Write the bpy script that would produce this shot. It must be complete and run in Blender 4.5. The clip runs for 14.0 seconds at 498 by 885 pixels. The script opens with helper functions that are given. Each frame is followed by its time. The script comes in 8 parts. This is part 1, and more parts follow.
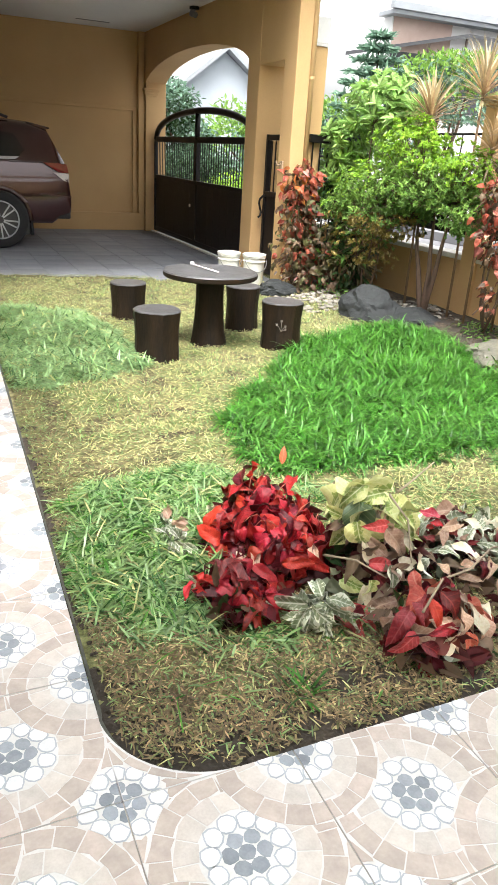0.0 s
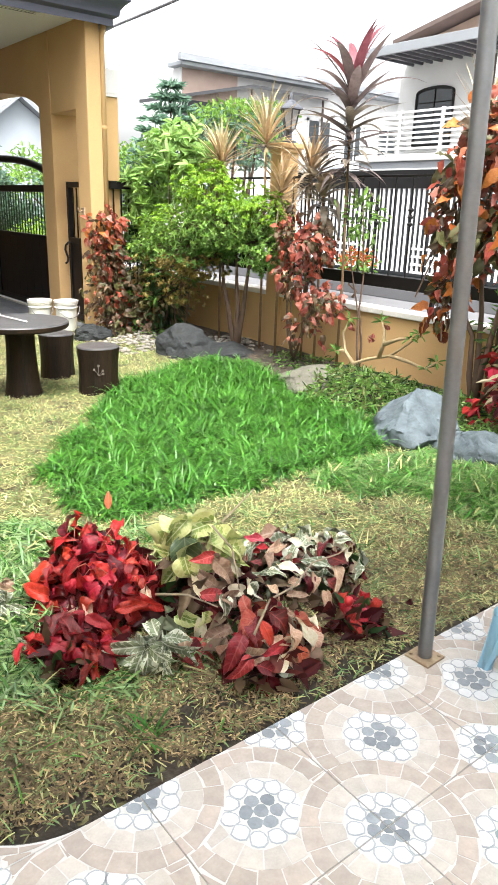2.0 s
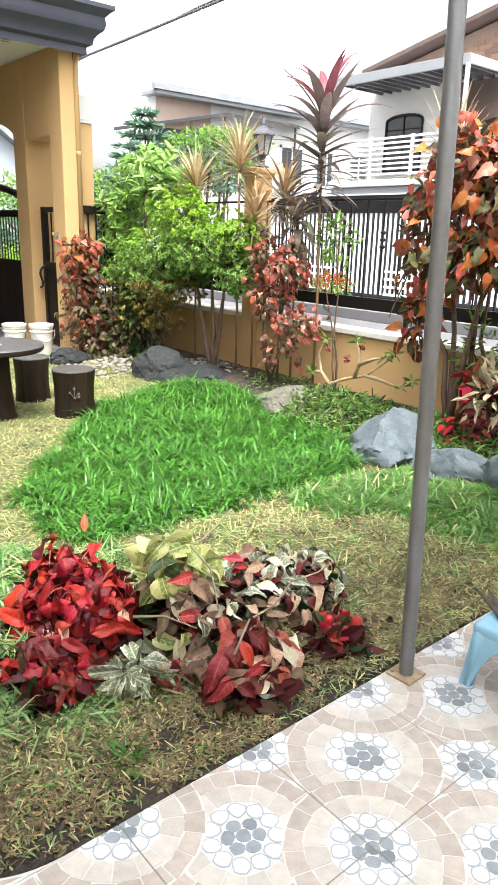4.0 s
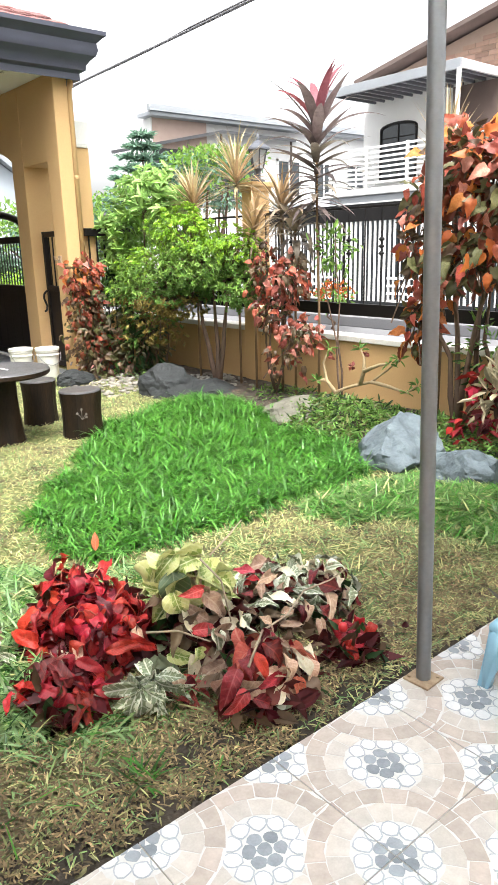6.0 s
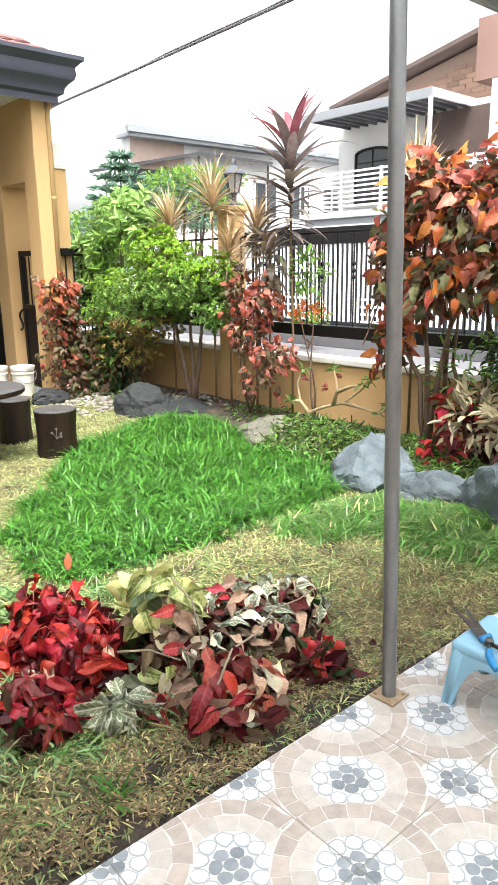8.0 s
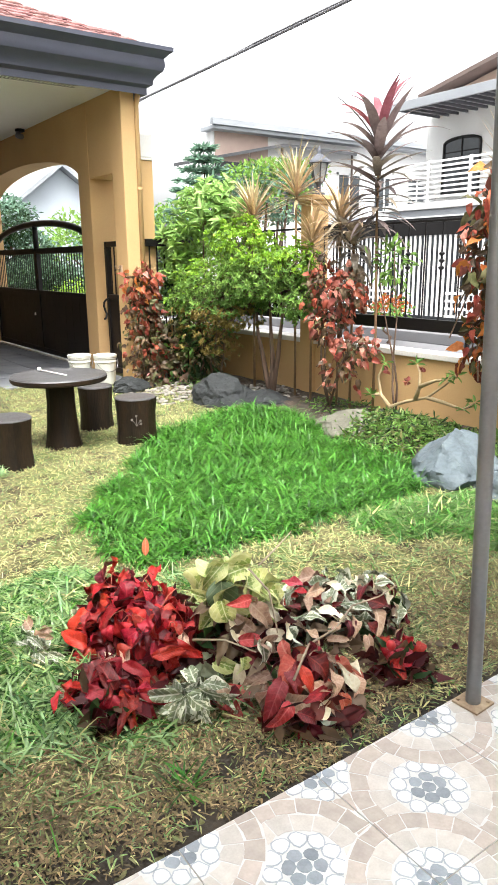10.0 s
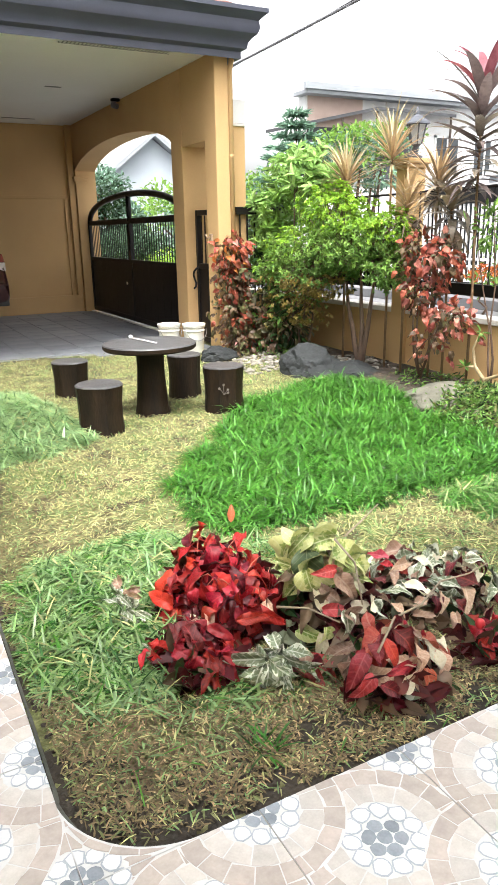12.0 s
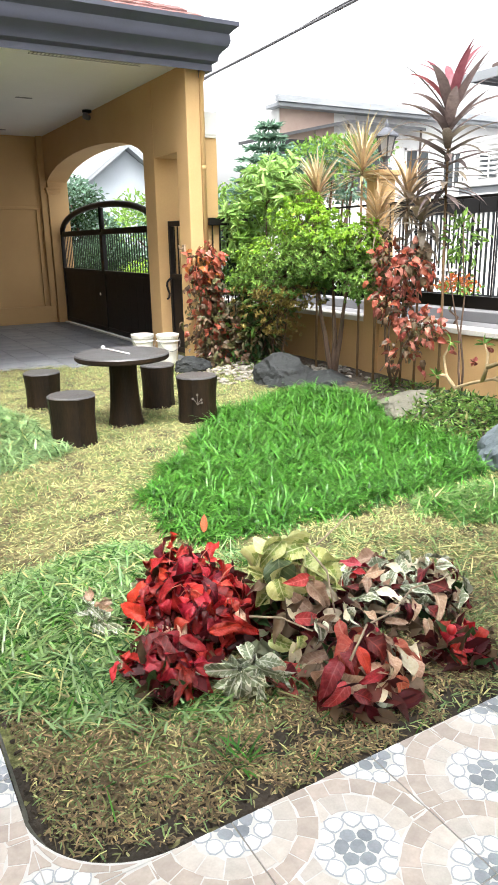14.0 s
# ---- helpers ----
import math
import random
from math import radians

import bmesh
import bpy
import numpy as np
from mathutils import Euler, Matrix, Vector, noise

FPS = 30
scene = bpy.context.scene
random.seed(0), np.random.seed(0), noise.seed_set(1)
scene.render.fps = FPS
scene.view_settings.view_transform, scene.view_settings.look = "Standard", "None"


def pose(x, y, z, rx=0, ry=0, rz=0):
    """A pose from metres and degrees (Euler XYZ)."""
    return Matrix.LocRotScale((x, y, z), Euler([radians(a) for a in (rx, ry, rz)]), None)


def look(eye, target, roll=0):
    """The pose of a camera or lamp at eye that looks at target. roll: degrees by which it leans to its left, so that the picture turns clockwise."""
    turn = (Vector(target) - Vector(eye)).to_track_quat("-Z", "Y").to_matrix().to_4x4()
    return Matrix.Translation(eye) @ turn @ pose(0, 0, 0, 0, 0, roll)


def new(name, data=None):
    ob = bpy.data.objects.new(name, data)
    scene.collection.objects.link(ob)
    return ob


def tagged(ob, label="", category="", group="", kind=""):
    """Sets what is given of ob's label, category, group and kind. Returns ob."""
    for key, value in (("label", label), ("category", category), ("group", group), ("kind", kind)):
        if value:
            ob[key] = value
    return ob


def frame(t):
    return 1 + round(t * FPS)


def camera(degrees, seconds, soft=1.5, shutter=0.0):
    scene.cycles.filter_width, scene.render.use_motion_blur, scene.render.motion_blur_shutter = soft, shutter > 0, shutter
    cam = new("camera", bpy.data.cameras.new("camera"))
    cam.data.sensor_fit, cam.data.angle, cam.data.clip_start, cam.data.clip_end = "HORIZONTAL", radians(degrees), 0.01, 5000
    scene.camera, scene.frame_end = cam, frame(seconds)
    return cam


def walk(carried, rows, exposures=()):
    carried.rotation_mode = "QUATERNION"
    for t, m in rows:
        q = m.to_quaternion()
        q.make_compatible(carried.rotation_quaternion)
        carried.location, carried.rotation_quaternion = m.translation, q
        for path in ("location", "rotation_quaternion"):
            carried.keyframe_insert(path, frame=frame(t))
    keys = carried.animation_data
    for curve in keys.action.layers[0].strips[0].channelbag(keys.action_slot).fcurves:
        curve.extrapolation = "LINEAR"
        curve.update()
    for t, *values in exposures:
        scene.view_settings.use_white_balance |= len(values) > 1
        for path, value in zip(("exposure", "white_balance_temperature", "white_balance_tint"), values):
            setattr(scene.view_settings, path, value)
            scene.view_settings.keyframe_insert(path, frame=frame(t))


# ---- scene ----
cam = camera(39.2, 14.0, soft=1.0)
# seconds, eye and target in metres, lean in degrees
PATH = [
    (0, (-0.282, -1.191, 1.427), (0.495, 0.488, 0.668), 3.6),
    (0.5, (-0.278, -1.217, 1.444), (0.591, 0.428, 0.712), 3.8),
    (1, (-0.265, -1.237, 1.441), (0.661, 0.38, 0.715), 3.0),
    (1.5, (-0.241, -1.249, 1.432), (0.901, 0.251, 0.764), 2.3),
    (2, (-0.242, -1.267, 1.455), (0.945, 0.211, 0.816), 1.9),
    (2.5, (-0.241, -1.268, 1.447), (1.004, 0.161, 0.809), 2.1),
    (2.7, (-0.245, -1.26, 1.435), (1.001, 0.172, 0.802), 1.9),
    (4.8, (-0.234, -1.287, 1.442), (1.032, 0.175, 0.931), 1.5),
    (5, (-0.246, -1.312, 1.459), (1.045, 0.132, 0.962), 0.6),
    (5.5, (-0.233, -1.308, 1.449), (1.01, 0.175, 0.943), -1.2),
    (6, (-0.221, -1.284, 1.426), (1.008, 0.2, 0.889), -1.4),
    (6.5, (-0.222, -1.325, 1.451), (1.079, 0.095, 0.913), -0.6),
    (7, (-0.243, -1.327, 1.445), (1.064, 0.125, 1.014), -0.5),
    (7.2, (-0.249, -1.345, 1.46), (1.072, 0.094, 1.028), -0.5),
    (9.3, (-0.221, -1.283, 1.425), (0.945, 0.239, 0.856), -0.6),
    (9.5, (-0.228, -1.267, 1.42), (0.921, 0.274, 0.866), -0.3),
    (10, (-0.229, -1.28, 1.424), (0.891, 0.298, 0.921), -0.5),
    (10.5, (-0.22, -1.275, 1.419), (0.792, 0.363, 0.879), -0.8),
    (11, (-0.223, -1.259, 1.419), (0.698, 0.418, 0.837), -1.1),
    (11.5, (-0.217, -1.262, 1.41), (0.702, 0.42, 0.838), -0.6),
    (12, (-0.232, -1.258, 1.406), (0.672, 0.43, 0.828), -1.0),
    (12.5, (-0.22, -1.265, 1.402), (0.71, 0.411, 0.833), -1.0),
    (13, (-0.217, -1.271, 1.405), (0.724, 0.403, 0.845), -0.9),
    (13.5, (-0.22, -1.269, 1.403), (0.741, 0.392, 0.839), -0.8),
    (14, (-0.215, -1.266, 1.402), (0.752, 0.395, 0.851), -1.0),
]
walk(cam, [(t, look(eye, target, roll)) for t, eye, target, roll in PATH])

# ---- light: a bright overcast day ----
world = bpy.data.worlds.new("overcast_sky")
scene.world = world
world.use_nodes = True
wn, wl = world.node_tree.nodes, world.node_tree.links
sky = wn.new("ShaderNodeTexSky")
sky.sky_type, sky.sun_disc = "NISHITA", False
sky.sun_elevation, sky.sun_rotation = radians(67.6), radians(-150.9)
sky.air_density, sky.dust_density, sky.ozone_density = 1.0, 6.0, 0.6
veil = wn.new("ShaderNodeHueSaturation")
veil.inputs["Saturation"].default_value = 0.12
wl.new(sky.outputs["Color"], veil.inputs["Color"])
wl.new(veil.outputs["Color"], wn["Background"].inputs["Color"])
wn["Background"].inputs["Strength"].default_value = 0.165
sun_data = bpy.data.lights.new("sun", "SUN")
sun_data.energy, sun_data.angle, sun_data.color = 1.75, radians(24), (1.0, 0.97, 0.935)
sun = new("sun", sun_data)
sun.matrix_world = look((-5.0, -9.0, 25), (0, 0, 0))
scene.view_settings.exposure = 1.75

# ---- building tools ----
rng = random.Random(7)
TAU = 2 * math.pi


def material(name, base, dark=None, rough=0.7, scale=6.0, fine=60.0, bump=0.15, metal=0.0, spread=0.5,
             piece=0.0, spec=0.5, coat=0.0, through_light=0.0, stretch=None, per="object"):
    """A surface with broad stains and fine grain; piece: how far single pieces differ in tone."""
    m = bpy.data.materials.new(name)
    m.use_nodes = True
    n, l = m.node_tree.nodes, m.node_tree.links
    bsdf = n["Principled BSDF"]
    dark = dark or tuple(c * 0.6 for c in base)
    co = n.new("ShaderNodeTexCoord")
    src = co.outputs["Object"]
    if stretch:
        mp = n.new("ShaderNodeMapping")
        mp.inputs["Scale"].default_value = stretch
        l.new(src, mp.inputs["Vector"])
        src = mp.outputs["Vector"]
    big, small = n.new("ShaderNodeTexNoise"), n.new("ShaderNodeTexNoise")
    for node, s, d in ((big, scale, 5.0), (small, fine, 4.0)):
        node.inputs["Scale"].default_value = s
        node.inputs["Detail"].default_value = d
        l.new(src, node.inputs["Vector"])
    add = n.new("ShaderNodeMath")
    add.operation = "MULTIPLY_ADD"
    l.new(small.outputs["Fac"], add.inputs[0])
    add.inputs[1].default_value = 0.45
    l.new(big.outputs["Fac"], add.inputs[2])
    ramp = n.new("ShaderNodeMapRange")
    ramp.inputs["From Min"].default_value = 0.72 - 0.28 * spread - 0.15
    ramp.inputs["From Max"].default_value = 0.72 + 0.28 * spread + 0.15
    l.new(add.outputs[0], ramp.inputs["Value"])
    mixer = n.new("ShaderNodeMix")
    mixer.data_type = "RGBA"
    mixer.inputs["A"].default_value = (*dark, 1)
    mixer.inputs["B"].default_value = (*base, 1)
    l.new(ramp.outputs["Result"], mixer.inputs["Factor"])
    colour = mixer.outputs["Result"]
    if piece:
        hsv = n.new("ShaderNodeHueSaturation")
        if per == "object":
            info = n.new("ShaderNodeObjectInfo").outputs["Random"]
        else:
            info = n.new("ShaderNodeNewGeometry").outputs["Random Per Island"]
        val = n.new("ShaderNodeMapRange")
        val.inputs["To Min"].default_value, val.inputs["To Max"].default_value = 1 - piece, 1 + piece
        l.new(info, val.inputs["Value"])
        l.new(val.outputs["Result"], hsv.inputs["Value"])
        wob = n.new("ShaderNodeMath")
        wob.operation = "PINGPONG"
        wob.inputs[1].default_value = 0.09
        l.new(info, wob.inputs[0])
        hue = n.new("ShaderNodeMapRange")
        hue.inputs["From Max"].default_value = 0.09
        hue.inputs["To Min"].default_value, hue.inputs["To Max"].default_value = 0.5 - 0.022 * piece, 0.5 + 0.022 * piece
        l.new(wob.outputs[0], hue.inputs["Value"])
        l.new(hue.outputs["Result"], hsv.inputs["Hue"])
        l.new(colour, hsv.inputs["Color"])
        colour = hsv.outputs["Color"]
    l.new(colour, bsdf.inputs["Base Color"])
    bsdf.inputs["Roughness"].default_value = rough
    bsdf.inputs["Metallic"].default_value = metal
    bsdf.inputs["Specular IOR Level"].default_value = spec
    bsdf.inputs["Coat Weight"].default_value = coat
    if bump:
        b = n.new("ShaderNodeBump")
        b.inputs["Strength"].default_value = bump
        b.inputs["Distance"].default_value = 0.02
        l.new(add.outputs[0], b.inputs["Height"])
        l.new(b.outputs["Normal"], bsdf.inputs["Normal"])
    if through_light:
        tl = n.new("ShaderNodeBsdfTranslucent")
        l.new(colour, tl.inputs["Color"])
        ms = n.new("ShaderNodeMixShader")
        ms.inputs[0].default_value = through_light
        l.new(bsdf.outputs[0], ms.inputs[1])
        l.new(tl.outputs[0], ms.inputs[2])
        l.new(ms.outputs[0], n["Material Output"].inputs["Surface"])
    return m


class Build:
    """Gathers corners and faces for one mesh."""

    def __init__(self):
        self.v, self.f, self.k = [], [], []

    def add(self, verts, faces, k=0):
        o = len(self.v)
        self.v += [tuple(p) for p in verts]
        self.f += [tuple(i + o for i in q) for q in faces]
        self.k += [k] * len(faces)
        return self

    def box(self, c, size, k=0, m=None, taper=1.0):
        hx, hy, hz = (s / 2 for s in size)
        vs = []
        for z, t in ((-hz, 1.0), (hz, taper)):
            for x, y in ((-hx, -hy), (hx, -hy), (hx, hy), (-hx, hy)):
                p = Vector((x * t, y * t, z))
                if m is not None:
                    p = m @ p
                vs.append((p.x + c[0], p.y + c[1], p.z + c[2]))
        return self.add(vs, [(3, 2, 1, 0), (4, 5, 6, 7), (0, 1, 5, 4), (1, 2, 6, 5), (2, 3, 7, 6), (3, 0, 4, 7)], k)

    def span(self, lo, hi, k=0):
        return self.box([(a + b) / 2 for a, b in zip(lo, hi)], [b - a for a, b in zip(lo, hi)], k)

    def tube(self, pts, radii, n=8, k=0, caps=True):
        pts = [Vector(p) for p in pts]
        if isinstance(radii, (int, float)):
            radii = [radii] * len(pts)
        vs, side = [], None
        for i, p in enumerate(pts):
            d = (pts[min(i + 1, len(pts) - 1)] - pts[max(i - 1, 0)]).normalized()
            if side is None:
                side = d.orthogonal().normalized()
            side = (side - d * side.dot(d)).normalized()
            up = d.cross(side)
            for j in range(n):
                a = TAU * j / n
                vs.append(p + (side * math.cos(a) + up * math.sin(a)) * radii[i])
        fs = []
        for i in range(len(pts) - 1):
            for j in range(n):
                a, b = i * n + j, i * n + (j + 1) % n
                fs.append((a, b, b + n, a + n))
        if caps:
            fs.append(tuple(reversed(range(n))))
            fs.append(tuple(range((len(pts) - 1) * n, len(pts) * n)))
        return self.add(vs, fs, k)

    def lathe(self, prof, c=(0, 0, 0), n=24, k=0, wob=0.0, seed=0):
        r2 = random.Random(seed)
        w = [1 + r2.uniform(-wob, wob) for _ in range(n)]
        vs, fs = [], []
        for r, z in prof:
            for j in range(n):
                a = TAU * j / n
                vs.append((c[0] + r * w[j] * math.cos(a), c[1] + r * w[j] * math.sin(a), c[2] + z))
        for i in range(len(prof) - 1):
            for j in range(n):
                a, b = i * n + j, i * n + (j + 1) % n
                fs.append((a, b, b + n, a + n))
        fs.append(tuple(reversed(range(n))))
        fs.append(tuple(range((len(prof) - 1) * n, len(prof) * n)))
        return self.add(vs, fs, k)

    def prism(self, poly, axis, lo, hi, k=0):
        """A flat outline pushed along an axis ('x', 'y' or 'z'). The outline lists the two other axes in order."""
        def put(p, h):
            return {"x": (h, p[0], p[1]), "y": (p[0], h, p[1]), "z": (p[0], p[1], h)}[axis]
        n = len(poly)
        vs = [put(p, lo) for p in poly] + [put(p, hi) for p in poly]
        fs = [tuple(range(n)), tuple(reversed(range(n, 2 * n)))]
        fs += [(j, j + n, (j + 1) % n + n, (j + 1) % n) for j in range(n)]
        return self.add(vs, fs, k)

    def mesh(self, name, mats, smooth=False):
        me = bpy.data.meshes.new(name)
        me.from_pydata(self.v, [], self.f)
        for m in mats if isinstance(mats, (list, tuple)) else [mats]:
            me.materials.append(m)
        if any(self.k):
            me.polygons.foreach_set("material_index", self.k)
        if smooth:
            me.polygons.foreach_set("use_smooth", [True] * len(self.f))
        bm = bmesh.new()
        bm.from_mesh(me)
        if len(self.f) < 6000:
            bmesh.ops.recalc_face_normals(bm, faces=bm.faces)
        bm.to_mesh(me)
        bm.free()
        me.update()
        return me

    def make(self, name, mats, parent=None, label="", smooth=False, bevel=0.0, category="", group="", kind="", segs=2):
        ob = new(name, self.mesh(name, mats, smooth))
        if parent:
            ob.parent = parent
        if bevel:
            b = ob.modifiers.new("edges", "BEVEL")
            b.width, b.segments, b.limit_method, b.angle_limit = bevel, segs, "ANGLE", radians(35)
        return tagged(ob, label, category, group, kind)


def thing(name, label, category, at=(0, 0, 0), group="", kind="", turn=0):
    """An empty at the base of a thing, to hold its parts."""
    ob = new(name)
    ob.empty_display_size = 0.1
    ob.matrix_basis = pose(*at, 0, 0, turn)
    return tagged(ob, label, category, group, kind)


def smooth_by_angle(ob, deg=40):
    me = ob.data
    me.polygons.foreach_set("use_smooth", [True] * len(me.polygons))
    me.set_sharp_from_angle(angle=radians(deg))
    return ob


def big_mesh(name, verts, faces, mats, k=None, smooth=False):
    """A large mesh from arrays of corners and faces."""
    me = bpy.data.meshes.new(name)
    me.from_pydata(verts.tolist() if hasattr(verts, "tolist") else verts, [], faces.tolist() if hasattr(faces, "tolist") else faces)
    for m in mats if isinstance(mats, (list, tuple)) else [mats]:
        me.materials.append(m)
    if k is not None:
        me.polygons.foreach_set("material_index", k)
    if smooth:
        me.polygons.foreach_set("use_smooth", [True] * len(me.polygons))
    me.update()
    return me


# ---- materials ----
M_OCHRE = material("ochre_render", (0.56, 0.368, 0.172), (0.475, 0.305, 0.137), 0.85, 1.3, 70, 0.12)
M_CEIL = material("ceiling_paint", (0.77, 0.765, 0.73), (0.71, 0.70, 0.665), 0.85, 1.0, 50, 0.05)
M_GUTTER = material("gutter_paint", (0.055, 0.06, 0.088), (0.038, 0.042, 0.06), 0.5, 3, 80, 0.03)
M_CAP = material("white_cap", (0.72, 0.70, 0.66), (0.5, 0.48, 0.44), 0.7, 4, 60, 0.1)
M_SLATE = material("slate_floor", (0.25, 0.264, 0.29), (0.17, 0.18, 0.20), 0.5, 2.5, 40, 0.15, piece=0.14)
M_BLACK = material("black_steel", (0.010, 0.009, 0.009), (0.006, 0.005, 0.005), 0.45, 6, 90, 0.04, spec=0.3)
M_GATE = material("dark_brown_gate", (0.009, 0.007, 0.007), (0.005, 0.004, 0.004), 0.5, 6, 60, 0.05, spec=0.3)
M_STEEL = material("grey_pole_paint", (0.23, 0.235, 0.245), (0.16, 0.165, 0.17), 0.4, 5, 70, 0.04, metal=0.55)
M_PLATE = material("rusty_plate", (0.42, 0.33, 0.22), (0.2, 0.12, 0.07), 0.8, 14, 90, 0.2)
M_WHITE = material("white_wall", (0.78, 0.78, 0.77), (0.66, 0.66, 0.65), 0.8, 1.2, 40, 0.05)
M_ROAD = material("road_concrete", (0.15, 0.15, 0.158), (0.11, 0.11, 0.115), 0.9, 0.8, 40, 0.15)
M_SOIL = material("damp_soil", (0.060, 0.044, 0.030), (0.015, 0.012, 0.009), 0.9, 9, 90, 0.8)
M_PATIO = material("patio_ceiling", (0.86, 0.88, 0.89), (0.82, 0.84, 0.85), 0.5, 1, 40, 0.0, through_light=0.85)
M_GREYROOF = material("grey_sheet", (0.34, 0.36, 0.38), (0.26, 0.28, 0.3), 0.5, 1.5, 40, 0.05)
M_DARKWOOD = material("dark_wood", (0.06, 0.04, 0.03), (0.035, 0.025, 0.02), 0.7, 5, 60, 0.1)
M_REDROOF = material("red_roof_tile", (0.23, 0.105, 0.095), (0.14, 0.062, 0.06), 0.8, 7, 50, 0.2, piece=0.35)
M_BRICK = material("brick", (0.34, 0.215, 0.16), (0.26, 0.16, 0.12), 0.85, 5, 60, 0.2, piece=0.25, per="island")
M_MORTAR = material("mortar", (0.33, 0.24, 0.19), (0.28, 0.20, 0.155), 0.9, 5, 60, 0.2)
# base colour lifted a little in place of the sky's reflection
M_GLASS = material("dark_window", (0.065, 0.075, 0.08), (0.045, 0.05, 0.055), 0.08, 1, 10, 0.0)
M_AWNING = material("awning_slat", (0.13, 0.135, 0.15), (0.09, 0.095, 0.105), 0.6, 4, 60, 0.05)
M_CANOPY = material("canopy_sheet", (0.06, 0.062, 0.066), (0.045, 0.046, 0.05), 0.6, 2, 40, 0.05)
M_BLUEWALL = material("pale_blue_wall", (0.42, 0.46, 0.50), (0.36, 0.40, 0.44), 0.8, 1.2, 40, 0.05)
M_PINK = material("brown_wall", (0.33, 0.21, 0.175), (0.28, 0.17, 0.14), 0.85, 2, 50, 0.1)
# ---- ground, road and walls ----
LAWN_Z, ROAD_Z = -0.05, -0.32
g = Build()
for x0, x1, y0, y1 in ((-400, 5.1, -400, -12), (-400, -12, -12, 30), (5.1, 400, -400, 400), (-400, 5.1, 30, 400)):
    g.add([(x0, y0, ROAD_Z), (x1, y0, ROAD_Z), (x1, y1, ROAD_Z), (x0, y1, ROAD_Z)], [(0, 1, 2, 3)])
g.add([(-12, -12, ROAD_Z), (5.1, -12, ROAD_Z), (5.1, 30, ROAD_Z), (-12, 30, ROAD_Z)], [(0, 1, 2, 3)])
g.make("ground", M_ROAD, kind="structure", label="pale worn concrete street and far ground", category="ground")


def lawn_height(x, y):
    h = LAWN_Z + 0.02 * noise.noise((x * 1.3, y * 1.3, 3)) + 0.012 * noise.noise((x * 6, y * 6, 9))
    over = y - 0.05 - float(np.interp(x, (-2.0, 0.46, 1.42, 2.34, 2.9, 3.5), (8.2, 7.62, 7.5, 7.29, 7.02, 6.73)))
    if over > 0 and x < 3.7:
        h -= min(0.06, over * 0.5)
    if x > 3.3:
        h += 0.07 * min(1, (x - 3.3) / 0.8)
    return h


nx, ny = 100, 170
lv, lf = [], []
for j in range(ny + 1):
    for i in range(nx + 1):
        x, y = -0.06 + 4.82 * i / nx, -0.06 + 8.4 * j / ny
        lv.append((x, y, lawn_height(x, y)))
for j in range(ny):
    for i in range(nx):
        a = j * (nx + 1) + i
        lf.append((a, a + 1, a + nx + 2, a + nx + 1))


def lawn_material():
    m = bpy.data.materials.new("mown_lawn")
    m.use_nodes = True
    n, l = m.node_tree.nodes, m.node_tree.links
    b = n["Principled BSDF"]
    co = n.new("ShaderNodeTexCoord").outputs["Object"]
    no = {}
    for key, s, d in (("soil", 5.0, 6), ("straw", 34, 6), ("fine", 150, 4), ("green", 1.8, 5)):
        no[key] = n.new("ShaderNodeTexNoise")
        no[key].inputs["Scale"].default_value, no[key].inputs["Detail"].default_value = s, d
        l.new(co, no[key].inputs["Vector"])

    def blend(a, c, node, lo, hi):
        r = n.new("ShaderNodeMapRange")
        r.inputs["From Min"].default_value, r.inputs["From Max"].default_value = lo, hi
        l.new(node.outputs["Fac"], r.inputs["Value"])
        x = n.new("ShaderNodeMix")
        x.data_type = "RGBA"
        for s, v in (("A", a), ("B", c)):
            if isinstance(v, tuple):
                x.inputs[s].default_value = (*v, 1)
            else:
                l.new(v, x.inputs[s])
        l.new(r.outputs["Result"], x.inputs["Factor"])
        return x.outputs["Result"]
    # ground colours kept dark: the shade between blades is put into them
    straw = blend((0.085, 0.073, 0.03), (0.24, 0.222, 0.10), no["straw"], 0.38, 0.62)
    green = blend((0.055, 0.075, 0.018), (0.16, 0.195, 0.058), no["fine"], 0.35, 0.65)
    mixd = blend(straw, green, no["green"], 0.42, 0.60)
    earth = blend((0.024, 0.017, 0.011), (0.075, 0.051, 0.031), no["fine"], 0.3, 0.7)
    l.new(blend(earth, mixd, no["soil"], 0.30, 0.48), b.inputs["Base Color"])
    b.inputs["Roughness"].default_value = 0.95
    bp = n.new("ShaderNodeBump")
    bp.inputs["Strength"].default_value, bp.inputs["Distance"].default_value = 0.9, 0.03
    l.new(no["straw"].outputs["Fac"], bp.inputs["Height"])
    l.new(bp.outputs["Normal"], b.inputs["Normal"])
    return m


M_LAWN = lawn_material()
lawn = new("lawn", big_mesh("lawn", lv, lf, M_LAWN, smooth=True))
tagged(lawn, "freshly mown lawn of dry yellow-green stubble and bare soil", "lawn", kind="structure")

# carport floor, with the lawn's uneven edge
CAR_Z = -0.045
edge = [(-6.0, 8.9), (-2.0, 8.2), (0.46, 7.62), (1.42, 7.5), (2.34, 7.29), (2.9, 7.02), (3.5, 6.73), (5.0, 6.72), (5.0, 13.0), (-6.0, 13.0)]
Build().prism(edge, "z", CAR_Z - 0.25, CAR_Z - 0.006).make("carport_slab", M_SLATE, kind="structure", label="grey bedding under the carport paving", category="floor")

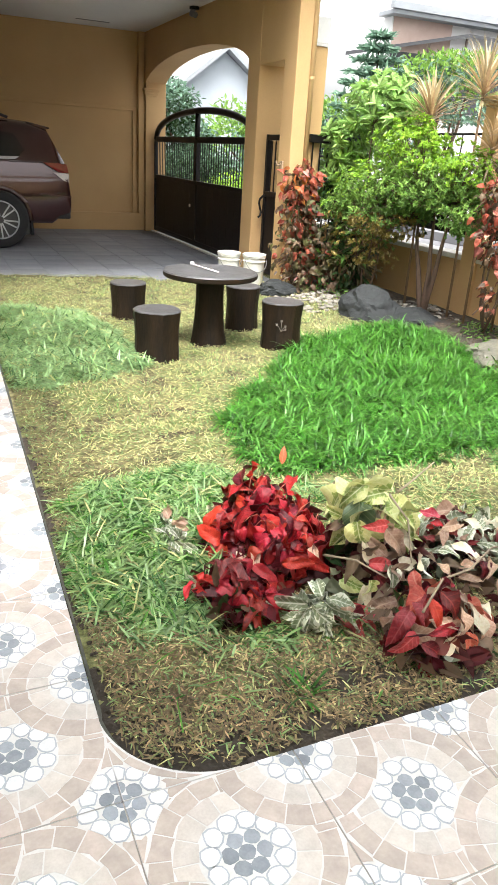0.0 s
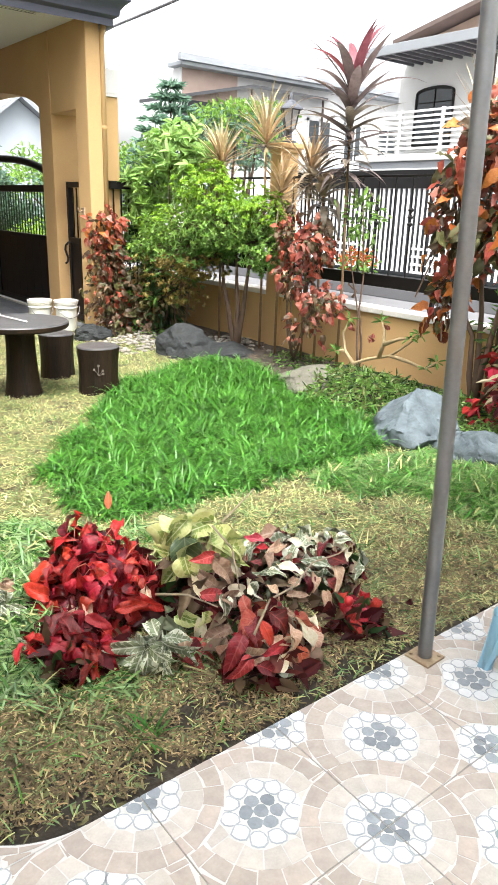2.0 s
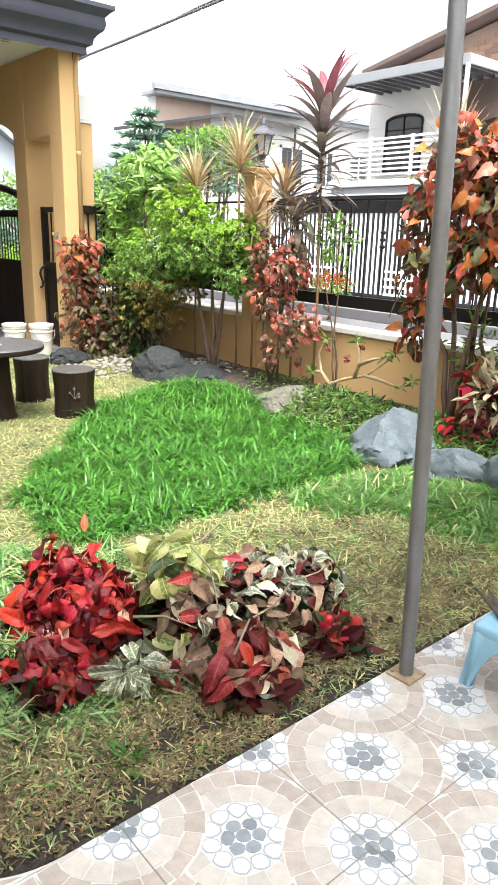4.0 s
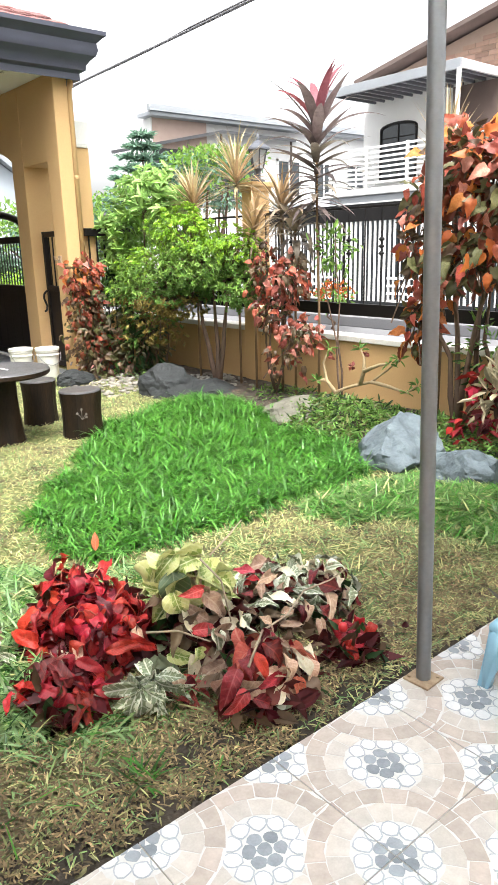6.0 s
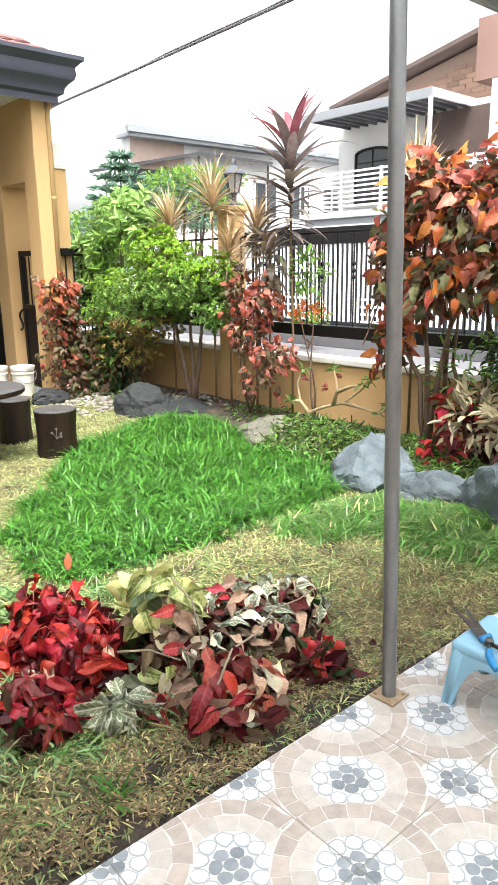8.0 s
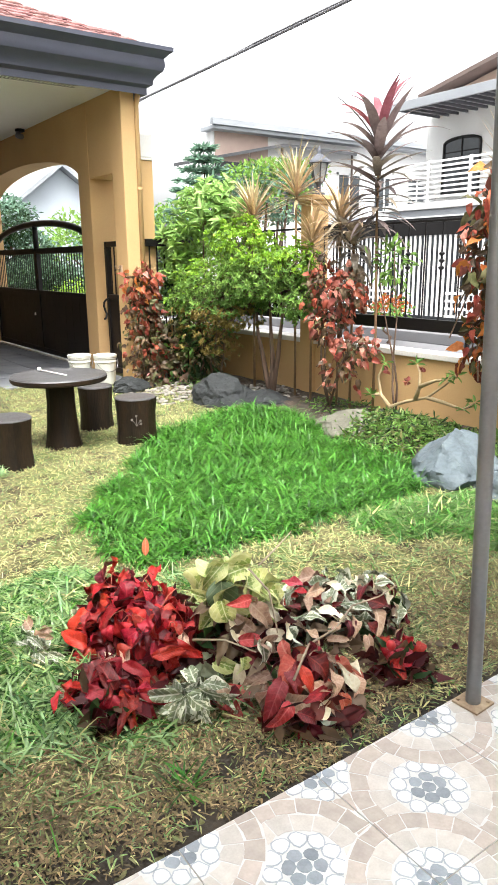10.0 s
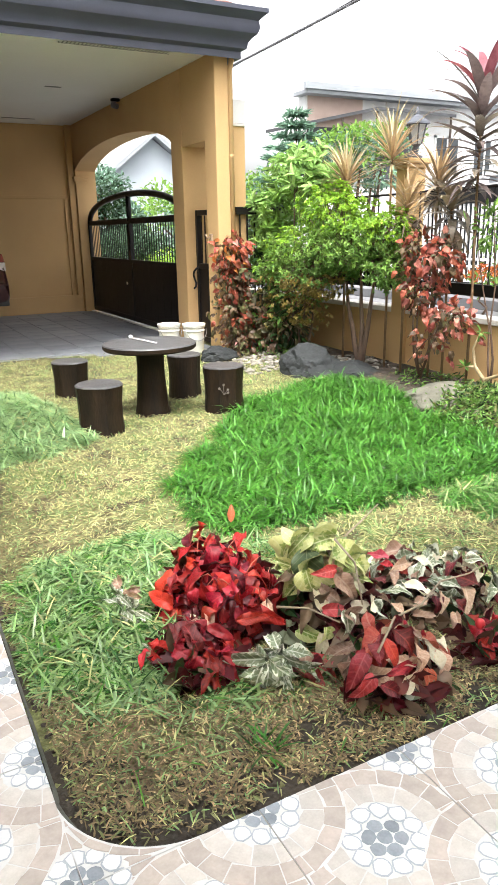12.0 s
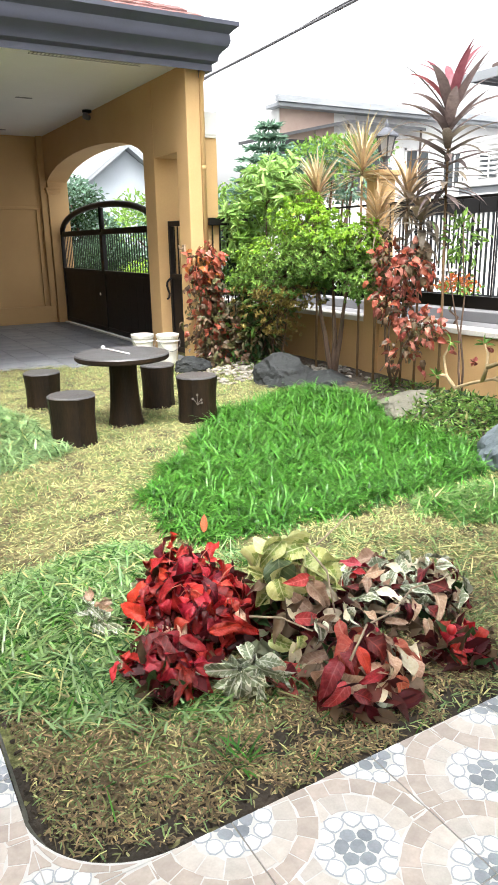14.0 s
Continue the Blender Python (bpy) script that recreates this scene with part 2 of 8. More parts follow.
# house behind the camera and the patio roof above it
Build().span((-6.2, -4.2, -0.3), (5.0, -4.0, 3.2)).make("wall_patio", M_OCHRE, kind="structure", label="plain ochre house wall behind the patio", category="wall")
Build().span((-3.4, -4.0, -0.3), (-3.2, 6.22, 3.2)).make("wall_house", M_OCHRE, kind="structure", label="plain ochre house wall beside the path", category="wall")
# unseen part of the roof, made translucent to brighten the patio tiles
Build().span((-3.4, -4.2, 2.335), (5.4, 0.10, 2.341)).make("ceiling_patio", M_PATIO, kind="structure", label="patio roof sheet made translucent to light the tiles", category="ceiling")
# unseen eaves added to keep sun and sky off the path tiles
Build().span((-3.4, 0.13, 2.90), (-0.5, 6.22, 3.0)).make("ceiling_path_shade", M_CEIL, kind="structure", label="added unseen eaves that shade the path", category="ceiling")
pr = Build()
pr.span((-3.4, 0.10, 2.31), (5.4, 0.13, 2.36))
# opaque strip where the roof's edge comes into view
pr.span((1.40, -0.45, 2.315), (5.4, 0.10, 2.333))
pr.make("trim_patio", M_GREYROOF, kind="structure", label="grey fascia and opaque edge strip of the patio roof", category="trim", bevel=0.008)

# ---- carport ----
GX = 3.58            # inner face of the gate wall
CZ = 3.33            # ceiling
ct = Build()
ct.span((-6.0, 6.43, CZ), (3.77, 13.0, CZ + 0.12))
ct.make("ceiling_carport", M_CEIL, kind="structure", label="cream painted carport ceiling", category="ceiling")
bw = Build()
bw.span((-6.0, 12.7, -0.3), (3.96, 12.9, CZ))
bw.make("wall_back", M_OCHRE, kind="structure", label="ochre rendered back wall of the carport", category="wall")
mould = Build()
for lo, hi in (((-6.0, 12.66, 2.05), (3.42, 12.7, 2.11)), ((3.36, 12.66, 0.27), (3.42, 12.7, 2.05)), ((-6.0, 12.64, -0.05), (3.57, 12.7, 0.27)),
               ((3.46, 12.60, 0.27), (3.57, 12.7, CZ))):
    mould.span(lo, hi)
mould.make("trim_back_wall", M_OCHRE, kind="structure", label="ochre panel mouldings and plinth", category="trim", bevel=0.006)
# out of view; full height to keep light off the back wall
Build().span((-6.2, 6.42, -0.3), (-6.0, 12.9, CZ)).make("wall_side", M_OCHRE, kind="structure", label="unseen ochre side wall that closes the carport to light", category="wall")

# unseen wall added to darken the carport from its left front
Build().span((-6.2, 6.22, -0.3), (-0.9, 6.42, CZ)).make("wall_light_block", M_OCHRE, kind="structure", label="added unseen ochre wall that keeps light out of the carport", category="wall")

# arch wall beside the street: the head with its round opening, pier and pillars
Y0, Y1 = 7.87, 12.55       # the gate opening
WALL_T = 0.38
centre, half, spring, crown = 10.21, 2.42, 2.425, 2.855
arch_pts = []
for i in range(33):
    y = Y0 + (Y1 - Y0) * (0.5 - 0.5 * math.cos(math.pi * i / 32))
    arch_pts.append((y, spring + (crown - spring) * math.sqrt(max(0.0, 1 - ((y - centre) / half) ** 2))))
head = Build()
for (ya, za), (yb, zb) in zip(arch_pts, arch_pts[1:]):
    head.add([(GX, yb, zb), (GX, ya, za), (GX, ya, CZ), (GX, yb, CZ)], [(0, 1, 2, 3)])
    head.add([(GX + WALL_T, ya, za), (GX + WALL_T, yb, zb), (GX + WALL_T, yb, CZ), (GX + WALL_T, ya, CZ)], [(0, 1, 2, 3)])
    head.add([(GX, ya, za), (GX + WALL_T, ya, za), (GX + WALL_T, yb, zb), (GX, yb, zb)], [(0, 1, 2, 3)])
head.make("wall_arch", M_OCHRE, kind="structure", label="ochre wall with a shallow round arch over the gateway", category="wall")
Build().span((GX + 0.002, 6.834, 2.44), (GX + WALL_T - 0.03, 7.518, CZ)).make("wall_lintel", M_OCHRE, kind="structure", label="deep ochre lintel over the wicket gate", category="wall", bevel=0.006)
Build().span((GX, Y1, -0.3), (GX + WALL_T, 12.7, CZ)).make("wall_pier_far", M_OCHRE, kind="structure", label="ochre pier at the far end of the gateway", category="wall", bevel=0.008)
ledge = Build()
ledge.span((GX - 0.05, Y1 - 0.06, 2.40), (GX + 0.24, Y1 + 0.12, 2.44))
ledge.span((GX - 0.035, Y1 - 0.04, 2.35), (GX + 0.22, Y1 + 0.10, 2.40))
ledge.span((GX - 0.018, Y1 - 0.02, 2.31), (GX + 0.20, Y1 + 0.08, 2.35))
ledge.make("trim_spring", M_OCHRE, kind="structure", label="small moulded ledge at the arch's springing", category="trim", bevel=0.008)
Build().span((GX - 0.004, 7.52, -0.3), (GX + WALL_T, Y0, CZ - 0.001)).make("pillar_inner", M_OCHRE, kind="structure", label="square ochre pillar between gate and wicket", category="pillar", bevel=0.01)
Build().span((GX - 0.008, 6.52, -0.3), (GX + 0.165, 6.83, 3.329)).make("pillar_front", M_OCHRE, kind="structure", label="tall ochre pillar under the carport's corner", category="pillar", bevel=0.012)
Build().span((GX + 0.165, 6.73, -0.3), (4.065, 6.86, 2.60)).make("wall_wing", M_OCHRE, kind="structure", label="lighter ochre wing wall beside the pillar", category="wall", bevel=0.01)

# gutter: a moulded profile along the eave, with its returned end
prof = [(6.44, 3.26), (6.36, 3.24), (6.36, 3.29), (6.31, 3.31), (6.30, 3.35), (6.27, 3.38), (6.22, 3.41), (6.20, 3.45), (6.21, 3.50), (6.17, 3.53),
        (6.13, 3.55), (6.13, 3.58), (6.17, 3.585), (6.44, 3.585)]
prof = [(a, 3.26 + (b - 3.26) * 1.36) for a, b in prof]
EAVE_X, EAVE_Y = 3.75, 6.44
rail_pts = []
for a, b in prof:
    d = EAVE_Y - a
    rail_pts += [(-6.0, EAVE_Y - d, b), (EAVE_X + d, EAVE_Y - d, b), (EAVE_X + d, 12.9, b)]
gt = Build().add(rail_pts, [(3 * i + k, 3 * i + k + 1, 3 * i + k + 4, 3 * i + k + 3) for i in range(len(prof) - 1) for k in (0, 1)])
smooth_by_angle(gt.make("gutter", M_GUTTER, label="dark slate-blue moulded eaves gutter round the corner", category="gutter", kind="structure"), 30)
# ---- street wall, posts and fence ----
WX = 4.73
sw = Build()
sw.span((WX, -4.0, -0.4), (WX + 0.15, 4.46, 0.555))
sw.span((WX, 4.65, -0.4), (WX + 0.15, 8.9, 0.555))
sw.make("wall_street", M_OCHRE, kind="structure", label="low ochre garden wall along the street", category="wall")
cp = Build()
cp.span((WX - 0.03, -4.0, 0.555), (WX + 0.18, 4.46, 0.61))
cp.span((WX - 0.03, 4.65, 0.555), (WX + 0.18, 8.9, 0.61))
cp.make("trim_wall_cap", M_CAP, kind="structure", label="white-painted coping on the garden wall", category="trim", bevel=0.008)
po = Build()
po.span((WX - 0.06, 4.46, -0.4), (WX + 0.16, 4.65, 1.98))
po.span((WX - 0.08, 4.44, 1.98), (WX + 0.18, 4.67, 2.02))
po.span((WX - 0.10, 4.42, 2.02), (WX + 0.20, 4.69, 2.07))
po.make("pillar_street", M_OCHRE, kind="structure", label="square ochre fence post with a moulded top", category="pillar", bevel=0.012)


def fence(y0, y1):
    root = thing("fence", "black steel fence of thin bars standing on the wall", "fence", (WX + 0.07, y0, 0.61))
    L = y1 - y0
    Build().box((0, L / 2, 0.235), (0.04, L, 0.11)).make("bottom_rail", M_BLACK, root, bevel=0.004)
    Build().box((0, L / 2, 1.14), (0.025, L, 0.022)).make("top_rail", M_BLACK, root, bevel=0.003)
    bar = Build()
    bar.box((0, 0, 0.29 + 0.42), (0.010, 0.010, 0.84))
    plain = bar.mesh("bar", M_BLACK)
    col = Build()
    col.v, col.f, col.k = list(bar.v), list(bar.f), list(bar.k)
    for z in (0.74, 0.80, 0.86):
        col.lathe([(0.008, z - 0.02), (0.026, z - 0.005), (0.026, z + 0.005), (0.008, z + 0.02)], n=8)
    fancy = col.mesh("bar", M_BLACK)
    n = int(L / 0.19)
    for i in range(n + 1):
        b = new("bar", fancy if i % 2 == 1 else plain)
        b.parent = root
        b.location = (0, 0.03 + (L - 0.06) * i / n, 0)
    stub = Build().box((0, 0, 0.09), (0.03, 0.03, 0.18)).mesh("foot", M_BLACK)
    for i in range(int(L / 1.6) + 1):
        b = new("foot", stub)
        b.parent = root
        b.location = (0, min(L - 0.05, 0.05 + 1.6 * i), 0)


fence(-3.9, 4.45)
fence(4.66, 8.8)


# ---- post lantern ----
def lantern():
    root = thing("post_lantern", "dark grey metal lantern on the ochre fence post", "lantern", (WX + 0.05, 4.50, 2.07))
    m = material("lantern_metal", (0.12, 0.13, 0.15), (0.08, 0.085, 0.10), 0.5, 8, 80, 0.05, metal=0.4)
    Build().lathe([(0.07, 0), (0.07, 0.02), (0.025, 0.04), (0.025, 0.10), (0.05, 0.13)], n=10).make("stem", m, root, smooth=False)
    cage = Build()
    for i in range(6):
        a = TAU * i / 6
        cage.tube([(0.055 * math.cos(a), 0.055 * math.sin(a), 0.13), (0.095 * math.cos(a), 0.095 * math.sin(a), 0.31)], 0.008, 6)
    cage.make("cage", m, root)
    glass = material("frosted_lantern_glass", (0.75, 0.77, 0.78), (0.68, 0.70, 0.71), 0.3, 5, 40, 0.0, through_light=0.6)
    Build().lathe([(0.048, 0.135), (0.085, 0.305)], n=6).make("pane", glass, root, "frosted pale glass")
    Build().lathe([(0.13, 0.31), (0.125, 0.325), (0.06, 0.37), (0.05, 0.385), (0.02, 0.40), (0.02, 0.43), (0.006, 0.47)], n=6).make("hood", m, root)


lantern()


# ---- carport fittings ----
def main_gate():
    root = thing("driveway_gate", "closed dark brown steel gate with an arched top", "gate", (GX + 0.19, 7.93, -0.02))
    L = 12.53 - 7.93
    fr = Build()
    for y, w_ in ((0.03, 0.07), (L / 2, 0.12), (L - 0.03, 0.07)):
        fr.box((0, y, 0.80), (0.06, w_, 1.60))
    for z, h in ((0.04, 0.08), (0.98, 0.06), (1.62, 0.09)):
        fr.box((0, L / 2, z), (0.056, L, h))
    fr.make("frame", M_GATE, root, bevel=0.004)
    ap = []
    for i in range(17):
        a = math.pi * i / 16
        ap.append((0, L / 2 - (L / 2 - 0.04) * math.cos(a), 1.62 + 0.42 * math.sin(a) ** 0.85))
    ar = Build().tube(ap, 0.05, 8)
    ar.tube([(0, L / 2, 1.62), (0, L / 2, 2.03)], 0.045, 8)
    ar.make("arch", M_BLACK, root, smooth=True)
    board = Build().box((0, 0, 0.52), (0.025, 0.273, 0.90)).mesh("board", M_GATE)
    n = 16
    for i in range(n):
        b = new("board", board)
        b.parent = root
        b.location = (0, 0.07 + (L - 0.14) * (i + 0.5) / n, 0)
    rod = Build().box((0, 0, 1.30), (0.012, 0.012, 0.60)).mesh("bar", M_BLACK)
    n = 44
    for i in range(n):
        b = new("bar", rod)
        b.parent = root
        b.location = (0, 0.07 + (L - 0.14) * (i + 0.5) / n, 0)
    Build().box((-0.05, L / 2 + 0.16, 0.62), (0.024, 0.024, 0.045)).make("latch", M_CAP, root, "small pale latch", bevel=0.006)


main_gate()
Build().span((GX + 0.10, 7.90, CAR_Z - 0.004), (GX + 0.16, 12.53, CAR_Z + 0.018)).make("trim_gate_track", M_CAP, kind="structure", label="pale steel gate track on the floor", category="trim", bevel=0.004)


def wicket():
    root = thing("wicket_gate", "narrow brown steel wicket gate between two pillars", "gate", (GX + 0.17, 6.84, -0.02))
    W = 0.67
    fr = Build()
    for y in (0.03, W - 0.03):
        fr.box((0, y, 0.85), (0.06, 0.055, 1.70))
    for z in (0.05, 1.00, 1.665):
        fr.box((0, W / 2, z), (0.056, W - 0.06, 0.065))
    fr.make("frame", M_GATE, root, bevel=0.004)
    Build().box((0, W / 2, 0.52), (0.02, W - 0.11, 0.90)).make("panel", M_GATE, root)
    rod = Build().box((0, 0, 1.33), (0.014, 0.014, 0.60)).mesh("bar", M_BLACK)
    for i in range(5):
        b = new("bar", rod)
        b.parent = root
        b.location = (0, 0.12 + 0.105 * i, 0)
    Build().tube([(-0.03, 0.60, 0.98), (-0.06, 0.615, 0.965), (-0.09, 0.625, 0.93), (-0.095, 0.63, 0.88), (-0.08, 0.63, 0.83), (-0.065, 0.62, 0.78), (-0.08, 0.61, 0.73), (-0.11, 0.605, 0.71)], 0.014, 8).make("handle", M_BLACK, root, "bent black handle", smooth=True)


wicket()


def side_fence():
    """The short fence between the pillar and the street wall."""
    root = thing("side_fence", "short dark brown steel fence beside the wing wall", "fence", (3.90, 6.69, -0.05))
    L = WX - 3.92
    Build().box((L / 2, 0, 1.70), (L, 0.05, 0.09)).make("top_rail", M_GATE, root, bevel=0.004)
    Build().box((L / 2, 0, 1.02), (L, 0.05, 0.06)).make("middle_rail", M_GATE, root, bevel=0.004)
    rod = Build().box((0, 0, 0.83), (0.014, 0.014, 1.66)).mesh("bar", M_BLACK)
    for i in range(8):
        b = new("bar", rod)
        b.parent = root
        b.location = (0.05 + (L - 0.1) * i / 7, 0, 0)


side_fence()


def small_fittings():
    hook = thing("wall_bracket", "small brown metal bracket on the front pillar", "bracket", (GX - 0.008, 6.70, 1.33))
    Build().box((-0.012, 0, 0), (0.024, 0.07, 0.11)).make("back_plate", M_PLATE, hook, bevel=0.004)
    Build().tube([(-0.02, 0, 0.02), (-0.07, 0, 0.0), (-0.08, 0, 0.05)], 0.01, 8).make("arm", M_PLATE, hook, smooth=True)
    pipe = thing("downpipe", "ochre-painted downpipe on the front pillar", "pipe", (GX + 0.198, 6.54, -0.05))
    Build().tube([(0, 0, 0.0), (0, 0, 3.2), (0.0, -0.06, 3.32)], 0.031, 12).make("pipe", M_OCHRE, pipe, smooth=True)
    for z in (0.9, 2.3):
        Build().lathe([(0.035, z - 0.02), (0.038, z), (0.035, z + 0.02)], n=12).make("clamp", M_OCHRE, pipe)
    box = thing("wall_lamp", "square white lamp box on top of the wing wall", "lamp", (3.975, 6.79, 2.60))
    Build().box((0, 0, 0.015), (0.16, 0.16, 0.03)).make("base", M_CAP, box, bevel=0.004)
    Build().box((0, 0, 0.16), (0.17, 0.15, 0.26), taper=1.12).make("shade", M_WHITE, box, "white opal shade", bevel=0.012)
    M_VENT = material("vent_grey", (0.22, 0.22, 0.21), (0.15, 0.15, 0.145), 0.7, 5, 50, 0.05)
    vent = thing("ceiling_vent", "long slotted soffit vent near the eave", "vent", (2.56, 6.80, CZ), kind="structure")
    vf = Build()
    for y in (-0.055, 0.055):
        vf.box((0, y, -0.004), (1.24, 0.02, 0.012))
    vf.make("frame", M_VENT, vent)
    Build().box((0, 0, -0.0015), (1.22, 0.10, 0.003)).make("backing", M_VENT, vent)
    slat = Build().box((0, 0, -0.006), (0.02, 0.09, 0.008)).mesh("slat", M_CEIL)
    for i in range(30):
        b = new("slat", slat)
        b.parent = vent
        b.location = (-0.6 + 1.2 * i / 29, 0, 0)
    for k, (x, y) in enumerate(((2.45, 9.2), (2.55, 12.1))):
        v2 = thing("ceiling_slot", "short dark slot in the carport ceiling", "vent", (x, y, CZ), kind="structure")
        Build().box((0, 0, -0.003), (0.55 if k else 0.22, 0.05, 0.006)).make("slot", M_VENT, v2)
    cctv = thing("ceiling_camera", "small dark dome fitting at the ceiling's edge", "security camera", (3.50, 9.75, CZ))
    Build().lathe([(0.07, 0), (0.07, -0.03), (0.05, -0.04)], n=14).make("base", M_BLACK, cctv, smooth=True)
    Build().tube([(-0.02, 0, -0.04), (-0.05, -0.04, -0.10), (-0.02, -0.12, -0.12)], [0.035, 0.04, 0.04], 12).make("body", M_STEEL, cctv, "grey barrel", smooth=True)


small_fittings()
# tiled roof above the gutter
roof = thing("roof_carport", "weathered pinkish red scalloped roof tiles above the eave", "roof", kind="structure")
Build().add([(-6, 6.3, 3.700), (4.0, 6.3, 3.700), (1.6, 8.9, 4.912), (-6, 8.9, 4.912)], [(0, 1, 2, 3)]).make("roof_deck", M_REDROOF, roof)


def scallop(w, d):
    """A thin roof tile with a rounded lower edge."""
    b = Build()
    n = 6
    rim = [(-w / 2, d), (w / 2, d)] + [(w / 2 * math.cos(math.pi * i / n), 0.05 - 0.05 * math.sin(math.pi * i / n) ** 0.7) for i in range(n + 1)]
    for z in (0.0, 0.016):
        b.v += [(x, y, y * 0.42 + z + 0.012 * math.cos(x / w * math.pi)) for x, y in rim]
    m = len(rim)
    b.f += [tuple(range(m, 2 * m))] + [(i, (i + 1) % m, (i + 1) % m + m, i + m) for i in range(1, m)]
    b.k += [0] * m
    return b.mesh("roof_tile", M_REDROOF)


shingle = scallop(0.196, 0.26)
for j in range(10):
    for i in range(32):
        x0, y0 = -2.2 + 0.2 * i + 0.1 * (j % 2), 6.22 + 0.19 * j
        if x0 > 3.72 - 0.19 * j * 0.95:
            continue
        ob = new("roof_tile", shingle)
        ob.parent = roof
        ob.matrix_basis = pose(x0, y0, 3.70 + (y0 - 6.22) * 0.466 + rng.uniform(0, 0.006), rng.uniform(-1, 1), 0, rng.uniform(-1.5, 1.5))


# ---- pole ----
def pole():
    root = thing("steel_pole", "round grey painted steel pole on a bolted base plate", "pole", (1.540, -0.055, 0.0))
    Build().box((0, 0, 0.004), (0.098, 0.098, 0.008), m=Matrix.Rotation(radians(3), 3, "Z")).make("base_plate", M_PLATE, root, "pale rusty square plate", bevel=0.002)
    smooth_by_angle(Build().tube([(0, 0, 0.008), (-0.040, 0.040, 2.316)], 0.0245, 24).make("shaft", M_STEEL, root))
    for x in (-0.04, 0.04):
        Build().lathe([(0.007, 0.008), (0.007, 0.014)], (x * 0.85, -x * 0.85, 0), n=6).make("bolt", M_PLATE, root)


pole()

# ---- garden table, stools, pails ----
M_STUMP = material("painted_concrete", (0.030, 0.017, 0.009), (0.0045, 0.0048, 0.0045), 0.6, 4, 45, 0.35, stretch=(2, 2, 0.35), spec=0.15)
# tops lighter than the sides: the sky's reflection put into the base colour
M_LITTOP = material("sky_lit_top", (0.085, 0.083, 0.085), (0.045, 0.043, 0.044), 0.38, 7, 60, 0.25, spec=0.3)


def stool(at, turn, seed, flowers=False, wide=1.0, sink=0.0):
    x, y = at
    root = thing("garden_stool", "dark brown concrete garden stool shaped like a tree stump", "stool", (x, y, lawn_height(x, y) - 0.035 - sink), group="stools round the garden table", turn=turn)
    smooth_by_angle(Build().lathe([(0.172, 0), (0.166, 0.05), (0.158, 0.16), (0.160, 0.28), (0.169, 0.385), (0.172, 0.408)], n=14, wob=0.035, seed=seed).make("trunk", M_STUMP, root), 28)
    smooth_by_angle(Build().lathe([(0.172, 0.408), (0.170, 0.415), (0.163, 0.42)], n=14, wob=0.035, seed=seed).make("seat", M_LITTOP, root, "worn grey-brown top, sky light in its colour"), 28)
    if flowers:
        m = material("painted_flower", (0.17, 0.15, 0.13), (0.09, 0.08, 0.07), 0.7, 20, 90, 0.0)
        fl = Build()
        for ang, ln in ((0, 0.085), (38, 0.055), (-34, 0.065), (62, 0.04)):
            a_ = radians(ang)
            ex, ez = math.sin(a_) * ln, 0.20 + math.cos(a_) * ln
            fl.tube([(0, -0.1655, 0.20), (ex * 0.4, -0.1665, 0.20 + (ez - 0.20) * 0.55), (ex, -0.1665, ez)], 0.0022, 5)
            for q in range(5):
                fl.box((ex + 0.006 * math.cos(q * TAU / 5), -0.167, ez + 0.006 * math.sin(q * TAU / 5)), (0.008, 0.003, 0.008), m=Matrix.Rotation(q * 0.7, 3, "Y"))
        fl.make("painted_flower", m, root, "small pale flowers painted on the side")
    root.scale = (wide, wide, 1)
    return root


stool((1.227, 3.845), 10, 1, wide=1.06)
stool((2.325, 3.96), -25, 2, True)
stool((2.267, 4.655), 40, 3, wide=0.92)
stool((1.355, 5.22), 70, 4, sink=0.055)


def table():
    x, y = 1.777, 4.205
    root = thing("garden_table", "round dark concrete garden table on a trunk-shaped foot", "table", (x, y, lawn_height(x, y) + 0.008))
    smooth_by_angle(Build().lathe([(0.155, -0.04), (0.155, 0), (0.14, 0.06), (0.125, 0.2), (0.115, 0.38), (0.118, 0.535)], n=16, wob=0.03, seed=9).make("pedestal", M_STUMP, root), 28)
    smooth_by_angle(Build().lathe([(0.33, 0.535), (0.372, 0.54), (0.385, 0.553), (0.385, 0.580)], n=40).make("rim", M_STUMP, root, "dark underside and edge"), 28)
    smooth_by_angle(Build().lathe([(0.385, 0.580), (0.376, 0.590), (0.02, 0.594)], n=40).make("tabletop", M_LITTOP, root, "smooth grey top, sky light in its colour"), 28)
    return root


table()
stick = thing("stick", "thin pale stick with a white knob lying on the table", "stick", (1.70, 4.44, 0.552), turn=-80)
Build().tube([(0, 0, 0.009), (0.42, 0, 0.009)], 0.006, 8).make("rod", M_CAP, stick, smooth=True)
Build().lathe([(0.006, 0), (0.018, 0.006), (0.018, 0.026), (0.006, 0.032)], (0, 0, 0), n=10).make("knob", M_WHITE, stick, "white knob", smooth=True)
M_PAIL = material("white_plastic", (0.74, 0.74, 0.72), (0.6, 0.59, 0.55), 0.45, 5, 50, 0.03)


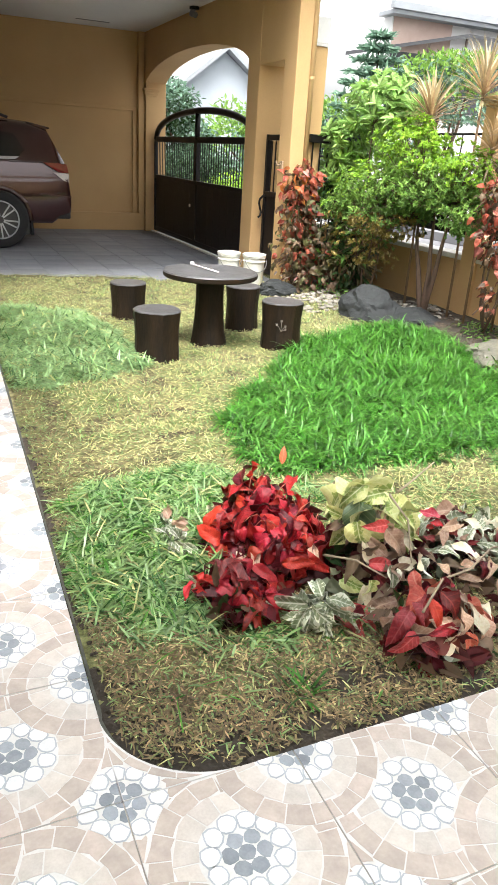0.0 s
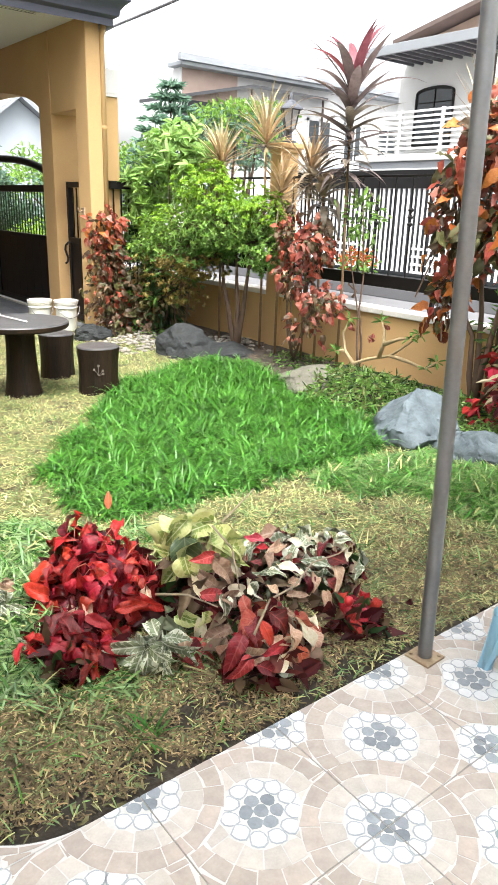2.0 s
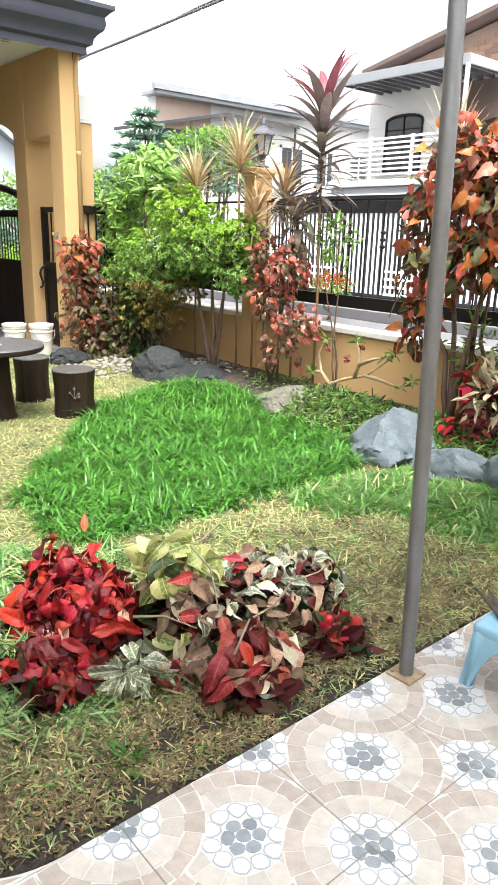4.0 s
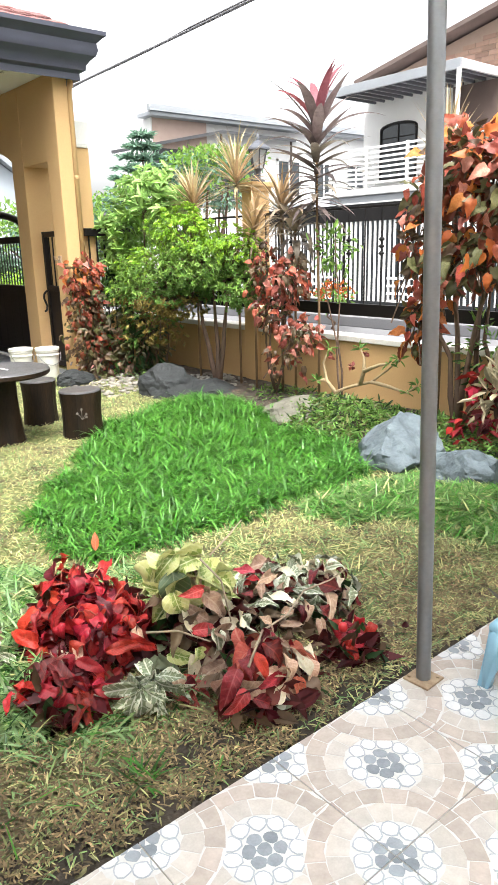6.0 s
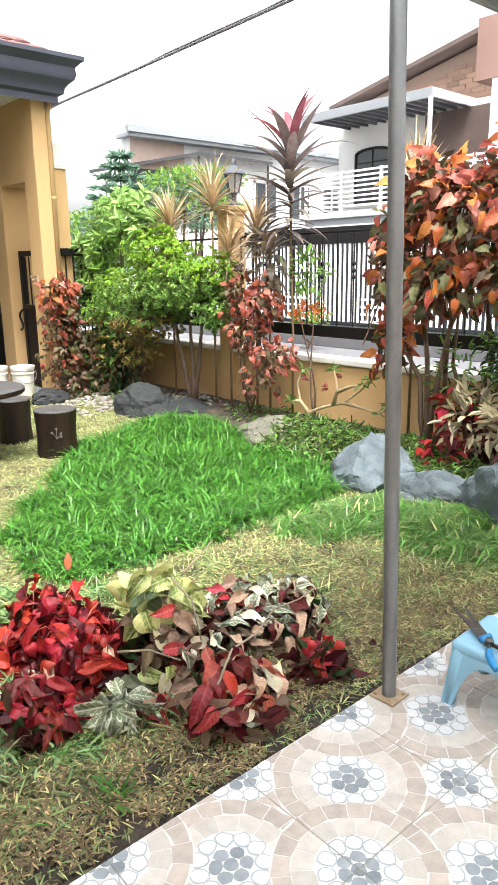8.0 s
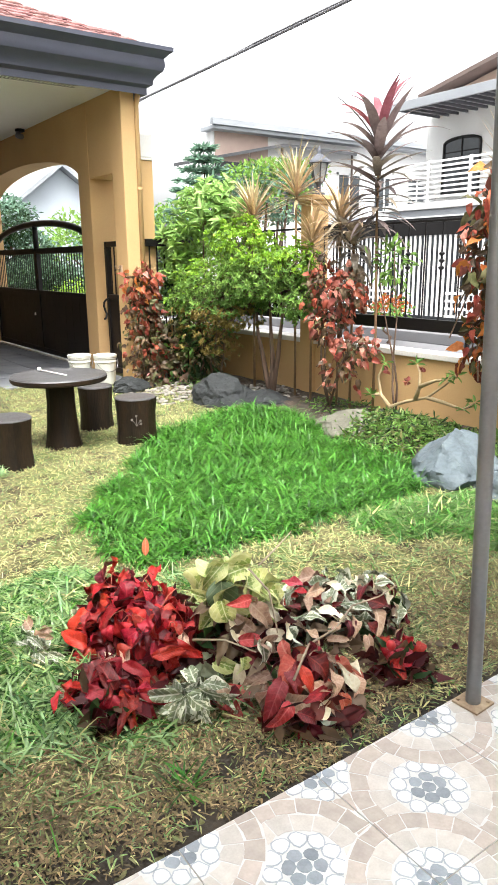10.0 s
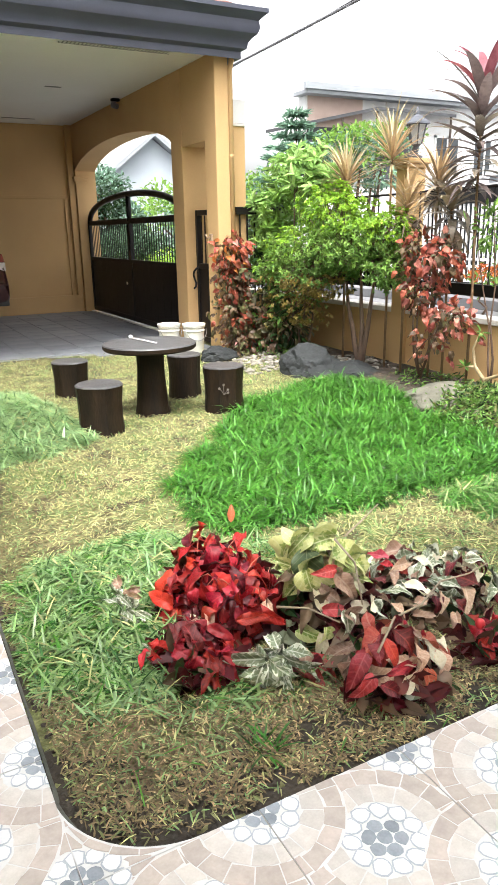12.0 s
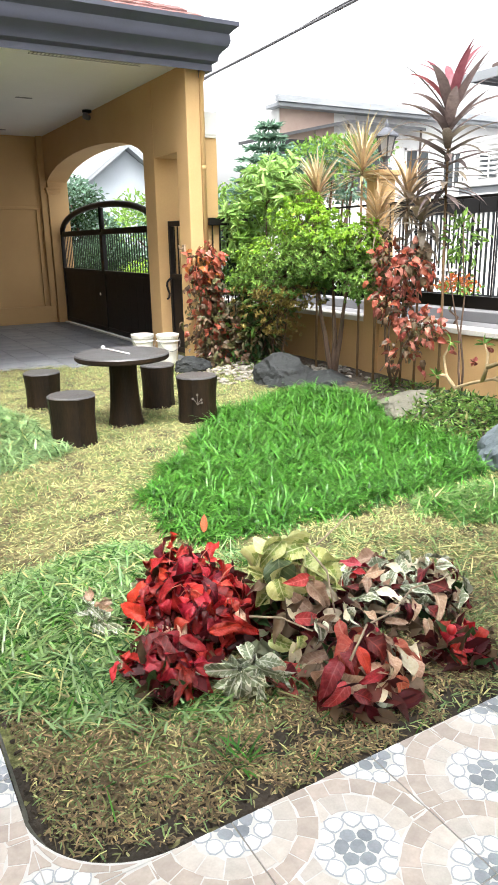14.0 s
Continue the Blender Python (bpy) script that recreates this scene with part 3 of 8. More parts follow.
def pail(x, y):
    root = thing("pail", "white plastic paint pail with a lid rim", "bucket", (x, y, CAR_Z + 0.001), group="pails behind the table")
    smooth_by_angle(Build().lathe([(0.112, 0), (0.116, 0.01), (0.130, 0.30), (0.134, 0.34)], n=28).make("body", M_PAIL, root), 30)
    rim = Build()
    for z in (0.27, 0.315):
        rim.lathe([(0.130, z), (0.140, z + 0.004), (0.140, z + 0.014), (0.132, z + 0.02)], n=28)
    smooth_by_angle(rim.make("rim", M_PAIL, root), 30)
    smooth_by_angle(Build().lathe([(0.144, 0.335), (0.146, 0.36), (0.133, 0.365), (0.131, 0.352), (0.01, 0.35)], n=28).make("lid", M_PAIL, root), 30)
    hp = [(0.142 * math.cos(a), -0.142 * math.sin(a) * 0.6 - 0.05, 0.30 - 0.14 * math.sin(a)) for a in [math.pi * i / 12 for i in range(13)]]
    Build().tube(hp, 0.004, 6).make("handle", M_STEEL, root, "thin wire handle", smooth=True)


pail(3.07, 6.98)
pail(3.33, 6.80)
# slate paving of the carport
cpv = thing("carport_floor", "grey slate-coloured carport paving", "floor", kind="structure")
pm = [Build().box((0, 0, -0.01), (0.392 - 0.001 * k, 0.392, 0.02)).mesh("paving_tile", M_SLATE) for k in range(2)]


def edge_y(x):
    for (xa, ya), (xb, yb) in zip(edge, edge[1:]):
        if xa <= x <= xb:
            return ya + (yb - ya) * (x - xa) / (xb - xa)
    return 9.0


for j in range(17):
    for i in range(19):
        x, y = -3.6 + 0.4 * i, 6.2 + 0.4 * j
        if x > 3.75 or y > 12.6 or y - 0.2 < edge_y(x) - 0.12:
            continue
        b = new("paving_tile", pm[(i + j) % 2])
        b.parent = cpv
        b.location = (x, y, CAR_Z + rng.uniform(-0.001, 0.001))
# ---- mosaic floor tiles ----
S = 0.45
M_GROUT = material("tile_ground", (0.609, 0.609, 0.598), (0.494, 0.489, 0.471), 0.3, 14, 120, 0.02, spec=0.45)
M_PEB = material("tile_dark_pebble", (0.265, 0.292, 0.321), (0.169, 0.191, 0.214), 0.3, 30, 160, 0.03, spec=0.45, piece=0.25, per="island")
M_WPEB = material("tile_white_pebble", (0.676, 0.682, 0.687), (0.552, 0.564, 0.574), 0.3, 30, 160, 0.03, spec=0.45, piece=0.06, per="island")
M_RIM = material("tile_pebble_rim", (0.40, 0.435, 0.46), (0.27, 0.30, 0.325), 0.3, 30, 160, 0.03, spec=0.45)
M_CREAM = material("tile_cream_stone", (0.565, 0.525, 0.48), (0.42, 0.385, 0.345), 0.3, 25, 160, 0.03, spec=0.45, piece=0.08, per="island")
M_TAN = material("tile_tan_stone", (0.47, 0.405, 0.355), (0.345, 0.292, 0.254), 0.3, 25, 110, 0.03, spec=0.45, piece=0.12, per="island")
TILE_MATS = [M_GROUT, M_PEB, M_WPEB, M_CREAM, M_TAN, M_RIM]


def clip(poly, px, py, nx_, ny_):
    """The part of an outline on the side of a line through (px, py) to which (nx_, ny_) points."""
    out = []
    for i, a in enumerate(poly):
        b = poly[(i + 1) % len(poly)]
        da, db = (a[0] - px) * nx_ + (a[1] - py) * ny_, (b[0] - px) * nx_ + (b[1] - py) * ny_
        if da >= 0:
            out.append(a)
        if (da >= 0) != (db >= 0):
            t = da / (da - db)
            out.append((a[0] + (b[0] - a[0]) * t, a[1] + (b[1] - a[1]) * t))
    return out


def off_circle(poly, c, r):
    if len(poly) < 3:
        return []
    mx, my = sum(p[0] for p in poly) / len(poly) - c[0], sum(p[1] for p in poly) / len(poly) - c[1]
    d = math.hypot(mx, my) or 1e-6
    if d > r + 0.06:
        return poly
    return clip(poly, c[0] + mx / d * r, c[1] + my / d * r, mx / d, my / d)


def area(p):
    return abs(sum(p[i][0] * p[(i + 1) % len(p)][1] - p[(i + 1) % len(p)][0] * p[i][1] for i in range(len(p)))) / 2


def pebble(cx, cy, rx, ry, turn, r2, n=10):
    w = [1 + r2.uniform(-0.13, 0.13) for _ in range(n)]
    return [(cx + rx * w[i] * math.cos(TAU * i / n) * math.cos(turn) - ry * w[i] * math.sin(TAU * i / n) * math.sin(turn),
             cy + rx * w[i] * math.cos(TAU * i / n) * math.sin(turn) + ry * w[i] * math.sin(TAU * i / n) * math.cos(turn)) for i in range(n)]


def block(c, r0, r1, a0, a1, r2, gap=0.0017):
    j = [r2.uniform(-0.0045, 0.0045) for _ in range(8)]
    r0, r1 = r0 + gap, r1 - gap
    p = []
    for r, aa, bb in ((r0, a0, a1), (r1, a1, a0)):
        g_ = gap / r
        s = 1 if aa < bb else -1
        for t in (0, 0.5, 1):
            a = aa + s * g_ + (bb - aa - 2 * s * g_) * t
            p.append((c[0] + (r + j[len(p)]) * math.cos(a), c[1] + (r + j[len(p)]) * math.sin(a)))
    return p


def rosette(c, r2, rings):
    """The mosaic round one centre: (outline, material, height) for each stone."""
    out = []
    u = S / 0.40
    t0 = r2.uniform(0, TAU)
    out.append((pebble(*c, 0.0185 * u, 0.0175 * u, 0, r2), 1, 1))
    for i in range(6):
        a = t0 + TAU * i / 6
        out.append((pebble(c[0] + 0.0355 * u * math.cos(a), c[1] + 0.0355 * u * math.sin(a), 0.0165 * u, 0.0185 * u, a, r2), 1, 1))
    n = 11
    for i in range(n):
        a = t0 + 0.3 + TAU * i / n
        for k, grow in ((5, 1.15), (2, 0.96)):
            r3 = random.Random(i * 31 + int(t0 * 100))
            out.append((pebble(c[0] + 0.0745 * u * math.cos(a), c[1] + 0.0745 * u * math.sin(a), 0.0195 * u * grow, 0.0195 * u * grow, a, r3), k, 1 if k == 5 else 2))
    if rings:
        n = 15
        for i in range(n):
            out.append((block(c, 0.098 * u, 0.150 * u, t0 + TAU * i / n, t0 + TAU * (i + 1) / n, r2), 3, 1))
        n = 19
        for i in range(n):
            out.append((block(c, 0.150 * u, 0.197 * u, t0 + TAU * i / n, t0 + TAU * (i + 1) / n, r2), 4, 1))
    return out


def tile_stones(flip, seed):
    """All stones of one tile about its middle. flip: which pair of corners carries the full rings."""
    r2 = random.Random(seed)
    h = S / 2
    u = S / 0.40
    full = [(-h, h), (h, -h)] if flip else [(-h, -h), (h, h)]
    small = [(-h, -h), (h, h)] if flip else [(-h, h), (h, -h)]
    stones = []
    for c in full:
        stones += rosette(c, random.Random(11), True)
    for p, k, z in rosette((0, 0), r2, True):
        for c in full:
            p = off_circle(p, c, 0.197 * u + 0.002)
        if len(p) > 2:
            stones.append((p, k, z))
    for c in small:
        for p, k, z in rosette(c, random.Random(23), False):
            p = off_circle(p, (0, 0), 0.199 * u)
            for c2 in full:
                p = off_circle(p, c2, 0.199 * u)
            if len(p) > 2:
                stones.append((p, k, z))
        # tan stones that fill between the rings
        for i in range(24):
            p = block(c, 0.096 * u, 0.15 * u, TAU * i / 24, TAU * (i + 1) / 24, r2)
            for q in [(0, 0)] + full:
                p = off_circle(p, q, 0.200 * u)
            if len(p) > 2:
                stones.append((p, 4, 1))
    return stones


def tile_mesh(flip, seed, name="tile"):
    """One square tile with its mosaic of thin raised stones."""
    b = Build()
    e = S / 2 - 0.0019
    rim = [(-e, -e), (e, -e), (e, e), (-e, e)]
    cuts = [(-e, 0, 1, 0), (e, 0, -1, 0), (0, -e, 0, 1), (0, e, 0, -1)]
    b.prism(rim, "z", -0.02, 0.0, 0)
    for p, k, z in tile_stones(flip, seed):
        for c in cuts:
            p = clip(p, *c) if len(p) > 2 else []
        if len(p) < 3 or area(p) < 0.000018:
            continue
        zz = 0.0006 * z
        n = len(p)
        b.add([(q[0], q[1], 0.0) for q in p] + [(q[0], q[1], zz) for q in p], [tuple(range(n, 2 * n))] + [(i, (i + 1) % n, (i + 1) % n + n, i + n) for i in range(n)], k)
    return b.mesh(name, TILE_MATS)


M_JOINT = material("dirty_joint", (0.40, 0.365, 0.32), (0.24, 0.215, 0.185), 0.9, 8, 60, 0.2)
pavement = thing("pavement", "patio floor of glossy cream mosaic-patterned tiles", "floor", kind="structure")
sb = Build()
sb.span((-3.2, -4.0, -0.30), (4.70, -0.001, -0.0035))
sb.span((-3.2, -0.001, -0.30), (-0.001, 7.6, -0.0035))
sb.make("bedding", M_JOINT, pavement, "grey cement under the tiles")
variants = {(f, s): tile_mesh(f, 100 + s) for f in (False, True) for s in range(3)}
# the path beside the lawn runs a little askew
skew = {}
for key, me in variants.items():
    skew[key] = me.copy()
    skew[key].transform(Matrix(((1, 0.018, 0, 0), (0, 1, 0, 0), (0, 0, 1, 0), (0, 0, 0, 1))))
for j in range(-9, 18):
    for i in range(-7, 11):
        if j >= 0 and i >= 0:
            continue
        x, y = (i + 0.5) * S, (j + 0.5) * S
        if x > 4.6 or y > 7.3 or x < -3.1:
            continue
        t = new("tile", (skew if j >= 0 else variants)[((i + j) % 2 == 0, (i * 7 + j * 3) % 3)])
        t.parent = pavement
        t.location = (x + (0.018 * y if j >= 0 else 0), y, rng.uniform(-0.0004, 0.0004))
# the rounded corner of the lawn
R = 0.30
fil = Build()
arc = [(R - R * math.cos(a), R - R * math.sin(a)) for a in [math.pi / 2 * i / 14 for i in range(15)]]
fil.prism([(0.001, 0.001)] + arc[::-1], "z", -0.30, -0.0005, 0)
for p, k, z in [([(x + S / 2, y + S / 2) for x, y in p], k, z) for p, k, z in tile_stones(True, 101)]:
    p = clip(clip(p, 0.003, 0, 1, 0), 0, 0.003, 0, 1) if len(p) > 2 else []
    if len(p) < 3:
        continue
    mx, my = sum(q[0] for q in p) / len(p), sum(q[1] for q in p) / len(p)
    if mx > R or my > R:
        continue
    p = off_circle(p, (R, R), R + 0.006)
    if len(p) < 3 or area(p) < 0.00003:
        continue
    mx, my = sum(q[0] for q in p) / len(p), sum(q[1] for q in p) / len(p)
    if math.hypot(mx - R, my - R) < R:
        continue
    n = len(p)
    fil.add([(q[0], q[1], -0.0005) for q in p] + [(q[0], q[1], 0.0006 * z) for q in p], [tuple(range(n, 2 * n))] + [(i, (i + 1) % n, (i + 1) % n + n, i + n) for i in range(n)], k)
fil.make("corner_tile", TILE_MATS, pavement)

# dark mossy bead of mortar along the lawn, the edge's shadow in its colour
M_BEAD = material("mossy_shaded_mortar", (0.11, 0.112, 0.092), (0.035, 0.038, 0.028), 0.9, 12, 70, 0.4)
bead = Build()
line = [(x, -0.004) for x in np.linspace(4.68, 0.30, 60)] + [(R - (R - 0.004) * math.sin(a), R - (R - 0.004) * math.cos(a)) for a in np.linspace(0, math.pi / 2, 16)] + [(0.006 + 0.018 * y, y) for y in np.linspace(0.32, 6.9, 80)]
bv = []
for i, (x_, y_) in enumerate(line):
    a, b = Vector(line[max(0, i - 1)]), Vector(line[min(len(line) - 1, i + 1)])
    d = (b - a).normalized()
    nrm = Vector((d.y, -d.x))
    w_ = 0.011 + 0.010 * noise.noise((x_ * 6, y_ * 6, 2))
    for o, z_ in ((-0.004, -0.004), (w_ * 0.6, -0.012), (w_, -0.07)):
        bv.append((x_ + nrm.x * o, y_ + nrm.y * o, z_ + 0.004 * noise.noise((x_ * 14, y_ * 14, 8))))
bf = [(3 * i + j, 3 * i + j + 1, 3 * i + j + 4, 3 * i + j + 3) for i in range(len(line) - 1) for j in range(2)]
tagged(new("trim_lawn_edge", big_mesh("trim_lawn_edge", bv, bf, M_BEAD, smooth=True)), "dark mossy mortar edge between tiles and lawn, shadow in its colour", "trim", kind="structure")
# ---- the car in the carport ----
def car():
    paint = material("maroon_paint", (0.058, 0.020, 0.019), (0.054, 0.018, 0.017), 0.2, 1, 3, 0.0, metal=0.3, coat=0.8)
    rubber = material("tyre_rubber", (0.02, 0.02, 0.021), (0.012, 0.012, 0.013), 0.8, 20, 90, 0.2)
    plastic = material("black_trim", (0.02, 0.02, 0.02), (0.014, 0.014, 0.014), 0.55, 10, 90, 0.05)
    chrome = material("chrome", (0.72, 0.73, 0.75), (0.62, 0.63, 0.65), 0.22, 5, 40, 0.0, metal=0.55)
    glass = material("tinted_glass", (0.012, 0.012, 0.014), (0.01, 0.01, 0.012), 0.05, 1, 10, 0.0, spec=0.6)
    red = material("red_lamp_lens", (0.26, 0.008, 0.014), (0.15, 0.005, 0.008), 0.12, 20, 60, 0.0, coat=0.6)
    clear = material("clear_lamp_lens", (0.65, 0.6, 0.58), (0.5, 0.45, 0.44), 0.12, 20, 60, 0.0, coat=0.6)
    root = thing("parked_car", "dark maroon sport utility car parked in the carport", "car", (-0.04, 10.86, CAR_Z))
    st = [(1.775, 0.56, 0.66, 0.70, 0.74, 0.76, 0.72), (1.755, 0.50, 0.72, 0.86, 0.86, 0.87, 0.82), (1.72, 0.48, 0.95, 1.10, 0.90, 0.91, 0.83), (1.68, 0.46, 1.12, 1.24, 0.915, 0.915, 0.80),
          (1.58, 0.44, 1.19, 1.45, 0.92, 0.90, 0.72), (1.47, 0.36, 1.21, 1.66, 0.93, 0.90, 0.67), (1.2, 0.36, 1.21, 1.735, 0.93, 0.90, 0.67), (0.4, 0.36, 1.19, 1.79, 0.93, 0.90, 0.67),
          (-0.5, 0.36, 1.16, 1.80, 0.93, 0.90, 0.67), (-1.05, 0.36, 1.14, 1.70, 0.93, 0.90, 0.66), (-1.75, 0.36, 1.12, 1.20, 0.93, 0.88, 0.74), (-2.6, 0.36, 1.0, 1.08, 0.92, 0.86, 0.72), (-2.95, 0.42, 0.8, 0.9, 0.8, 0.78, 0.65)]
    b = Build()
    ring = []
    for x, zb, zl, zr, wb, wl_, wr in st:
        half = [(wb - 0.06, zb), (wb, zb + 0.06), (wb + 0.005, (zb + zl) / 2), (wl_ + 0.01, zl - 0.04), (wl_, zl), (wr + (wl_ - wr) * 0.12, zr - (zr - zl) * 0.14), (wr - 0.10, zr)]
        ring.append([(x, -w, z) for w, z in half] + [(x, w, z) for w, z in reversed(half)])
    n = len(ring[0])
    vs = [p for r_ in ring for p in r_]
    fs = [(i * n + j, i * n + (j + 1) % n, (i + 1) * n + (j + 1) % n, (i + 1) * n + j) for i in range(len(ring) - 1) for j in range(n)]
    fs += [tuple(range(n)), tuple(reversed(range((len(ring) - 1) * n, len(ring) * n)))]
    b.add(vs, fs)
    smooth_by_angle(b.make("body", paint, root), 50)

    def side_y(z):
        """The visible flank's offset at a height above the belt line."""
        f = max(0.0, min(1.0, (z - 1.2) / 0.5))
        return -(0.905 - 0.21 * f) - 0.012

    def pane(name, poly, mat, off=0.0, label=""):
        q = Build()
        m_ = len(poly)
        q.add([(x, side_y(z) + off, z) for x, z in poly] + [(x, side_y(z) + off + 0.03, z) for x, z in poly], [tuple(range(m_))] + [(i, (i + 1) % m_, (i + 1) % m_ + m_, i + m_) for i in range(m_)])
        return q.make(name, mat, root, label)
    pane("quarter_window", [(0.55, 1.24), (1.0, 1.25), (1.12, 1.36), (1.0, 1.56), (0.55, 1.62)], glass, -0.006, "dark tinted glass")
    pane("side_window", [(-0.3, 1.22), (0.48, 1.23), (0.48, 1.63), (-0.3, 1.65)], glass, -0.006, "dark tinted glass")
    pane("window_trim", [(0.40, 1.215), (0.98, 1.225), (1.05, 1.265), (0.40, 1.255)], chrome, -0.012, "chrome strip")
    # raised strip in body paint, shaped to stand for the flank's highlight
    pane("highlight_strip", [(0.9, 1.196), (1.40, 1.205), (1.40, 1.216), (0.9, 1.208)], paint, -0.012)
    lm = Build()
    lm.add([(1.36, -0.952, 1.205), (1.69, -0.948, 1.195), (1.725, -0.93, 1.07), (1.58, -0.952, 1.08), (1.39, -0.90, 1.19), (1.70, -0.80, 1.19), (1.735, -0.80, 1.05), (1.6, -0.88, 1.07)], [(0, 1, 2, 3), (0, 4, 5, 1), (1, 5, 6, 2), (2, 6, 7, 3), (3, 7, 4, 0)])
    lm.make("tail_light", red, root, "red lens")
    lc = Build()
    lc.add([(1.50, -0.953, 1.075), (1.727, -0.930, 1.065), (1.735, -0.91, 0.94), (1.64, -0.953, 0.97), (1.54, -0.88, 1.065), (1.72, -0.80, 1.05), (1.72, -0.80, 0.94), (1.66, -0.87, 0.97)], [(0, 1, 2, 3), (0, 4, 5, 1), (1, 5, 6, 2), (2, 6, 7, 3), (3, 7, 4, 0)])
    lc.make("reverse_light", clear, root, "clear lens")
    sp = Build().prism([(1.20, 1.735), (1.52, 1.675), (1.53, 1.655), (1.46, 1.645), (1.20, 1.70)], "y", -0.60, 0.60)
    sp.make("spoiler", paint, root, bevel=0.008)
    rr = Build().tube([(-0.8, -0.60, 1.80), (-0.7, -0.60, 1.845), (0.75, -0.60, 1.83), (0.95, -0.60, 1.77)], 0.02, 8)
    rr.make("roof_rail", plastic, root, smooth=True)
    bs = Build()
    bs.box((1.52, -0.945, 0.76), (0.46, 0.02, 0.03), m=Matrix.Rotation(radians(4), 3, "Y"))
    bs.make("bumper_crease", paint, root, bevel=0.006)
    lo = Build().box((1.52, 0, 0.47), (0.44, 1.78, 0.09))
    lo.make("bumper_skirt", plastic, root, bevel=0.02)
    Build().box((1.17, -0.82, 0.32), (0.03, 0.22, 0.26)).make("mud_flap", rubber, root)
    for cx in (0.72, -2.06):
        ar = Build()
        pts = [(cx + 0.47 * math.cos(a), 0.40 + 0.47 * math.sin(a)) for a in [math.pi * i / 16 for i in range(17)]]
        inn = [(cx + 0.41 * math.cos(a), 0.40 + 0.41 * math.sin(a)) for a in [math.pi * i / 16 for i in range(17)]]
        for i in range(16):
            q = [pts[i], pts[i + 1], inn[i + 1], inn[i]]
            ar.add([(x, -0.955, z) for x, z in q] + [(x, -0.90, z) for x, z in q], [(0, 1, 2, 3), (0, 4, 5, 1), (2, 6, 7, 3)])
        ar.make("wheel_arch", paint, root, smooth=True)
        well = Build()
        well.add([(cx, -0.9405, 0.40)] + [(x, -0.9405, z) for x, z in inn] + [(cx + 0.41, -0.9405, 0.2), (cx - 0.41, -0.9405, 0.2)], [(0, i, i + 1) for i in range(1, 17)] + [(0, 17, 19), (0, 19, 18), (0, 18, 1)])
        well.make("wheel_well", plastic, root)
        for sy in (-1, 1):
            wheel = new("wheel")
            wheel.parent = root
            wheel.location = (cx, sy * 0.86, 0.40)
            tp = [(0.27, -0.11), (0.35, -0.12), (0.388, -0.10), (0.40, -0.06), (0.40, 0.06), (0.388, 0.10), (0.35, 0.12), (0.27, 0.11)]
            ty = Build()
            for r_, h in tp:
                ty.v += [(r_ * math.cos(TAU * j / 36), h, r_ * math.sin(TAU * j / 36)) for j in range(36)]
            for i in range(len(tp) - 1):
                for j in range(36):
                    ty.f.append((i * 36 + j, i * 36 + (j + 1) % 36, (i + 1) * 36 + (j + 1) % 36, (i + 1) * 36 + j))
                    ty.k.append(0)
            ty.make("tyre", rubber, wheel, smooth=True)
            rim = Build()
            rp = [(0.275, -0.105), (0.262, -0.115), (0.25, -0.10), (0.25, 0.05)]
            for r_, h in rp:
                rim.v += [(r_ * math.cos(TAU * j / 36), sy * -1 * h, r_ * math.sin(TAU * j / 36)) for j in range(36)]
            for i in range(len(rp) - 1):
                for j in range(36):
                    rim.f.append((i * 36 + j, i * 36 + (j + 1) % 36, (i + 1) * 36 + (j + 1) % 36, (i + 1) * 36 + j))
                    rim.k.append(0)
            for i in range(12):
                a = TAU * i / 12 + (0.09 if i % 2 else -0.09)
                m_ = Matrix.Rotation(-a, 3, "Y")
                rim.box(m_ @ Vector((0.155, sy * 0.085, 0)), (0.21, 0.03, 0.022), m=m_)
            rim.make("rim", chrome, wheel, "bright twin-spoke alloy", smooth=False)
            hb = Build()
            hb.v += [(0.255 * math.cos(TAU * j / 30), sy * 0.02, 0.255 * math.sin(TAU * j / 30)) for j in range(30)]
            hb.f.append(tuple(range(30)))
            hb.k.append(0)
            hb.make("brake_disc", plastic, wheel)


car()


# ---- carport paving, neighbours, far houses ----
def brick_panel(parent, x0, x1, z0, z1, y, axis="x", top=None, bw=0.22, bh=0.075):
    """Courses of bricks standing proud of their mortar, in one mesh."""
    b = Build()
    r2 = random.Random(5)
    rows = int((z1 - z0) / bh)
    for j in range(rows):
        zz = z0 + bh * (j + 0.5)
        n = int((x1 - x0) / bw) + 1
        for i in range(-1, n):
            xx = x0 + bw * (i + (0.5 if j % 2 else 0.0)) + bw / 2
            if xx - bw / 2 < x0 or xx + bw / 2 > x1 or (top and zz + bh > top(xx)):
                continue
            d = 0.012 + r2.uniform(-0.003, 0.003)
            c = (xx, y - d / 2, zz) if axis == "x" else (y - d / 2, xx, zz)
            size = (bw - 0.02, d, bh - 0.016) if axis == "x" else (d, bw - 0.02, bh - 0.016)
            b.box(c, size)
    return tagged(b.make("bricks", M_BRICK, parent), kind="stuff")


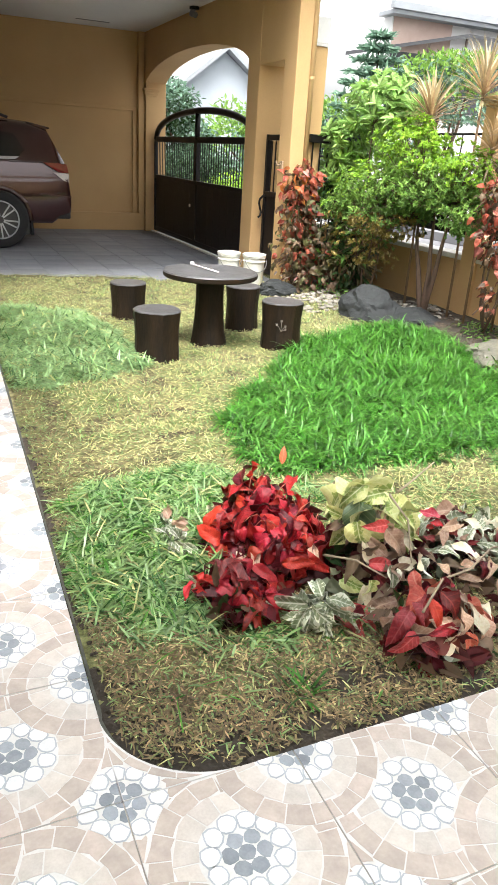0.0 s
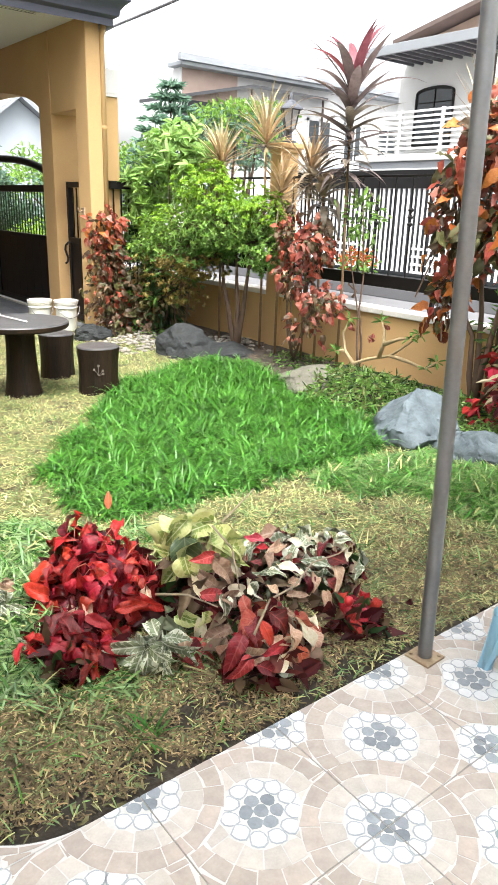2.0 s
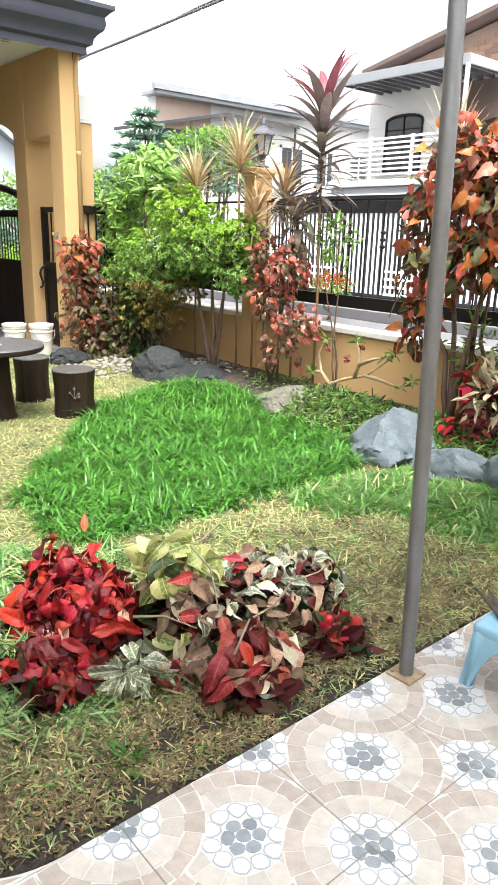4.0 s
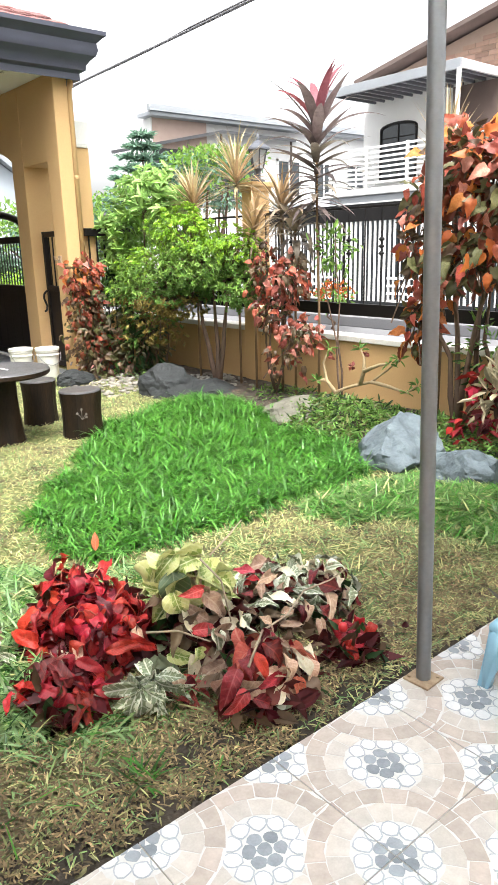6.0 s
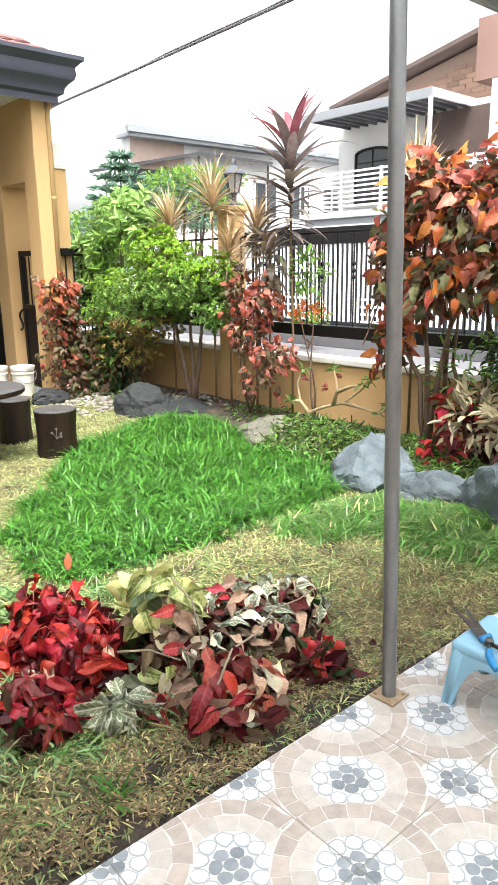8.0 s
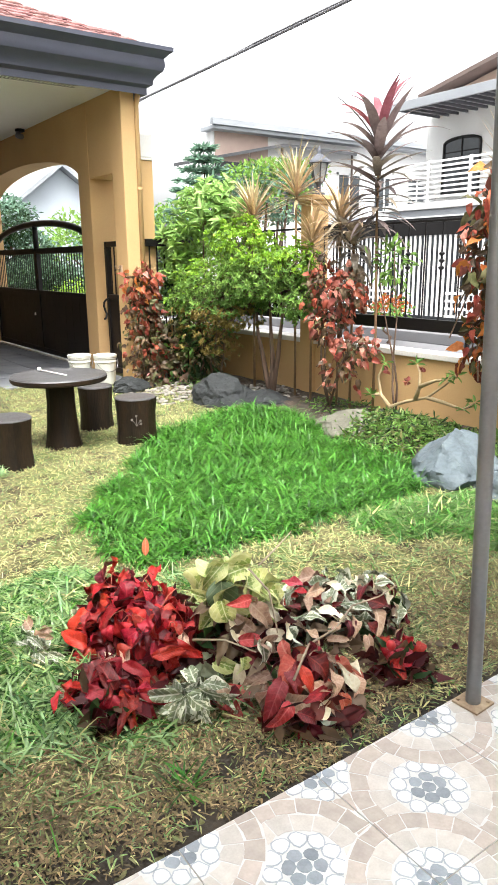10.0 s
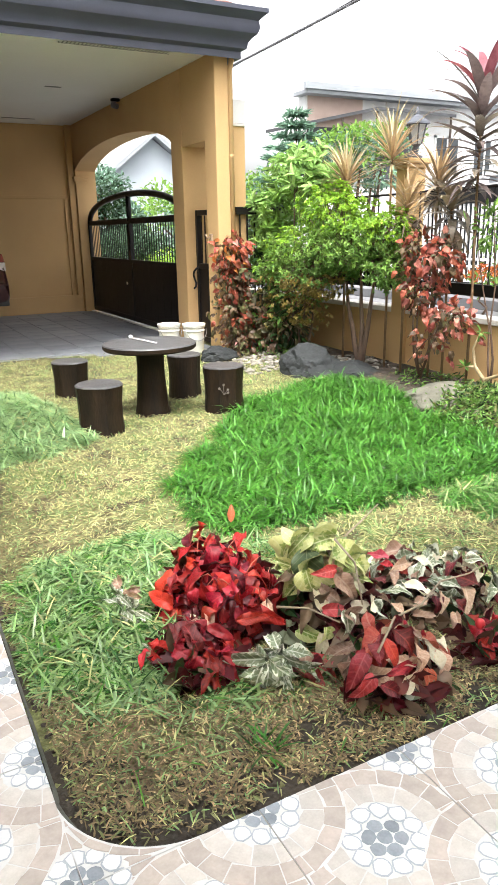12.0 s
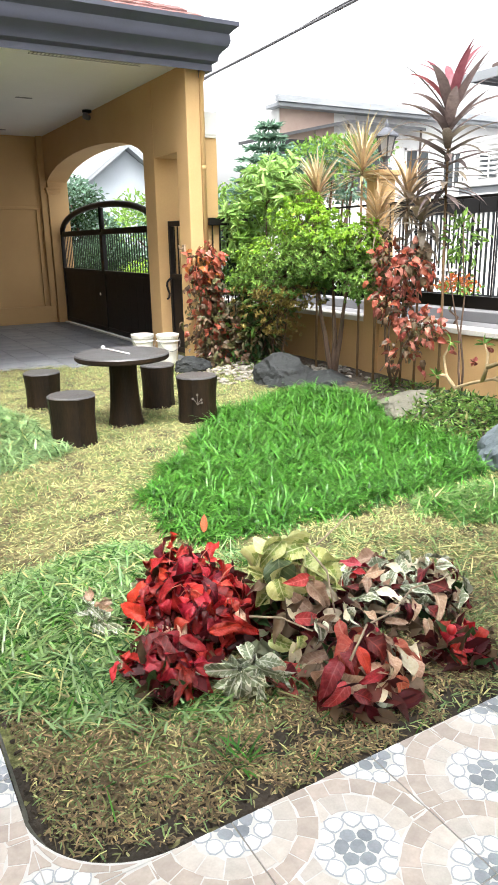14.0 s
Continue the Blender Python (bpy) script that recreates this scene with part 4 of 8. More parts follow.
def window(parent, x, y0, y1, z0, z1, arched=False):
    """A window in a wall that faces the street."""
    w = new("window")
    w.parent = parent
    pl = [(y0, z0), (y1, z0)]
    if arched:
        c, hw = (y0 + y1) / 2, (y1 - y0) / 2
        pl += [(c + hw * math.cos(a), z1 - 0.12 + 0.12 * math.sin(a)) for a in [math.pi * i / 10 for i in range(11)]]
    else:
        pl += [(y1, z1), (y0, z1)]
    Build().prism(pl, "x", x - 0.02, x + 0.02).make("pane", M_GLASS, w)
    fr = Build()
    for i in range(len(pl)):
        a, c = pl[i], pl[(i + 1) % len(pl)]
        fr.tube([(x - 0.03, *a), (x - 0.03, *c)], 0.035, 6)
    fr.tube([(x - 0.03, (y0 + y1) / 2, z0), (x - 0.03, (y0 + y1) / 2, z1)], 0.02, 6)
    for k in range(1, 4):
        z = z0 + (z1 - z0) * k / 4
        fr.tube([(x - 0.03, y0, z), (x - 0.03, y1, z)], 0.012, 5)
    fr.make("window_frame", M_BLACK, w)
    Build().box((x - 0.05, (y0 + y1) / 2, z0 - 0.05), (0.14, y1 - y0 + 0.2, 0.06)).make("sill", M_WHITE, w)


M_ROOFEDGE = material("brown_roof_sheet", (0.16, 0.115, 0.10), (0.11, 0.08, 0.07), 0.6, 3, 50, 0.1)
# brick brown paled, the haze of distance put into the colour
M_HAZEPANEL = material("hazed_brick_cladding", (0.50, 0.38, 0.33), (0.42, 0.31, 0.26), 0.85, 3, 40, 0.1)


def neighbour():
    root = thing("neighbour_house", "white two-storey house with a railed balcony across the street", "house")
    wx = 14.6
    w = Build()
    w.span((wx, -6.0, -0.3), (22, 11.68, 4.95))
    w.make("wall", M_WHITE, root)
    # flat dark sheet on the wall in place of the garage's shade
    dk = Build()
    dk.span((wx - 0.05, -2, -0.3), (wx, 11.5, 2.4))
    dk.make("garage_shade", M_DARKWOOD, root, "dark sheet standing for the shade inside the garage")
    Build().span((12.9, 2.0, 2.53), (wx, 11.4, 2.68)).make("balcony_slab", M_WHITE, root, bevel=0.02)
    Build().span((12.95, 2.0, 2.30), (13.15, 11.3, 2.53)).make("balcony_beam", M_GREYROOF, root)
    rail = new("balcony_rail")
    rail.parent = root
    bar = Build().box((0, 0, 0), (0.045, 9.3, 0.045)).mesh("rail_bar", M_WHITE)
    for k in range(8):
        b = new("rail_bar", bar)
        b.parent = rail
        b.location = (12.98, 6.70, 2.80 + 0.107 * k)
    pst = Build().box((0, 0, 0), (0.06, 0.06, 0.92)).mesh("rail_post", M_WHITE)
    for k in range(9):
        b = new("rail_post", pst)
        b.parent = rail
        b.location = (12.98, 2.1 + 1.15 * k, 3.13)
    side = Build().box((0, 0, 0), (wx - 12.98, 0.045, 0.045)).mesh("rail_bar", M_WHITE)
    for k in range(8):
        b = new("rail_bar", side)
        b.parent = rail
        b.location = ((12.98 + wx) / 2, 11.32, 2.80 + 0.107 * k)
    window(root, wx, 10.0, 11.08, 3.0, 4.28, True)
    # in the roof's darker brown, with the awning's shade put into its colour
    Build().span((wx - 0.06, 6.6, 2.72), (wx - 0.004, 9.0, 4.80)).make("brown_panel", M_ROOFEDGE, root, "brown-red wall panel under the awning")
    # flat slatted awning over the balcony
    aw = new("awning")
    aw.parent = root
    Build().span((13.0, 7.79, 4.78), (13.06, 11.5, 4.98)).make("fascia", M_GREYROOF, aw, bevel=0.01)
    Build().span((13.06, 7.79, 4.80), (16.5, 7.85, 4.98)).make("fascia_side", M_WHITE, aw, bevel=0.01)
    Build().span((13.06, 7.85, 4.90), (wx, 11.5, 4.94)).make("cover", M_GREYROOF, aw)
    sl = Build().box((0, 0, 0), (1.55, 0.05, 0.06)).mesh("slat", M_AWNING)
    for k in range(13):
        b = new("slat", sl)
        b.parent = aw
        b.location = (13.83, 7.95 + 0.28 * k, 4.84)
    Build().tube([(13.03, 7.83, 2.68), (13.03, 7.83, 4.80)], 0.05, 8).make("awning_post", M_WHITE, aw)
    # gable
    ridge_y, ridge_z, ey, ez = 5.2, 6.80, 12.0, 5.36
    gx = 15.0
    Build().prism([(ey - 0.3, 4.9), (ey - 0.3, ez), (ridge_y, ridge_z - 0.04), (-1.6, ez), (-1.6, 4.9)], "x", gx, gx + 0.3).make("gable", M_MORTAR, root, "brown gable end")
    brick_panel(root, 3.0, 11.7, 4.95, 6.9, gx, "y", lambda y: ridge_z - 0.2 - abs(y - ridge_y) * (ridge_z - ez) / (ey - ridge_y), 0.34, 0.11)
    for yy in (ey, 2 * ridge_y - ey):
        r_ = Build()
        r_.add([(14.55, ridge_y, ridge_z), (22, ridge_y, ridge_z), (22, yy, ez), (14.55, yy, ez), (14.55, ridge_y, ridge_z + 0.10), (22, ridge_y, ridge_z + 0.10), (22, yy, ez + 0.10), (14.55, yy, ez + 0.10)],
               [(0, 1, 2, 3), (4, 5, 6, 7), (0, 3, 7, 4), (2, 3, 7, 6), (1, 2, 6, 5)])
        r_.make("roof", M_ROOFEDGE, root, "thin dark brown roof edge")
    # brown corner block with white posts
    Build().span((12.9, 3.2, 4.86), (14.5, 6.75, 5.95)).make("brown_block", M_PINK, root, "plain brown-pink upper block")
    for k in range(3):
        Build().span((12.92, 6.2 - 0.33 * k, 2.68), (13.05, 6.40 - 0.33 * k, 4.86)).make("column", M_WHITE, root)
    gatew = thing("neighbour_gate", "dark steel gate with white upright slats across the street", "gate", (12.0, 5.0, ROAD_Z + 0.22))
    Build().span((11.55, -6.0, ROAD_Z), (14.6, 31.0, ROAD_Z + 0.22)).make("pavement_far", M_ROAD, kind="structure", label="raised concrete pavement across the street", category="pavement", bevel=0.015)
    fr = Build()
    for y in (0.0, 2.45, 4.9, 7.6):
        fr.box((0, y, 1.02), (0.08, 0.08, 2.04))
    fr.box((0, 3.8, 0.12), (0.07, 7.6, 0.16))
    fr.box((0, 3.8, 2.2), (0.10, 7.7, 0.36))
    fr.make("frame", M_BLACK, gatew)
    # dark sheet stands for the unlit space behind the slats
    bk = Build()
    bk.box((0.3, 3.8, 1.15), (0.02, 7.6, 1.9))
    bk.make("backing", M_GLASS, gatew, "dark sheet standing for the unlit space behind the slats")
    sl = Build().box((0, 0, 1.17), (0.03, 0.052, 1.70)).mesh("slat", M_WHITE)
    r2 = random.Random(2)
    for i in range(56):
        b = new("slat", sl)
        b.parent = gatew
        b.location = (-0.02, 0.09 + 7.45 * i / 55 + r2.uniform(-0.006, 0.006), 0)
    hb = Build().box((0, 0, 0), (0.035, 0.7, 0.05)).mesh("crossbar", M_WHITE)
    for gy in (3.3, 5.6):
        for k in range(4):
            b = new("crossbar", hb)
            b.parent = gatew
            b.location = (-0.03, gy, 0.34 + 0.16 * k)
    Build().box((-0.02, 3.8, 2.40), (0.03, 7.6, 0.03)).make("top_trim", M_WHITE, gatew, "thin white edge")
    Build().span((11.9, 12.65, -0.32), (12.3, 13.1, 2.6)).make("pillar_neighbour", M_WHITE, kind="structure", label="white gate pillar across the street", category="pillar", bevel=0.02)
    Build().span((12.0, 13.1, -0.32), (12.2, 30, 1.7)).make("wall_neighbour", M_WHITE, kind="structure", label="white lot wall across the street", category="wall")


neighbour()


def far_house():
    root = thing("far_house", "white flat-roofed house with a brick panel, down the street", "house", (0.2, 0, 0.24))
    y = 24.0
    Build().span((15.9, y, -0.7), (34, y + 3, 6.2)).make("wall", M_WHITE, root)
    Build().span((15.6, y - 0.5, 6.2), (34, y + 0.5, 6.35)).make("roof", M_GREYROOF, root, bevel=0.02)
    Build().span((15.5, y - 0.6, 6.35), (34, y - 0.4, 6.58)).make("parapet", M_GREYROOF, root)
    Build().span((15.95, y - 0.03, 4.6), (18.6, y, 6.2)).make("cladding", M_HAZEPANEL, root, "brown brick cladding paled by haze in its colour")
    # porch shade drawn as a dark sheet on the house wall
    Build().span((15.95, y - 0.04, 3.2), (21.4, y, 5.1)).make("porch_shade", M_CANOPY, root, "dark sheet standing for the shade under the canopy")
    cn = new("canopy")
    cn.parent = root
    c = Build()
    for z_ in (0.0, -0.12):
        c.add([(14.0, 23.9, 4.86 + z_), (19.0, 23.4, 5.90 + z_), (23.2, 23.4, 5.84 + z_), (23.76, 24, 5.95 + z_), (19.47, 24, 6.01 + z_), (14.05, 24, 4.87 + z_)], [(0, 1, 4, 5), (1, 2, 3, 4)])
    c.add([(14.0, 23.9, 4.86), (19.0, 23.4, 5.90), (23.2, 23.4, 5.84), (14.0, 23.9, 4.74), (19.0, 23.4, 5.78), (23.2, 23.4, 5.72)], [(0, 1, 4, 3), (1, 2, 5, 4)])
    c.make("cover", M_CANOPY, cn)
    for px in (17.3, 19.0, 21.0, 23.0):
        Build().tube([(px, 23.5, -0.6), (px, 23.5, 5.75 if px > 18 else 5.40)], 0.05, 8).make("canopy_post", M_DARKWOOD, cn)
    for k in range(3):
        wq = new("window")
        wq.parent = root
        Build().span((22.6 + 2.3 * k, y - 0.03, 3.4), (24.0 + 2.3 * k, y + 0.02, 5.0)).make("pane", M_GLASS, wq)
        f_ = Build()
        for a, b in (((22.55, 3.35), (24.05, 3.45)), ((22.55, 4.95), (24.05, 5.05)), ((22.55, 3.35), (22.65, 5.05)), ((23.95, 3.35), (24.05, 5.05)), ((23.26, 3.35), (23.34, 5.05))):
            f_.span((a[0] + 2.3 * k, y - 0.06, a[1]), (b[0] + 2.3 * k, y, b[1]))
        f_.make("window_frame", M_WHITE, wq)
    Build().span((15.9, y - 0.03, 2.9), (34, y, 3.1)).make("band", M_GREYROOF, root)
    second = thing("low_house", "white low house with a red tiled roof far down the street", "house")
    Build().span((5.5, 33, -0.3), (13, 40, 3.6)).make("wall", M_WHITE, second)
    rr = Build()
    rr.add([(5.0, 32.5, 3.5), (13.5, 32.5, 3.5), (12.5, 36.5, 6.0), (6, 36.5, 6.0)], [(0, 1, 2, 3)])
    rr.add([(5.0, 40.5, 3.5), (13.5, 40.5, 3.5), (12.5, 36.5, 6.0), (6, 36.5, 6.0), ], [(0, 1, 2, 3)])
    rr.add([(5.0, 32.5, 3.5), (6, 36.5, 6.0), (5.0, 40.5, 3.5)], [(0, 1, 2)])
    rr.add([(13.5, 32.5, 3.5), (12.5, 36.5, 6.0), (13.5, 40.5, 3.5)], [(0, 1, 2)])
    rr.make("roof", M_REDROOF, second)
    w3 = new("window")
    w3.parent = second
    Build().span((8.0, 32.95, 1.0), (9.6, 33.02, 2.4)).make("pane", M_GLASS, w3)
    third = thing("gable_house", "white house with a steep grey roof down the street", "house")
    Build().prism([(8.5, -0.3), (13.2, -0.3), (13.2, 3.25), (10.75, 5.0), (8.5, 3.25)], "y", 27, 31).make("wall", M_BLUEWALL, third)
    g_ = Build()
    for a, b in (((8.1, 3.0), (10.75, 5.06)), ((13.5, 3.0), (10.75, 5.06))):
        g_.add([(a[0], 26.6, a[1]), (b[0], 26.6, b[1]), (b[0], 31.4, b[1]), (a[0], 31.4, a[1]), (a[0], 26.6, a[1] + 0.18), (b[0], 26.6, b[1] + 0.18), (b[0], 31.4, b[1] + 0.18), (a[0], 31.4, a[1] + 0.18)], [(0, 1, 2, 3), (4, 5, 6, 7), (0, 1, 5, 4)])
    g_.make("roof", M_GREYROOF, third)


far_house()


def cables():
    m = material("cable_black", (0.16, 0.16, 0.17), (0.11, 0.11, 0.115), 0.6, 5, 50, 0.0)
    for k, (dz, r_) in enumerate(((0.0, 0.022), (0.05, 0.014))):
        root = thing("overhead_cable", "black overhead cable along the street", "cable", (7.0, 30.0, 0.0), group="cables over the street")
        pts = []
        for i in range(41):
            y = 30.5 - 46 * i / 40
            z = 4.60 + 0.030 * (12.6 - y) + 0.0006 * (y - 8) ** 2 + dz + ((0.02 * math.sin(y * 1.7) - 0.012 * (y - 6)) * min(1.0, 0.2 * i, 0.2 * (40 - i)) if k == 1 else 0)
            pts.append((0, y - 30, z))
        Build().tube(pts, r_, 6).make("strand", m, root, smooth=True)
    for y in (30.5, -15.5):
        p = thing("utility_pole", "grey concrete utility pole beside the street", "utility pole", (7.0, y, ROAD_Z))
        Build().tube([(0, 0, 0), (0, 0, 6.8)], [0.15, 0.10], 12).make("shaft", M_ROAD, p, smooth=True)
        Build().box((0, 0, 6.2), (1.2, 0.1, 0.1)).make("crossarm", M_DARKWOOD, p)


cables()
# ---- plants: leaf tools ----
nr = np.random.RandomState(4)


def unit(a):
    return a / np.maximum(np.linalg.norm(a, axis=-1, keepdims=True), 1e-9)


def leaf_mesh(pos, way, face, length, width, fold=0.25, droop=0.2):
    """Many folded six-cornered leaves: corners and faces."""
    n = len(pos)
    way = unit(way)
    side = unit(np.cross(way, face))
    up = np.cross(side, way)
    length, width = np.broadcast_to(length, n)[:, None], np.broadcast_to(width, n)[:, None]
    v = np.empty((n, 6, 3))
    v[:, 0] = pos
    for k, t, w in ((1, 0.30, 0.46), (2, 0.68, 0.42)):
        c = pos + way * length * t - up * length * droop * t * t
        v[:, k] = c + side * width * w + up * width * fold
        v[:, 6 - k] = c - side * width * w + up * width * fold
    v[:, 3] = pos + way * length - up * length * droop
    o = np.arange(n)[:, None] * 6
    f = np.concatenate([o + np.array([[0, 1, 2, 3]]), o + np.array([[0, 3, 4, 5]])])
    return v.reshape(-1, 3), f


def blades(pos, way, length, width, bend):
    """Grass blades: a strip of three bends each, flat side across the way they lean."""
    n = len(pos)
    lean = np.stack([way[:, 0], way[:, 1], np.zeros(n)], 1)
    side = unit(np.cross(lean + 1e-6, np.array([0, 0, 1.0])))
    length, width, bend = length[:, None], width[:, None], bend[:, None]
    v = np.empty((n, 7, 3))
    up = np.array([0, 0, 1.0])
    for k, t, w in ((0, 0.0, 0.7), (1, 0.4, 1.0), (2, 0.75, 0.7)):
        a = bend * t
        c = pos + length * t * (np.cos(a) * unit(way) + np.sin(a) * (unit(lean) * 0.9 - up * 0.35))
        v[:, 2 * k] = c - side * width * w * 0.5
        v[:, 2 * k + 1] = c + side * width * w * 0.5
    v[:, 6] = pos + length * (np.cos(bend) * unit(way) + np.sin(bend) * (unit(lean) * 0.9 - up * 0.35))
    o = np.arange(n)[:, None] * 7
    q = np.concatenate([o + np.array([[0, 1, 3, 2]]), o + np.array([[2, 3, 5, 4]])])
    t3 = o + np.array([[4, 5, 6]])
    return v.reshape(-1, 3), q.tolist() + t3.tolist()


def stuff(name, v, f, mats, parent=None, label="", category="", k=None, smooth=False):
    ob = new(name, big_mesh(name, v, f, mats, k, smooth))
    if parent:
        ob.parent = parent
    return tagged(ob, label, category, kind="stuff")


def leaf_stuff(name, parts, mats, parent, label=""):
    """Several leaf groups (v, f, material number) joined in one mesh."""
    vs, fs, ks, o = [], [], [], 0
    for v, f, k in parts:
        vs.append(v)
        fs += (np.asarray(f) + o).tolist()
        ks += [k] * len(f) if np.isscalar(k) else list(k)
        o += len(v)
    return stuff(name, np.concatenate(vs), fs, mats, parent, label, k=ks)


def ball(n, c, r, hollow=0.35):
    """Points in a lumpy ellipsoid, more of them near its skin."""
    d = unit(nr.normal(size=(n, 3)))
    rad = (hollow + (1 - hollow) * nr.rand(n)) ** 0.6
    lump = 1 + 0.16 * np.sin(d[:, 0] * 5 + c[0] * 3) + 0.14 * np.sin(d[:, 1] * 6 + c[1]) + 0.12 * np.sin(d[:, 2] * 7)
    return np.array(c) + d * (rad * lump)[:, None] * np.array(r), d


def leafm(name, base, dark, rough=0.45, piece=0.4, tl=0.33):
    return material(name, base, dark, rough, 9, 60, 0.05, piece=piece, per="island", through_light=tl, spec=0.3)


def leafo(name, base, dark, rough=0.45, piece=0.35, tl=0.3):
    return material(name, base, dark, rough, 14, 90, 0.25, piece=piece, per="object", through_light=tl, spec=0.3)


M_BARK = material("bark", (0.15, 0.095, 0.062), (0.07, 0.043, 0.03), 0.9, 14, 70, 0.5, stretch=(1, 1, 0.3))
M_BARKPALE = material("pale_bark", (0.34, 0.28, 0.2), (0.22, 0.17, 0.12), 0.85, 14, 70, 0.3)
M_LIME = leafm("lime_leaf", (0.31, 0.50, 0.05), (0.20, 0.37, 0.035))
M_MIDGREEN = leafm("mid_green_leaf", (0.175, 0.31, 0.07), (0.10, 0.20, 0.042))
# near black, to put the shade beneath the shrubs into the leaf colour
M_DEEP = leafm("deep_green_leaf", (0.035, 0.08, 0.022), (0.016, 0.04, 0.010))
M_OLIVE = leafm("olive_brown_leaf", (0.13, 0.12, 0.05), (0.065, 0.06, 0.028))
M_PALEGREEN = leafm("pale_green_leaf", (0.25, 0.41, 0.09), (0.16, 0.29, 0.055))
M_FRESH = leafm("fresh_green_leaf", (0.38, 0.56, 0.20), (0.27, 0.44, 0.13), 0.36)
# needle green lifted, so the haze of distance sits in the colour
M_PINE = leafm("pine_needle", (0.22, 0.34, 0.25), (0.15, 0.26, 0.185), 0.7)
M_COPPER = leafm("copper_leaf", (0.29, 0.07, 0.038), (0.15, 0.034, 0.022), 0.42)
M_PINKLEAF = leafm("pink_leaf", (0.40, 0.13, 0.095), (0.23, 0.06, 0.045), 0.42)
M_ORANGE = leafm("orange_leaf", (0.48, 0.15, 0.035), (0.32, 0.08, 0.022), 0.42)
M_BRONZE = leafm("bronze_leaf", (0.15, 0.095, 0.055), (0.07, 0.045, 0.03), 0.45)
M_MAROON = leafm("maroon_leaf", (0.09, 0.012, 0.014), (0.04, 0.006, 0.007), 0.45)


def limbs(parent, base, tips, r0, mat, name="trunk", bend=0.08, n=7):
    b = Build()
    for tip in tips:
        p0, p1 = Vector(base), Vector(tip)
        pts = []
        for i in range(6):
            t = i / 5
            p = p0.lerp(p1, t) + Vector((rng.uniform(-1, 1), rng.uniform(-1, 1), 0)) * bend * math.sin(math.pi * t)
            pts.append(p)
        b.tube(pts, [r0 * (1 - 0.75 * i / 5) for i in range(6)], n)
    return b.make(name, mat, parent, smooth=True)


def shrub(name, label, at, trunks, r0, lobes, mats, category="shrub", bark=None):
    """lobes: (centre, radii, leaves, length, width, material numbers by height from low to high, droop)."""
    root = thing(name, label, category, at)
    limbs(root, (0, 0, -0.03), trunks, r0, bark or M_BARK)
    parts = []
    for c, r_, n, ln, wd, ks, droop in lobes:
        p, d = ball(n, c, r_)
        way = unit(d + nr.normal(size=(n, 3)) * 0.5 - np.array([0, 0, droop]))
        face = unit(np.array([0, 0, 1.0]) + d * 0.8 + nr.normal(size=(n, 3)) * 0.45)
        v, f = leaf_mesh(p, way, face, ln * (0.6 + 0.7 * nr.rand(n)), wd * (0.6 + 0.7 * nr.rand(n)))
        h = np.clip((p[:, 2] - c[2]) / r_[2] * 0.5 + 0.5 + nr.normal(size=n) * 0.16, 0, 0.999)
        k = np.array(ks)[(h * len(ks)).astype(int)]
        parts.append((v, f, np.concatenate([k, k])))
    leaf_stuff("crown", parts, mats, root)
    return root


def on_lawn(x, y, dz=0.0):
    return (x, y, lawn_height(x, y) + dz)


def whorl_shrub(name, label, at, trunks, r0, lobes, mats, leaf, per=7, rise=0.5, bark=None, twig=0.0022, droop=0.2):
    """A bush whose leaves sit in whorls at the tips of thin twigs. lobes: (centre, radii, whorls, material numbers low to high)."""
    root = thing(name, label, "shrub", at)
    limbs(root, (0, 0, -0.03), trunks, r0, bark or M_BARK, bend=0.025)
    parts, tw = [], Build()
    ends = [Vector(t) for t in trunks]
    for c, r_, n, ks in lobes:
        p, d = ball(n, c, r_, 0.45)
        near = min(ends, key=lambda e: (e - Vector(c)).length)
        m = n * per
        q = np.repeat(p, per, 0)
        axis = unit(np.repeat(d, per, 0) + [0, 0, 0.7])
        rad = unit(np.cross(axis, nr.normal(size=(m, 3))))
        way = unit(rad + axis * (rise + 0.35 * nr.normal(size=m))[:, None])
        face = unit(axis + 0.35 * nr.normal(size=(m, 3)))
        ln = leaf[0] * (0.55 + 0.7 * nr.rand(m))
        v, f = leaf_mesh(q - axis * (0.5 * leaf[0] * nr.rand(m))[:, None], way, face, ln, ln * leaf[1], droop=droop)
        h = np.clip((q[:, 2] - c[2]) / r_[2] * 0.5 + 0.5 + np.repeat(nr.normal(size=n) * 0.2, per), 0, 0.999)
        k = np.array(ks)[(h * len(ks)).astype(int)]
        parts.append((v, f, np.concatenate([k, k])))
        for e in p[::4]:
            mid = (near + Vector(e)) * 0.5 + Vector((rng.uniform(-0.05, 0.05), rng.uniform(-0.05, 0.05), -0.03))
            tw.tube([near, mid, Vector(e)], [twig * 1.6, twig * 1.2, twig * 0.7], 4, caps=False)
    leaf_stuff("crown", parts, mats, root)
    tagged(tw.make("twig_tangle", bark or M_BARK, root), kind="stuff")
    return root


